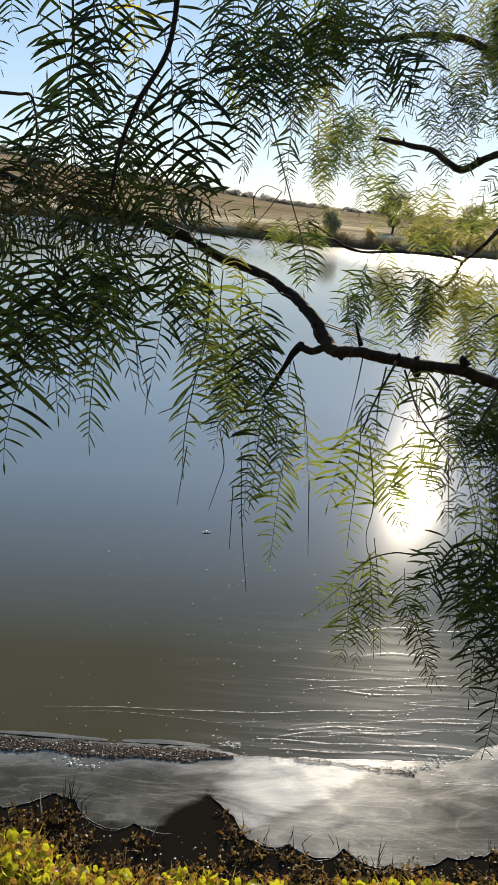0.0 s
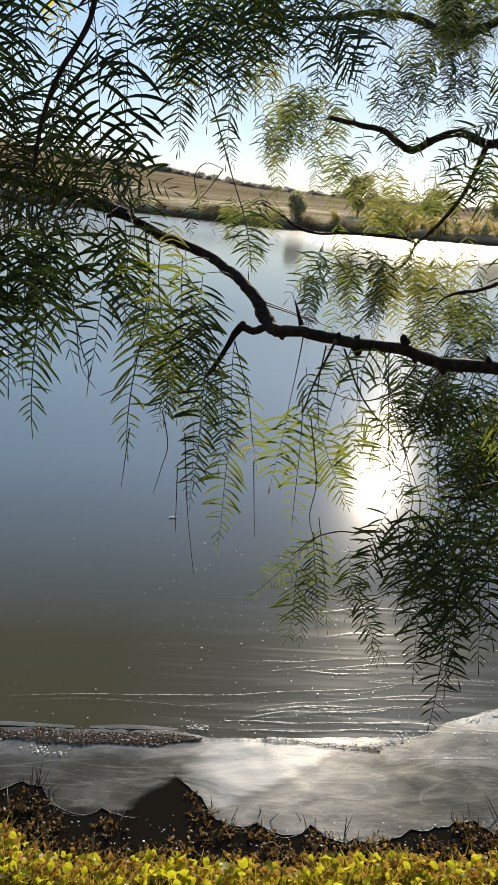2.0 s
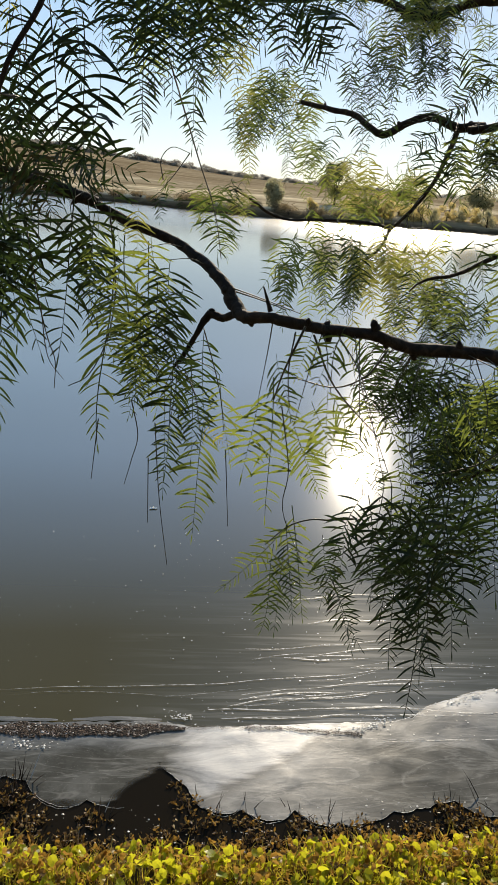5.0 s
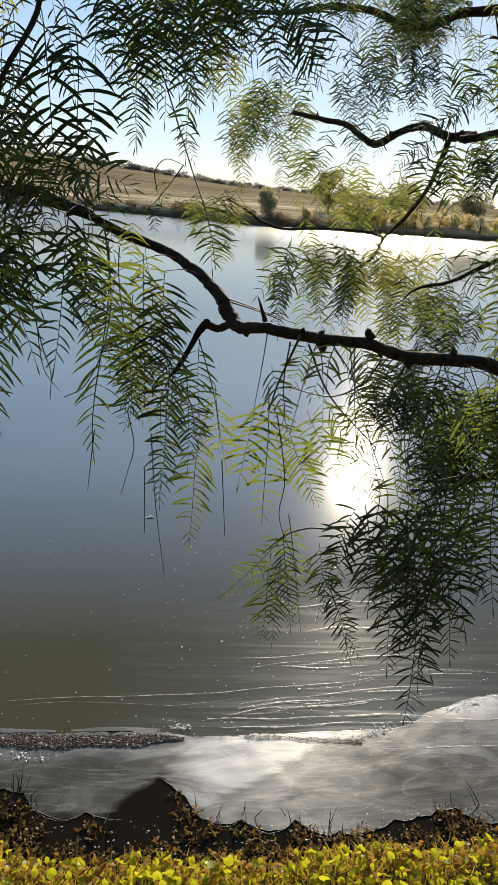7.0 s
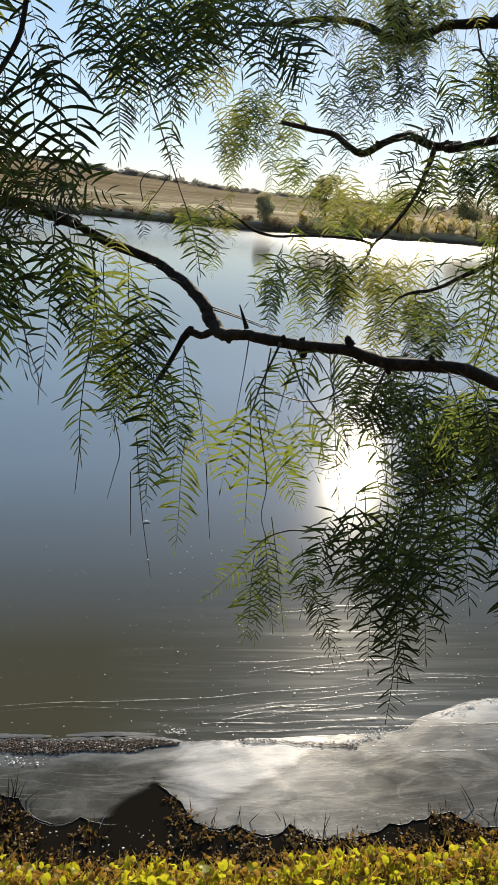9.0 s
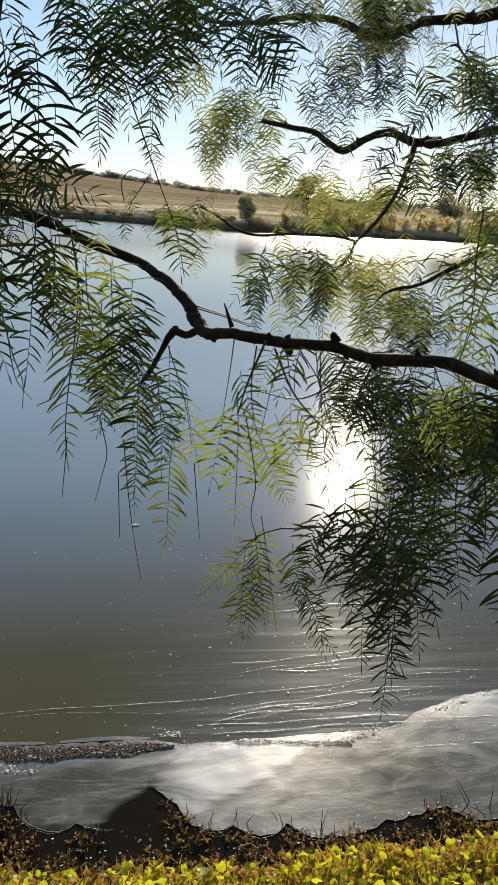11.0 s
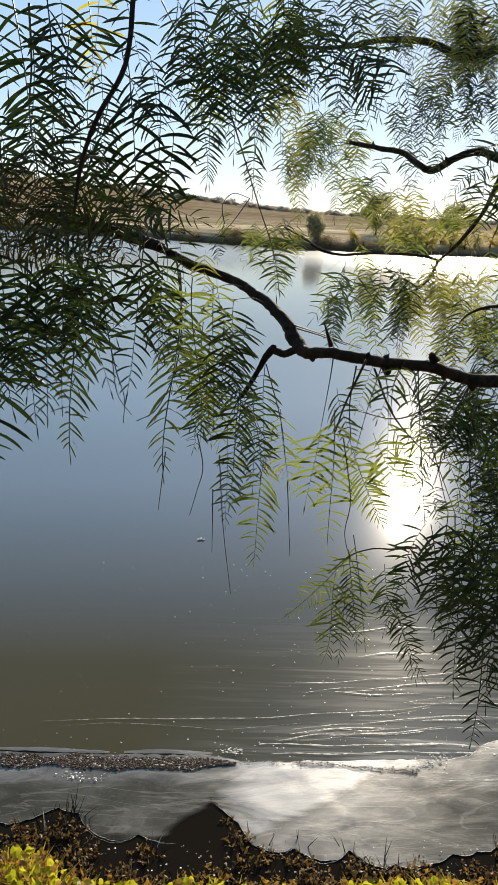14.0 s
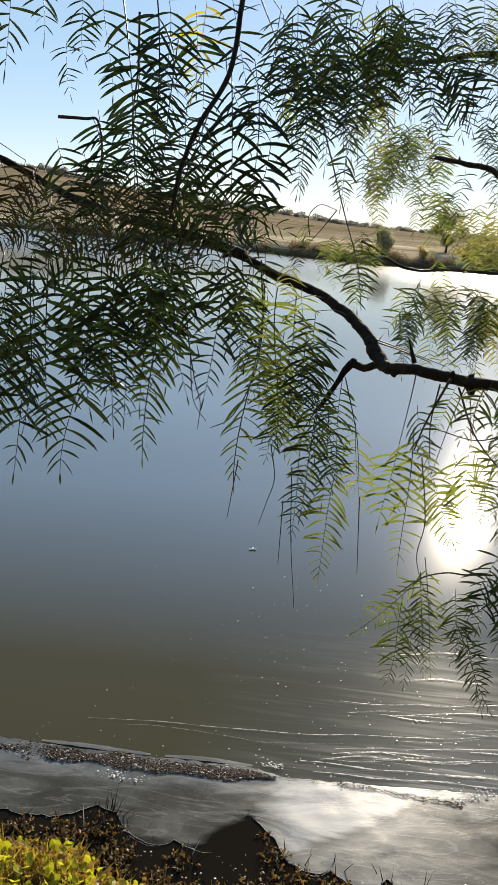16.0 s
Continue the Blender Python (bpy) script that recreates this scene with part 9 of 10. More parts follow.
hang("fork", (0.456, 1.860, 2.005), (0.472, 1.849, 1.907), "green", "mid", 0, -1.59)
twig("wire", [(0.300, 1.863, 2.094), (0.312, 1.805, 2.103), (0.336, 1.753, 2.089)], 0.0004)
hang("wire", (0.336, 1.753, 2.089), (0.346, 1.746, 1.996), "green", "slim", 8, -0.42)
hang("fork", (0.382, 1.810, 2.065), (0.397, 1.804, 1.977), "backlit", "mid", 8, 2.01)
hang("fork", (0.449, 1.945, 2.052), (0.481, 1.952, 1.939), "backlit", "slim", 3, 1.30)
twig("wire", [(0.406, 1.880, 2.093), (0.407, 1.870, 2.097), (0.408, 1.858, 2.097)], 0.0004)
hang("wire", (0.408, 1.858, 2.097), (0.406, 1.852, 2.018), "green", "mid", 1, 1.18)
twig("fork", [(0.404, 1.875, 2.046), (0.440, 1.873, 2.023), (0.465, 1.857, 1.982)], 0.0004)
hang("fork", (0.465, 1.857, 1.982), (0.465, 1.855, 1.901), "green", "broad", 3, 1.54)
hang("fork", (0.413, 1.821, 2.107), (0.405, 1.817, 2.001), "backlit", "slim", 3, -1.62)
twig("side", [(0.465, 1.630, 2.052), (0.505, 1.651, 2.036), (0.533, 1.656, 2.003)], 0.0004)
hang("side", (0.533, 1.656, 2.003), (0.539, 1.653, 1.934), "olive", "broad", 5, -1.96)
hang("side", (0.431, 1.704, 2.046), (0.449, 1.706, 1.954), "olive", "mid", 3, 1.57)
twig("side", [(0.457, 1.635, 2.048), (0.461, 1.631, 2.034), (0.471, 1.629, 2.013)], 0.0004)
hang("side", (0.471, 1.629, 2.013), (0.470, 1.623, 1.923), "dark", "slim", 9, 1.84)
twig("side", [(0.434, 1.647, 2.039), (0.444, 1.667, 2.047), (0.459, 1.695, 2.044)], 0.0004)
hang("side", (0.459, 1.695, 2.044), (0.465, 1.680, 1.979), "green", "broad", 8, -1.36)
twig("side", [(0.430, 1.650, 2.038), (0.440, 1.668, 2.032), (0.453, 1.698, 2.014)], 0.0004)
hang("side", (0.453, 1.698, 2.014), (0.448, 1.686, 1.946), "green", "broad", 3, -1.17)
twig("side", [(0.441, 1.644, 2.041), (0.477, 1.694, 2.042), (0.497, 1.735, 2.021)], 0.0004)
hang("side", (0.497, 1.735, 2.021), (0.516, 1.738, 1.945), "olive", "mid", 7, -2.10)
twig("side", [(0.408, 1.655, 2.023), (0.416, 1.657, 2.023), (0.422, 1.660, 2.019)], 0.0004)
hang("side", (0.422, 1.660, 2.019), (0.441, 1.649, 1.959), "olive", "broad", 5, -1.47)
hang("fork", (0.538, 1.799, 1.993), (0.556, 1.790, 1.918), "olive", "broad", 3, 1.63)
hang("side", (0.519, 1.740, 2.019), (0.542, 1.739, 1.939), "dark", "mid", 4, 2.30)
hang("side", (0.494, 1.749, 1.977), (0.506, 1.736, 1.909), "olive", "broad", 2, 1.48)
hang("side", (0.538, 1.721, 2.010), (0.528, 1.708, 1.931), "dark", "mid", 1, 1.39)
hang("side", (0.456, 1.724, 1.986), (0.476, 1.734, 1.909), "dark", "broad", 9, 2.00)
hang("side", (0.502, 1.727, 1.982), (0.505, 1.723, 1.908), "dark", "broad", 6, -1.42)
twig("side", [(0.439, 1.645, 2.040), (0.457, 1.671, 2.016), (0.478, 1.681, 1.975)], 0.0004)
hang("side", (0.478, 1.681, 1.975), (0.490, 1.691, 1.903), "dark", "broad", 9, 1.34)
twig("fork", [(0.443, 1.810, 2.126), (0.461, 1.781, 2.092), (0.462, 1.764, 2.037)], 0.0004)
hang("fork", (0.462, 1.764, 2.037), (0.474, 1.751, 1.961), "olive", "mid", 3, 0.99)
twig("side", [(0.448, 1.640, 2.043), (0.469, 1.678, 2.049), (0.503, 1.736, 2.033)], 0.0004)
hang("side", (0.503, 1.736, 2.033), (0.508, 1.752, 1.939), "olive", "mid", 4, 0.75)
hang("side", (0.489, 1.766, 2.003), (0.512, 1.751, 1.918), "olive", "mid", 3, 0.81)
hang("side", (0.432, 1.623, 2.027), (0.449, 1.637, 1.958), "olive", "broad", 7, -1.14)
twig("side", [(0.412, 1.650, 2.030), (0.417, 1.623, 2.015), (0.420, 1.602, 1.987)], 0.0004)
hang("side", (0.420, 1.602, 1.987), (0.421, 1.596, 1.925), "green", "broad", 4, -1.07)
hang("side", (0.550, 1.739, 1.995), (0.542, 1.725, 1.927), "olive", "broad", 1, -0.61)
twig("side", [(0.405, 1.659, 2.019), (0.447, 1.688, 2.009), (0.477, 1.716, 1.979)], 0.0004)
hang("side", (0.477, 1.716, 1.979), (0.478, 1.712, 1.905), "dark", "broad", 3, -1.39)
hang("side", (0.497, 1.753, 2.018), (0.517, 1.745, 1.949), "dark", "broad", 1, 2.06)
twig("side", [(0.461, 1.632, 2.050), (0.484, 1.657, 2.051), (0.501, 1.691, 2.037)], 0.0004)
hang("side", (0.501, 1.691, 2.037), (0.516, 1.689, 1.953), "dark", "mid", 5, 2.11)
twig("side", [(0.430, 1.650, 2.038), (0.445, 1.683, 2.040), (0.455, 1.708, 2.030)], 0.0004)
hang("side", (0.455, 1.708, 2.030), (0.457, 1.722, 1.933), "green", "slim", 3, -1.75)
hang("side", (0.497, 1.674, 2.003), (0.486, 1.690, 1.920), "olive", "mid", 1, 1.94)
hang("fork", (0.559, 1.770, 2.012), (0.566, 1.778, 1.928), "green", "mid", 1, -1.45)
hang("side", (0.490, 1.598, 2.090), (0.496, 1.580, 2.025), "olive", "broad", 8, -1.63)
hang("side", (0.499, 1.527, 2.116), (0.498, 1.535, 2.057), "olive", "broad", 5, -1.65)
hang("side", (0.489, 1.535, 2.123), (0.495, 1.528, 2.065), "olive", "broad", 1, 1.04)
hang("side", (0.444, 1.581, 2.100), (0.475, 1.569, 2.020), "green", "broad", 3, -2.02)
hang("side", (0.495, 1.541, 2.101), (0.501, 1.533, 2.025), "olive", "broad", 9, 1.73)
hang("side", (0.491, 1.559, 2.103), (0.523, 1.571, 2.026), "green", "broad", 8, 1.76)
hang("side", (0.472, 1.506, 2.128), (0.489, 1.506, 2.072), "olive", "broad", 2, 1.60)
hang("side", (0.486, 1.505, 2.107), (0.506, 1.509, 2.041), "green", "broad", 8, -1.05)
hang("side", (0.482, 1.583, 2.138), (0.498, 1.577, 2.077), "olive", "broad", 9, 0.18)
hang("side", (0.501, 1.502, 2.124), (0.521, 1.519, 2.062), "green", "broad", 3, 1.55)
hang("side", (0.467, 1.527, 2.139), (0.462, 1.508, 2.064), "olive", "broad", 8, 1.76)
hang("side", (0.483, 1.577, 2.099), (0.498, 1.592, 2.034), "green", "broad", 3, 2.03)
hang("side", (0.463, 1.588, 2.097), (0.478, 1.596, 2.030), "green", "broad", 3, 1.97)
hang("side", (0.520, 1.540, 2.094), (0.540, 1.545, 2.025), "olive", "broad", 0, -1.37)
hang("upper", (0.513, 1.476, 2.173), (0.525, 1.466, 2.102), "olive", "broad", 1, 1.27)
hang("upper", (0.609, 1.573, 2.171), (0.630, 1.561, 2.084), "green", "broad", 2, 1.13)
hang("side", (0.513, 1.511, 2.095), (0.525, 1.526, 2.010), "green", "broad", 8, 1.63)
hang("side", (0.537, 1.451, 2.128), (0.555, 1.458, 2.030), "green", "mid", 2, -1.54)
hang("side", (0.575, 1.584, 2.167), (0.618, 1.598, 2.053), "backlit", "mid", 2, -1.51)
hang("side", (0.575, 1.505, 2.177), (0.602, 1.504, 2.097), "green", "broad", 5, -1.62)
hang("side", (0.478, 1.512, 2.153), (0.527, 1.526, 2.068), "olive", "mid", 2, -2.12)
hang("side", (0.517, 1.408, 2.133), (0.541, 1.388, 2.069), "backlit", "broad", 7, -1.63)
hang("side", (0.480, 1.447, 2.122), (0.478, 1.453, 2.041), "green", "mid", 4, -1.85)
hang("side", (0.563, 1.458, 2.168), (0.599, 1.470, 2.074), "backlit", "mid", 4, -1.97)
hang("side", (0.564, 1.474, 2.098), (0.578, 1.489, 2.007), "olive", "mid", 0, 1.53)
twig("side", [(0.525, 1.600, 2.094), (0.533, 1.586, 2.084), (0.548, 1.570, 2.065)], 0.0004)
hang("side", (0.548, 1.570, 2.065), (0.557, 1.561, 1.978), "backlit", "broad", 6, -1.11)
hang("main", (0.460, 1.404, 2.153), (0.493, 1.419, 2.071), "backlit", "mid", 5, -2.61)
hang("side", (0.613, 1.592, 2.107), (0.667, 1.604, 1.992), "backlit", "mid", 9, -0.97)
hang("main", (0.366, 1.300, 2.107), (0.365, 1.283, 1.996), "olive", "slim", 3, 1.57)
hang("main", (0.384, 1.300, 2.071), (0.385, 1.295, 1.974), "olive", "mid", 6, 1.57)
hang("main", (0.369, 1.300, 2.112), (0.382, 1.287, 2.035), "olive", "mid", 3, 1.57)
hang("main", (0.401, 1.300, 2.063), (0.404, 1.308, 1.981), "green", "broad", 5, 1.57)
twig("main", [(0.405, 1.265, 1.998), (0.400, 1.281, 2.004), (0.391, 1.300, 2.003)], 0.0004)
hang("main", (0.391, 1.300, 2.003), (0.405, 1.312, 1.926), "olive", "broad", 5, 1.57)
twig("main", [(0.394, 1.259, 2.002), (0.379, 1.276, 2.009), (0.370, 1.300, 2.007)], 0.0004)
hang("main", (0.370, 1.300, 2.007), (0.372, 1.302, 1.934), "olive", "broad", 8, 1.57)
twig("side", [(0.372, 1.300, 2.138), (0.372, 1.300, 2.103), (0.376, 1.300, 2.052), (0.370, 1.300, 2.002)], 0.0007)
twig("side", [(0.399, 1.300, 2.095), (0.385, 1.300, 2.067), (0.370, 1.300, 2.007)], 0.0007)
hang("main", (0.165, 1.191, 2.009), (0.169, 1.192, 1.897), "olive", "slim", 8, -1.57)
hang("main", (0.176, 1.187, 1.990), (0.199, 1.167, 1.935), "olive", "mid", 5, 1.54)
twig("main", [(0.211, 1.204, 2.040), (0.207, 1.204, 2.023), (0.207, 1.200, 1.997)], 0.0004)
hang("main", (0.207, 1.200, 1.997), (0.237, 1.216, 1.949), "olive", "broad", 1, -0.83)
twig("main", [(0.197, 1.200, 2.041), (0.191, 1.202, 2.012), (0.186, 1.212, 1.969)], 0.0004)
hang("main", (0.186, 1.212, 1.969), (0.215, 1.214, 1.910), "olive", "mid", 2, -1.60)
hang("main", (0.168, 1.206, 2.021), (0.182, 1.202, 1.973), "green", "broad", 6, 1.93)
twig("main", [(0.197, 1.200, 2.041), (0.199, 1.189, 2.028), (0.201, 1.183, 2.008)], 0.0004)
hang("main", (0.201, 1.183, 2.008), (0.204, 1.176, 1.957), "olive", "broad", 3, 1.67)
hang("main", (0.201, 1.157, 2.051), (0.186, 1.156, 2.007), "green", "broad", 4, 1.67)
hang("main", (0.188, 1.189, 2.041), (0.180, 1.198, 2.003), "olive", "broad", 4, -1.62)
twig("main", [(0.242, 1.214, 2.035), (0.233, 1.215, 2.018), (0.225, 1.217, 1.991)], 0.0004)
hang("main", (0.225, 1.217, 1.991), (0.253, 1.214, 1.957), "olive", "broad", 6, -1.46)
hang("main", (0.188, 1.168, 2.000), (0.219, 1.184, 1.946), "olive", "broad", 9, -1.56)
twig("main", [(0.162, 1.195, 2.047), (0.160, 1.192, 2.027), (0.156, 1.186, 1.998)], 0.0004)
hang("main", (0.156, 1.186, 1.998), (0.146, 1.169, 1.938), "olive", "broad", 2, 1.49)
twig("main", [(0.181, 1.180, 2.046), (0.170, 1.180, 2.016), (0.165, 1.180, 1.996)], 0.0008)
twig("main", [(0.187, 1.180, 2.041), (0.205, 1.180, 2.007), (0.240, 1.180, 1.973)], 0.0007)
twig("main", [(0.237, 1.180, 2.034), (0.225, 1.180, 2.016), (0.205, 1.180, 2.007), (0.177, 1.180, 2.012)], 0.0007)
twig("main", [(0.175, 1.180, 2.042), (0.173, 1.180, 2.016), (0.176, 1.180, 1.992)], 0.0005)
hang("spur", (0.185, 1.186, 1.902), (0.135, 1.178, 1.849), "olive", "slim", 5, -1.46)
hang("spur", (0.180, 1.166, 1.894), (0.176, 1.147, 1.833), "green", "slim", 5, -1.70)
hang("main", (0.189, 1.200, 1.911), (0.205, 1.187, 1.818), "olive", "long", 5, -1.84)
hang("main", (0.219, 1.163, 1.896), (0.214, 1.179, 1.835), "green", "mid", 3, 1.60)
hang("main", (0.218, 1.166, 1.869), (0.243, 1.171, 1.800), "dark", "slim", 5, 1.47)
hang("main", (0.212, 1.190, 1.893), (0.226, 1.194, 1.833), "green", "mid", 7, 1.73)
twig("low", [(0.233, 1.180, 1.912), (0.213, 1.180, 1.910), (0.200, 1.180, 1.910), (0.184, 1.180, 1.904), (0.169, 1.180, 1.889)], 0.0007)
twig("low", [(0.171, 1.180, 1.992), (0.180, 1.180, 1.947), (0.179, 1.180, 1.916), (0.197, 1.180, 1.875)], 0.0004)
hang("main", (0.282, 1.177, 1.882), (0.296, 1.181, 1.734), "dark", "long", 5, -1.72)
hang("main", (0.265, 1.183, 1.902), (0.269, 1.163, 1.794), "dark", "slim", 9, -1.99)
hang("main", (0.261, 1.103, 1.939), (0.273, 1.095, 1.843), "dark", "slim", 7, 1.78)
hang("main", (0.265, 1.105, 1.945), (0.278, 1.088, 1.861), "dark", "slim", 4, -1.68)
twig("main", [(0.316, 1.225, 2.026), (0.321, 1.196, 1.988), (0.312, 1.186, 1.929)], 0.0004)
hang("main", (0.312, 1.186, 1.929), (0.337, 1.183, 1.810), "dark", "slim", 0, 1.66)
hang("main", (0.291, 1.104, 1.980), (0.319, 1.123, 1.875), "dark", "slim", 1, 1.25)
twig("main", [(0.309, 1.225, 2.026), (0.317, 1.164, 2.021), (0.310, 1.120, 1.993)], 0.0004)
hang("main", (0.310, 1.120, 1.993), (0.317, 1.104, 1.909), "green", "slim", 5, -1.35)
twig("main", [(0.322, 1.225, 2.026), (0.329, 1.198, 2.017), (0.338, 1.157, 1.992)], 0.0004)
hang("main", (0.338, 1.157, 1.992), (0.363, 1.157, 1.886), "green", "slim", 2, -1.57)
hang("main", (0.349, 1.138, 1.930), (0.377, 1.158, 1.827), "dark", "mid", 6, -1.89)
hang("main", (0.231, 1.156, 1.941), (0.240, 1.143, 1.859), "dark", "mid", 6, -1.32)
twig("main", [(0.206, 1.202, 2.040), (0.218, 1.163, 2.017), (0.224, 1.108, 1.970)], 0.0004)
hang("main", (0.224, 1.108, 1.970), (0.210, 1.096, 1.902), "dark", "mid", 0, -1.20)
twig("main", [(0.224, 1.208, 2.039), (0.222, 1.177, 1.999), (0.229, 1.162, 1.938)], 0.0004)
hang("main", (0.229, 1.162, 1.938), (0.206, 1.142, 1.897), "green", "broad", 4, -2.29)
twig("main", [(0.220, 1.206, 2.039), (0.217, 1.156, 2.012), (0.235, 1.126, 1.962)], 0.0004)
hang("main", (0.235, 1.126, 1.962), (0.247, 1.140, 1.853), "dark", "slim", 5, -1.62)
hang("main", (0.272, 1.187, 1.923), (0.290, 1.199, 1.791), "dark", "slim", 6, -1.74)
twig("main", [(0.296, 1.225, 2.026), (0.287, 1.207, 1.998), (0.293, 1.173, 1.952)], 0.0004)
hang("main", (0.293, 1.173, 1.952), (0.315, 1.169, 1.838), "dark", "slim", 2, 1.82)
hang("main", (0.270, 1.149, 1.949), (0.273, 1.132, 1.854), "dark", "slim", 7, 1.69)
twig("main", [(0.296, 1.225, 2.026), (0.292, 1.190, 2.012), (0.294, 1.140, 1.977)], 0.0004)
hang("main", (0.294, 1.140, 1.977), (0.311, 1.124, 1.890), "green", "slim", 7, 1.64)
hang("main", (0.215, 1.137, 1.937), (0.209, 1.125, 1.894), "dark", "broad", 9, -1.62)
hang("main", (0.266, 1.184, 1.934), (0.263, 1.199, 1.840), "dark", "mid", 8, -2.04)
hang("main", (0.332, 1.185, 2.004), (0.367, 1.195, 1.892), "green", "slim", 9, -1.32)
hang("main", (0.282, 1.140, 1.902), (0.281, 1.133, 1.805), "dark", "slim", 6, 1.81)
hang("main", (0.329, 1.105, 1.998), (0.345, 1.088, 1.912), "dark", "slim", 3, -1.71)
hang("main", (0.352, 1.116, 1.976), (0.382, 1.122, 1.869), "dark", "slim", 7, -1.66)
hang("main", (0.361, 1.111, 1.990), (0.388, 1.119, 1.880), "dark", "slim", 3, 1.87)
hang("low", (0.367, 1.290, 1.888), (0.346, 1.279, 1.789), "green", "mid", 0, -1.85)
twig("main", [(0.394, 1.259, 2.002), (0.406, 1.232, 1.997), (0.412, 1.207, 1.980)], 0.0004)
hang("main", (0.412, 1.207, 1.980), (0.418, 1.189, 1.902), "green", "mid", 6, 1.96)
hang("low", (0.304, 1.235, 1.904), (0.342, 1.240, 1.809), "green", "mid", 1, -0.95)
hang("low", (0.330, 1.267, 1.924), (0.352, 1.270, 1.800), "green", "slim", 1, 1.31)
hang("low", (0.324, 1.294, 1.898), (0.350, 1.311, 1.763), "green", "mid", 1, 2.26)
hang("low", (0.282, 1.265, 1.885), (0.325, 1.252, 1.769), "dark", "slim", 0, 1.16)
twig("main", [(0.277, 1.225, 2.027), (0.266, 1.202, 1.987), (0.274, 1.189, 1.926)], 0.0004)
hang("main", (0.274, 1.189, 1.926), (0.263, 1.188, 1.836), "green", "mid", 3, -1.27)
twig("main", [(0.349, 1.236, 2.017), (0.342, 1.220, 1.987), (0.344, 1.188, 1.939)], 0.0004)
hang("main", (0.344, 1.188, 1.939), (0.336, 1.182, 1.849), "green", "mid", 3, -1.63)
twig("main", [(0.290, 1.225, 2.027), (0.283, 1.254, 2.018), (0.286, 1.296, 1.993)], 0.0004)
hang("main", (0.286, 1.296, 1.993), (0.309, 1.298, 1.939), "green", "broad", 8, 1.45)
twig("main", [(0.290, 1.225, 2.027), (0.288, 1.254, 2.024), (0.289, 1.284, 2.010)], 0.0004)
hang("main", (0.289, 1.284, 2.010), (0.256, 1.281, 1.951), "green", "broad", 2, -1.57)
twig("main", [(0.309, 1.225, 2.026), (0.308, 1.238, 2.018), (0.306, 1.253, 2.003)], 0.0004)
hang("main", (0.306, 1.253, 2.003), (0.304, 1.240, 1.955), "dark", "broad", 6, 1.92)
twig("main", [(0.283, 1.225, 2.027), (0.281, 1.228, 2.015), (0.280, 1.236, 1.998)], 0.0004)
hang("main", (0.280, 1.236, 1.998), (0.256, 1.230, 1.959), "dark", "broad", 6, -2.15)
twig("main", [(0.270, 1.225, 2.027), (0.269, 1.260, 2.030), (0.260, 1.297, 2.018)], 0.0004)
hang("main", (0.260, 1.297, 2.018), (0.270, 1.313, 1.962), "green", "broad", 3, 1.37)
twig("main", [(0.296, 1.225, 2.026), (0.295, 1.263, 2.029), (0.293, 1.295, 2.018)], 0.0004)
hang("main", (0.293, 1.295, 2.018), (0.313, 1.312, 1.964), "green", "broad", 6, -0.94)
hang("main", (0.304, 1.266, 2.002), (0.287, 1.268, 1.954), "dark", "broad", 7, -1.23)
hang("main", (0.279, 1.256, 1.994), (0.278, 1.268, 1.938), "dark", "broad", 4, 1.15)
hang("main", (0.268, 1.247, 2.001), (0.273, 1.255, 1.953), "green", "broad", 9, -1.00)
twig("main", [(0.270, 1.225, 2.027), (0.272, 1.245, 2.023), (0.264, 1.276, 2.009)], 0.0004)
hang("main", (0.264, 1.276, 2.009), (0.313, 1.283, 1.958), "dark", "broad", 3, -1.58)
twig("main", [(0.270, 1.225, 2.027), (0.266, 1.237, 2.015), (0.269, 1.251, 1.995)], 0.0004)
hang("main", (0.269, 1.251, 1.995), (0.285, 1.257, 1.945), "green", "broad", 8, 1.23)
twig("main", [(0.261, 1.221, 2.030), (0.254, 1.231, 2.021), (0.249, 1.239, 2.005)], 0.0004)
hang("main", (0.249, 1.239, 2.005), (0.259, 1.226, 1.969), "green", "broad", 3, 1.52)
twig("main", [(0.252, 1.218, 2.032), (0.246, 1.221, 2.023), (0.241, 1.223, 2.008)], 0.0004)
hang("main", (0.241, 1.223, 2.008), (0.250, 1.236, 1.958), "dark", "broad", 0, 1.52)
hang("main", (0.269, 1.232, 2.018), (0.295, 1.237, 1.981), "dark", "broad", 8, -0.79)
hang("main", (0.251, 1.230, 2.032), (0.246, 1.233, 1.985), "green", "broad", 3, -1.31)
hang("main", (0.277, 1.234, 2.031), (0.280, 1.223, 1.990), "green", "broad", 3, 1.68)
hang("main", (0.284, 1.292, 2.022), (0.308, 1.283, 1.970), "green", "broad", 2, 1.50)
hang("main", (0.252, 1.283, 1.987), (0.257, 1.268, 1.951), "green", "broad", 5, -2.08)
twig("main", [(0.270, 1.225, 2.027), (0.254, 1.262, 2.024), (0.241, 1.286, 2.006)], 0.0004)
hang("main", (0.241, 1.286, 2.006), (0.266, 1.296, 1.954), "green", "broad", 0, -2.49)
hang("main", (0.260, 1.249, 2.001), (0.251, 1.235, 1.964), "green", "broad", 1, -0.89)
hang("main", (0.284, 1.263, 2.017), (0.297, 1.257, 1.978), "green", "broad", 3, 1.06)
hang("main", (0.300, 1.222, 2.018), (0.306, 1.216, 1.980), "dark", "broad", 2, -1.44)
twig("main", [(0.270, 1.225, 2.027), (0.268, 1.235, 2.021), (0.269, 1.246, 2.009)], 0.0004)
hang("main", (0.269, 1.246, 2.009), (0.292, 1.231, 1.978), "dark", "broad", 0, 1.63)
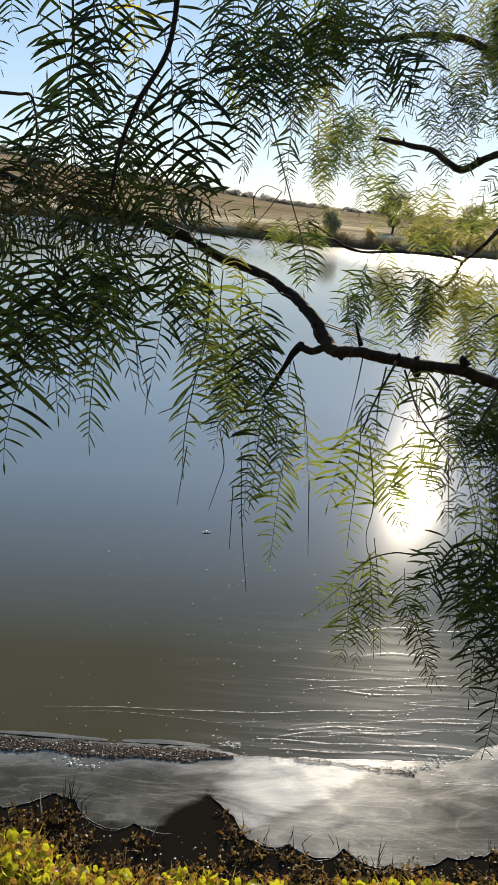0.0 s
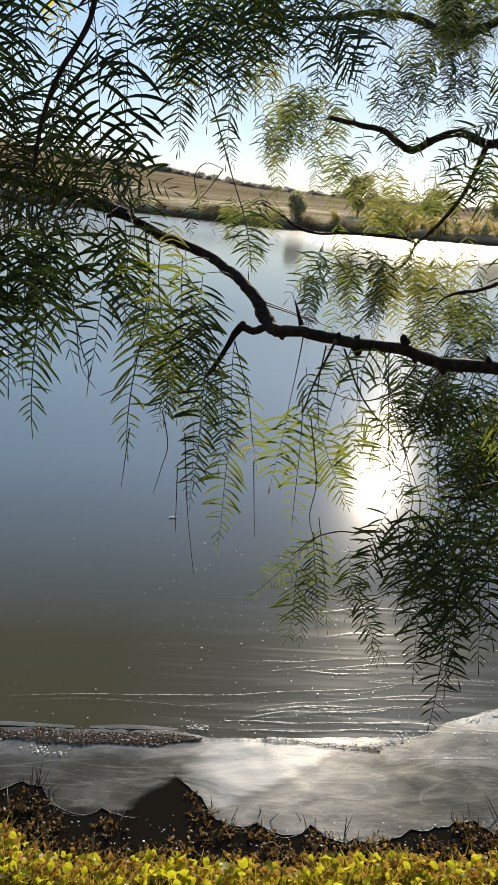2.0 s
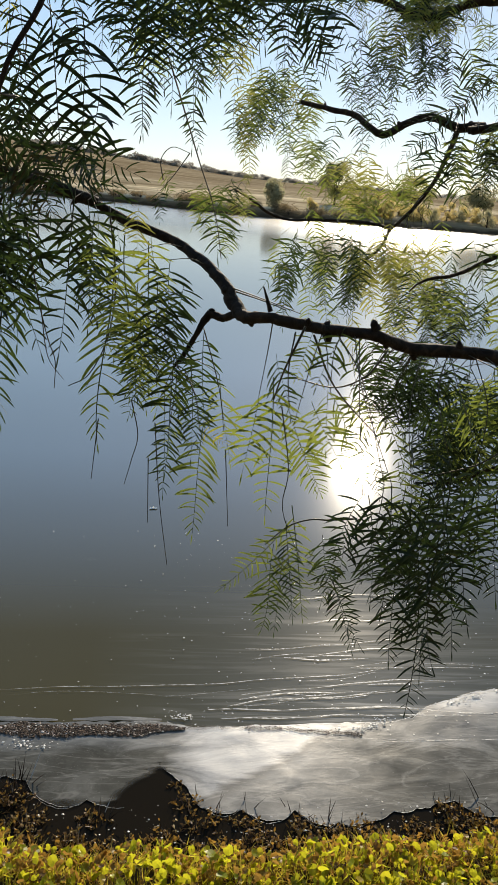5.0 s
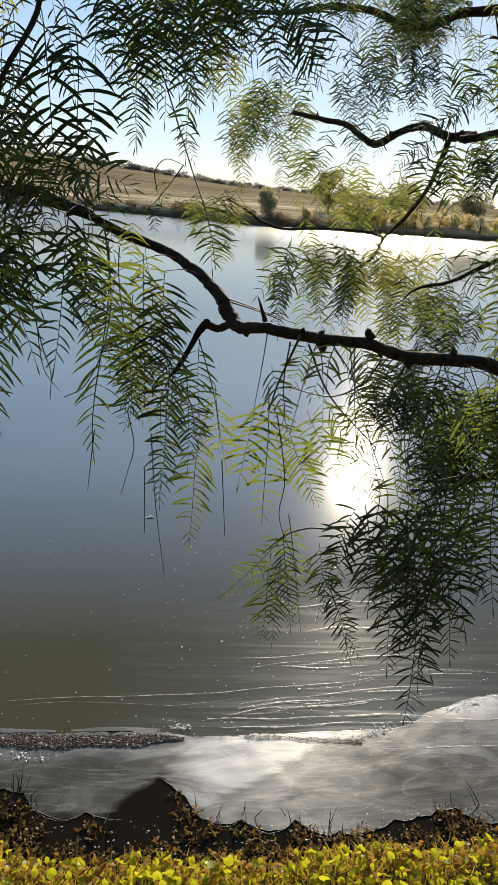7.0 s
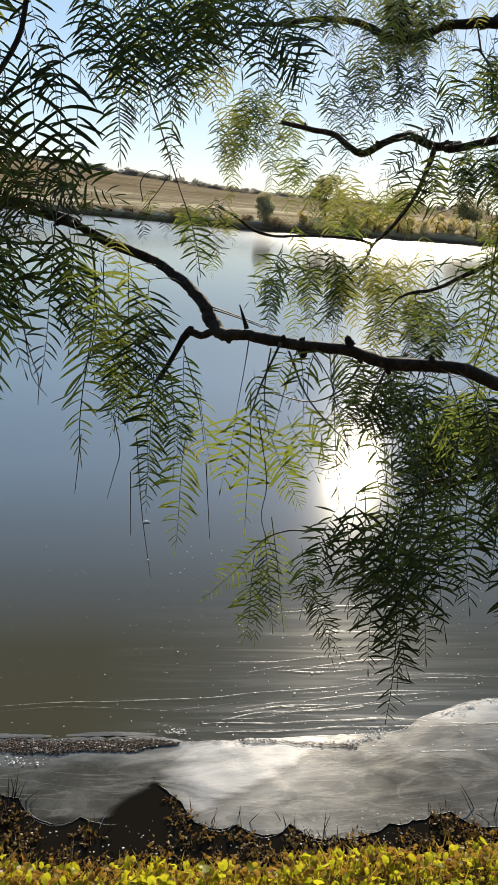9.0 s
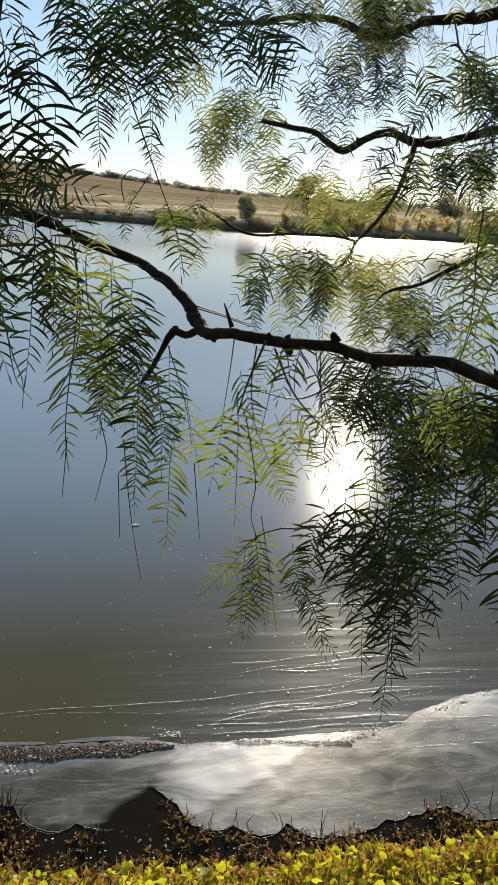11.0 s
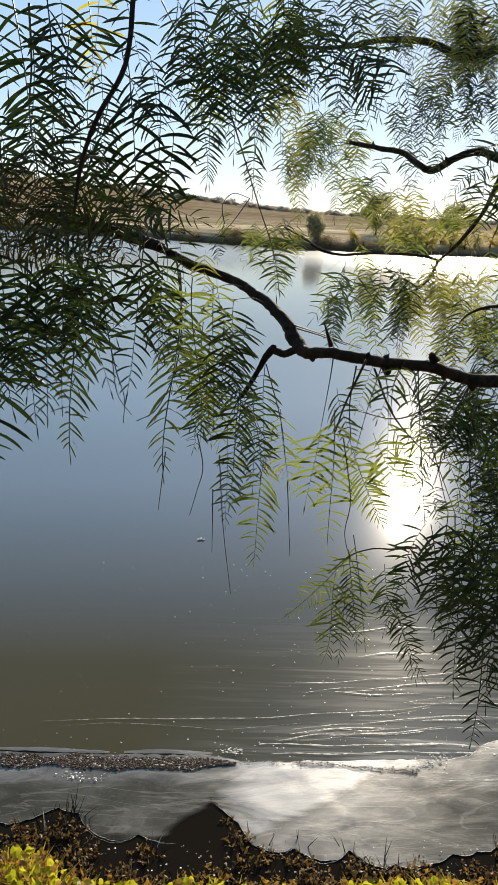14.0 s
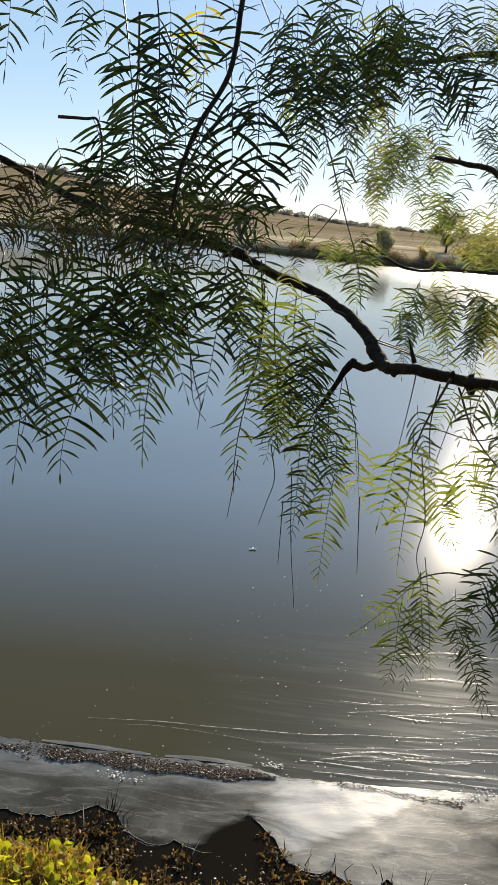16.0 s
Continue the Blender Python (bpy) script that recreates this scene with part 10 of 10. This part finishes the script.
twig("main", [(0.252, 1.218, 2.032), (0.244, 1.236, 2.037), (0.237, 1.249, 2.035)], 0.0004)
hang("main", (0.237, 1.249, 2.035), (0.257, 1.242, 1.984), "green", "broad", 1, 1.48)
twig("main", [(0.316, 1.225, 2.026), (0.314, 1.236, 2.017), (0.312, 1.249, 2.001)], 0.0004)
hang("main", (0.312, 1.249, 2.001), (0.300, 1.267, 1.954), "green", "broad", 7, 0.77)
twig("main", [(0.290, 1.225, 2.027), (0.289, 1.227, 2.019), (0.288, 1.232, 2.007)], 0.0004)
hang("main", (0.288, 1.232, 2.007), (0.282, 1.251, 1.951), "green", "broad", 1, 1.39)
twig("main", [(0.256, 1.219, 2.031), (0.253, 1.223, 2.025), (0.249, 1.225, 2.016)], 0.0004)
hang("main", (0.249, 1.225, 2.016), (0.246, 1.208, 1.983), "dark", "broad", 0, -0.45)
twig("main", [(0.270, 1.225, 2.027), (0.264, 1.237, 2.018), (0.262, 1.255, 2.002)], 0.0004)
hang("main", (0.262, 1.255, 2.002), (0.281, 1.274, 1.959), "green", "broad", 0, 1.71)
hang("main", (0.256, 1.264, 2.004), (0.255, 1.250, 1.965), "green", "broad", 2, 1.42)
hang("main", (0.268, 1.228, 2.018), (0.253, 1.247, 1.973), "dark", "broad", 2, -1.28)
hang("low", (0.334, 1.348, 1.947), (0.357, 1.337, 1.860), "dark", "mid", 6, -0.81)
hang("low", (0.359, 1.381, 1.982), (0.396, 1.395, 1.899), "dark", "broad", 5, -2.86)
hang("low", (0.425, 1.478, 1.953), (0.423, 1.465, 1.853), "dark", "mid", 0, -0.75)
hang("low", (0.368, 1.479, 1.974), (0.391, 1.460, 1.883), "olive", "mid", 9, 2.76)
hang("low", (0.455, 1.372, 1.957), (0.472, 1.374, 1.861), "green", "mid", 1, 0.78)
hang("main", (0.494, 1.430, 1.955), (0.547, 1.435, 1.843), "dark", "mid", 8, 0.96)
hang("low", (0.430, 1.473, 1.927), (0.469, 1.481, 1.834), "green", "broad", 6, 3.80)
hang("low", (0.420, 1.350, 1.973), (0.459, 1.353, 1.870), "dark", "mid", 7, -0.49)
twig("main", [(0.463, 1.298, 1.977), (0.479, 1.331, 1.980), (0.484, 1.359, 1.971)], 0.0004)
hang("main", (0.484, 1.359, 1.971), (0.491, 1.352, 1.878), "dark", "mid", 0, -1.16)
hang("low", (0.366, 1.485, 1.890), (0.379, 1.502, 1.795), "olive", "broad", 8, -0.20)
twig("main", [(0.463, 1.298, 1.977), (0.454, 1.326, 1.977), (0.443, 1.346, 1.966)], 0.0004)
hang("main", (0.443, 1.346, 1.966), (0.461, 1.351, 1.887), "green", "broad", 3, -1.68)
hang("low", (0.404, 1.470, 1.949), (0.425, 1.472, 1.866), "dark", "broad", 4, -0.49)
hang("main", (0.523, 1.436, 1.901), (0.483, 1.427, 1.810), "dark", "mid", 9, -2.23)
hang("low", (0.410, 1.447, 1.919), (0.418, 1.432, 1.824), "dark", "mid", 3, 2.57)
hang("main", (0.433, 1.290, 1.975), (0.491, 1.300, 1.884), "olive", "mid", 7, 2.31)
hang("low", (0.413, 1.341, 1.969), (0.439, 1.336, 1.890), "dark", "mid", 2, 3.70)
hang("low", (0.426, 1.419, 1.966), (0.381, 1.405, 1.890), "olive", "mid", 7, -2.67)
hang("low", (0.455, 1.346, 1.958), (0.477, 1.327, 1.890), "dark", "broad", 3, -1.57)
hang("low", (0.395, 1.466, 1.975), (0.387, 1.476, 1.853), "green", "mid", 2, 1.64)
hang("low", (0.453, 1.470, 1.919), (0.514, 1.451, 1.827), "dark", "mid", 1, 1.02)
twig("main", [(0.450, 1.290, 1.982), (0.432, 1.308, 1.984), (0.422, 1.332, 1.976)], 0.0004)
hang("main", (0.422, 1.332, 1.976), (0.468, 1.343, 1.886), "dark", "mid", 2, 0.94)
twig("low", [(0.458, 1.303, 1.936), (0.468, 1.328, 1.940), (0.472, 1.345, 1.936)], 0.0004)
hang("low", (0.472, 1.345, 1.936), (0.540, 1.355, 1.825), "green", "slim", 9, 1.11)
hang("low", (0.429, 1.376, 1.957), (0.434, 1.371, 1.890), "green", "broad", 9, 3.01)
hang("low", (0.457, 1.382, 1.950), (0.461, 1.388, 1.867), "olive", "broad", 7, -2.52)
twig("main", [(0.430, 1.279, 1.989), (0.422, 1.300, 1.990), (0.409, 1.317, 1.983)], 0.0004)
hang("main", (0.409, 1.317, 1.983), (0.441, 1.320, 1.877), "dark", "slim", 0, 1.54)
hang("low", (0.369, 1.391, 1.876), (0.385, 1.408, 1.790), "dark", "broad", 7, 0.10)
twig("main", [(0.463, 1.298, 1.977), (0.469, 1.328, 1.984), (0.463, 1.362, 1.978)], 0.0004)
hang("main", (0.463, 1.362, 1.978), (0.504, 1.373, 1.879), "green", "mid", 1, -0.07)
hang("low", (0.293, 1.283, 1.917), (0.316, 1.287, 1.849), "olive", "broad", 7, -1.82)
hang("side", (0.460, 1.486, 1.957), (0.492, 1.474, 1.832), "green", "slim", 3, -2.41)
hang("low", (0.407, 1.435, 1.978), (0.407, 1.452, 1.869), "dark", "mid", 9, -0.15)
hang("low", (0.375, 1.403, 1.937), (0.405, 1.411, 1.860), "olive", "broad", 6, -1.48)
hang("low", (0.481, 1.432, 1.953), (0.570, 1.439, 1.853), "olive", "mid", 1, -2.31)
hang("low", (0.492, 1.479, 1.859), (0.494, 1.462, 1.767), "green", "broad", 0, -2.29)
hang("low", (0.348, 1.337, 1.931), (0.373, 1.318, 1.866), "olive", "broad", 6, 0.32)
twig("low", [(0.440, 1.310, 1.923), (0.457, 1.359, 1.922), (0.493, 1.395, 1.900)], 0.0004)
hang("low", (0.493, 1.395, 1.900), (0.532, 1.389, 1.826), "dark", "broad", 9, 1.63)
hang("low", (0.410, 1.443, 1.917), (0.445, 1.431, 1.815), "dark", "mid", 3, 3.40)
hang("low", (0.384, 1.409, 1.909), (0.365, 1.406, 1.819), "olive", "mid", 2, 1.63)
hang("low", (0.420, 1.423, 1.953), (0.417, 1.436, 1.833), "green", "mid", 8, 2.64)
hang("low", (0.397, 1.429, 1.892), (0.434, 1.421, 1.818), "dark", "broad", 6, 1.90)
hang("low", (0.401, 1.377, 1.968), (0.396, 1.373, 1.857), "green", "slim", 0, -2.30)
hang("main", (0.502, 1.375, 1.954), (0.524, 1.379, 1.870), "green", "broad", 5, 1.39)
hang("low", (0.401, 1.401, 1.923), (0.422, 1.416, 1.808), "dark", "mid", 7, -2.20)
hang("low", (0.369, 1.361, 1.908), (0.379, 1.345, 1.839), "dark", "broad", 1, -1.94)
hang("main", (0.386, 1.293, 1.971), (0.452, 1.302, 1.890), "olive", "mid", 1, -1.37)
hang("low", (0.378, 1.319, 1.961), (0.395, 1.329, 1.854), "olive", "mid", 2, 1.67)
twig("main", [(0.463, 1.298, 1.977), (0.459, 1.339, 1.983), (0.459, 1.388, 1.970)], 0.0004)
hang("main", (0.459, 1.388, 1.970), (0.468, 1.384, 1.900), "olive", "broad", 1, -3.21)
hang("main", (0.376, 1.321, 1.969), (0.355, 1.337, 1.862), "dark", "slim", 7, -2.51)
hang("low", (0.345, 1.319, 1.952), (0.326, 1.306, 1.864), "green", "mid", 5, 0.75)
hang("main", (0.605, 1.477, 1.952), (0.612, 1.471, 1.850), "olive", "mid", 8, -1.15)
twig("main", [(0.444, 1.287, 1.984), (0.429, 1.311, 1.989), (0.418, 1.333, 1.983)], 0.0004)
hang("main", (0.418, 1.333, 1.983), (0.453, 1.330, 1.890), "dark", "mid", 7, -2.83)
hang("low", (0.422, 1.461, 1.943), (0.391, 1.461, 1.854), "dark", "mid", 2, 2.09)
hang("main", (0.335, 1.289, 1.992), (0.376, 1.300, 1.906), "olive", "mid", 2, -1.31)
twig("main", [(0.417, 1.272, 1.994), (0.399, 1.291, 1.999), (0.388, 1.317, 1.994)], 0.0004)
hang("main", (0.388, 1.317, 1.994), (0.379, 1.318, 1.934), "dark", "broad", 1, 0.13)
hang("low", (0.395, 1.369, 1.924), (0.403, 1.363, 1.840), "dark", "broad", 2, -1.91)
hang("low", (0.327, 1.289, 1.937), (0.329, 1.299, 1.869), "dark", "broad", 2, 0.96)
twig("main", [(0.296, 1.225, 2.026), (0.297, 1.256, 2.020), (0.297, 1.302, 1.996)], 0.0004)
hang("main", (0.297, 1.302, 1.996), (0.338, 1.300, 1.925), "green", "mid", 4, -1.97)
hang("low", (0.385, 1.487, 1.936), (0.408, 1.502, 1.834), "dark", "broad", 9, -2.81)
hang("main", (0.430, 1.336, 1.972), (0.500, 1.348, 1.898), "olive", "mid", 0, -0.77)
twig("main", [(0.450, 1.290, 1.982), (0.446, 1.296, 1.980), (0.441, 1.302, 1.976)], 0.0004)
hang("main", (0.441, 1.302, 1.976), (0.471, 1.307, 1.893), "dark", "mid", 9, 2.04)
hang("low", (0.381, 1.339, 1.957), (0.409, 1.327, 1.859), "olive", "mid", 4, 2.45)
hang("main", (0.393, 1.331, 1.979), (0.423, 1.339, 1.880), "dark", "mid", 1, 2.74)
hang("low", (0.357, 1.443, 1.921), (0.395, 1.444, 1.836), "dark", "broad", 2, -2.15)
hang("low", (0.411, 1.429, 1.939), (0.404, 1.445, 1.839), "green", "mid", 5, -2.08)
hang("low", (0.385, 1.434, 1.934), (0.359, 1.436, 1.811), "green", "slim", 7, -0.21)
hang("low", (0.352, 1.334, 1.943), (0.362, 1.345, 1.839), "olive", "mid", 6, -0.76)
hang("low", (0.434, 1.340, 1.962), (0.435, 1.348, 1.848), "green", "slim", 9, -1.37)
hang("low", (0.325, 1.343, 1.936), (0.356, 1.359, 1.830), "dark", "mid", 0, 2.80)
hang("low", (0.349, 1.458, 1.973), (0.377, 1.446, 1.902), "green", "broad", 2, 0.04)
hang("low", (0.335, 1.367, 1.980), (0.359, 1.385, 1.865), "green", "slim", 4, 2.71)
hang("low", (0.539, 1.476, 1.876), (0.531, 1.458, 1.775), "dark", "mid", 3, 2.36)
twig("main", [(0.349, 1.236, 2.017), (0.335, 1.269, 2.008), (0.307, 1.311, 1.981)], 0.0004)
hang("main", (0.307, 1.311, 1.981), (0.360, 1.328, 1.916), "dark", "broad", 3, -1.14)
twig("low", [(0.405, 1.338, 1.892), (0.435, 1.379, 1.900), (0.463, 1.413, 1.890)], 0.0004)
hang("low", (0.463, 1.413, 1.890), (0.489, 1.413, 1.780), "olive", "mid", 1, -1.30)
hang("low", (0.531, 1.451, 1.851), (0.603, 1.452, 1.764), "dark", "broad", 1, -0.03)
hang("low", (0.451, 1.448, 1.919), (0.495, 1.439, 1.810), "green", "mid", 3, -1.71)
hang("low", (0.450, 1.373, 1.965), (0.458, 1.365, 1.853), "green", "slim", 4, -0.08)
twig("low", [(0.574, 1.311, 1.933), (0.571, 1.353, 1.927), (0.559, 1.415, 1.899)], 0.0004)
hang("low", (0.559, 1.415, 1.899), (0.572, 1.422, 1.793), "olive", "mid", 7, -0.86)
twig("low", [(0.470, 1.298, 1.944), (0.480, 1.298, 1.942), (0.490, 1.297, 1.935)], 0.0004)
hang("low", (0.490, 1.297, 1.935), (0.487, 1.285, 1.874), "olive", "broad", 1, 0.21)
hang("main", (0.521, 1.444, 1.915), (0.501, 1.431, 1.796), "olive", "slim", 2, 2.53)
hang("main", (0.459, 1.333, 1.984), (0.462, 1.335, 1.878), "dark", "slim", 5, -1.31)
hang("low", (0.423, 1.391, 1.966), (0.447, 1.383, 1.857), "olive", "mid", 7, -0.77)
twig("main", [(0.424, 1.276, 1.991), (0.417, 1.282, 1.988), (0.407, 1.293, 1.979)], 0.0004)
hang("main", (0.407, 1.293, 1.979), (0.429, 1.295, 1.918), "olive", "broad", 8, -0.76)
twig("main", [(0.463, 1.298, 1.977), (0.455, 1.317, 1.975), (0.454, 1.330, 1.967)], 0.0004)
hang("main", (0.454, 1.330, 1.967), (0.451, 1.332, 1.875), "green", "mid", 0, -1.09)
hang("low", (0.408, 1.449, 1.905), (0.396, 1.444, 1.798), "dark", "mid", 7, -1.72)
hang("low", (0.356, 1.376, 1.913), (0.351, 1.390, 1.836), "dark", "broad", 0, -0.40)
twig("main", [(0.411, 1.268, 1.996), (0.402, 1.273, 1.987), (0.391, 1.284, 1.970)], 0.0004)
hang("main", (0.391, 1.284, 1.970), (0.403, 1.284, 1.884), "green", "mid", 8, -1.85)
hang("low", (0.312, 1.419, 1.930), (0.351, 1.406, 1.834), "olive", "mid", 4, 0.59)
hang("low", (0.474, 1.308, 1.946), (0.479, 1.304, 1.864), "green", "mid", 6, 2.76)
hang("low", (0.402, 1.374, 1.964), (0.416, 1.363, 1.898), "olive", "broad", 8, -2.28)
hang("low", (0.389, 1.355, 1.950), (0.409, 1.341, 1.876), "dark", "broad", 9, -1.90)
hang("low", (0.411, 1.438, 1.967), (0.472, 1.442, 1.851), "dark", "slim", 4, -1.37)
hang("main", (0.308, 1.298, 2.011), (0.359, 1.282, 1.937), "green", "slim", 0, -0.41)
hang("low", (0.483, 1.458, 1.901), (0.472, 1.475, 1.757), "dark", "slim", 6, -0.18)
twig("main", [(0.394, 1.259, 2.002), (0.397, 1.253, 1.996), (0.399, 1.245, 1.985)], 0.0004)
hang("main", (0.399, 1.245, 1.985), (0.420, 1.236, 1.914), "green", "broad", 8, 0.97)
hang("main", (0.343, 1.207, 2.013), (0.348, 1.199, 1.946), "dark", "broad", 2, 1.43)
twig("main", [(0.424, 1.276, 1.991), (0.419, 1.278, 1.983), (0.412, 1.287, 1.969)], 0.0004)
hang("main", (0.412, 1.287, 1.969), (0.406, 1.284, 1.900), "green", "broad", 3, -0.71)
twig("main", [(0.400, 1.262, 2.000), (0.408, 1.238, 1.997), (0.422, 1.216, 1.984)], 0.0004)
hang("main", (0.422, 1.216, 1.984), (0.439, 1.215, 1.923), "dark", "broad", 7, -2.18)
hang("main", (0.460, 1.256, 1.967), (0.482, 1.272, 1.873), "green", "broad", 9, 1.65)
twig("main", [(0.463, 1.298, 1.977), (0.464, 1.290, 1.976), (0.467, 1.282, 1.971)], 0.0004)
hang("main", (0.467, 1.282, 1.971), (0.487, 1.287, 1.887), "olive", "broad", 2, -1.30)
twig("main", [(0.377, 1.249, 2.008), (0.382, 1.233, 2.004), (0.392, 1.219, 1.993)], 0.0004)
hang("main", (0.392, 1.219, 1.993), (0.437, 1.232, 1.911), "olive", "broad", 4, -0.50)
twig("main", [(0.388, 1.256, 2.004), (0.376, 1.275, 2.007), (0.371, 1.289, 2.003)], 0.0004)
hang("main", (0.371, 1.289, 2.003), (0.380, 1.306, 1.926), "olive", "broad", 3, 0.69)
twig("main", [(0.394, 1.259, 2.002), (0.388, 1.268, 1.998), (0.379, 1.281, 1.988)], 0.0004)
hang("main", (0.379, 1.281, 1.988), (0.383, 1.274, 1.922), "olive", "broad", 2, 0.70)
hang("main", (0.375, 1.270, 1.999), (0.390, 1.276, 1.924), "green", "broad", 8, 1.66)
hang("main", (0.398, 1.269, 1.988), (0.423, 1.281, 1.891), "green", "mid", 8, 2.17)
twig("main", [(0.424, 1.276, 1.991), (0.431, 1.262, 1.983), (0.437, 1.242, 1.967)], 0.0004)
hang("main", (0.437, 1.242, 1.967), (0.435, 1.226, 1.909), "dark", "broad", 2, 1.39)
hang("main", (0.439, 1.275, 1.997), (0.455, 1.283, 1.901), "dark", "mid", 0, -1.49)
hang("main", (0.235, 1.205, 1.945), (0.245, 1.209, 1.916), "green", "broad", 9, -1.02)
twig("main", [(0.270, 1.225, 2.027), (0.268, 1.253, 1.999), (0.258, 1.272, 1.953)], 0.0004)
hang("main", (0.258, 1.272, 1.953), (0.240, 1.253, 1.921), "dark", "broad", 1, -2.36)
twig("main", [(0.270, 1.225, 2.027), (0.264, 1.229, 1.992), (0.253, 1.229, 1.940)], 0.0004)
hang("main", (0.253, 1.229, 1.940), (0.261, 1.219, 1.907), "dark", "broad", 8, -2.20)
twig("main", [(0.270, 1.225, 2.027), (0.268, 1.242, 1.997), (0.255, 1.248, 1.950)], 0.0004)
hang("main", (0.255, 1.248, 1.950), (0.242, 1.259, 1.914), "green", "broad", 9, -0.96)
twig("main", [(0.270, 1.225, 2.027), (0.268, 1.249, 1.988), (0.268, 1.269, 1.928)], 0.0004)
hang("main", (0.268, 1.269, 1.928), (0.274, 1.253, 1.903), "green", "broad", 0, -2.17)
twig("low", [(0.436, 1.250, 1.961), (0.408, 1.250, 1.953), (0.374, 1.250, 1.947), (0.347, 1.250, 1.930), (0.315, 1.250, 1.920)], 0.0010)
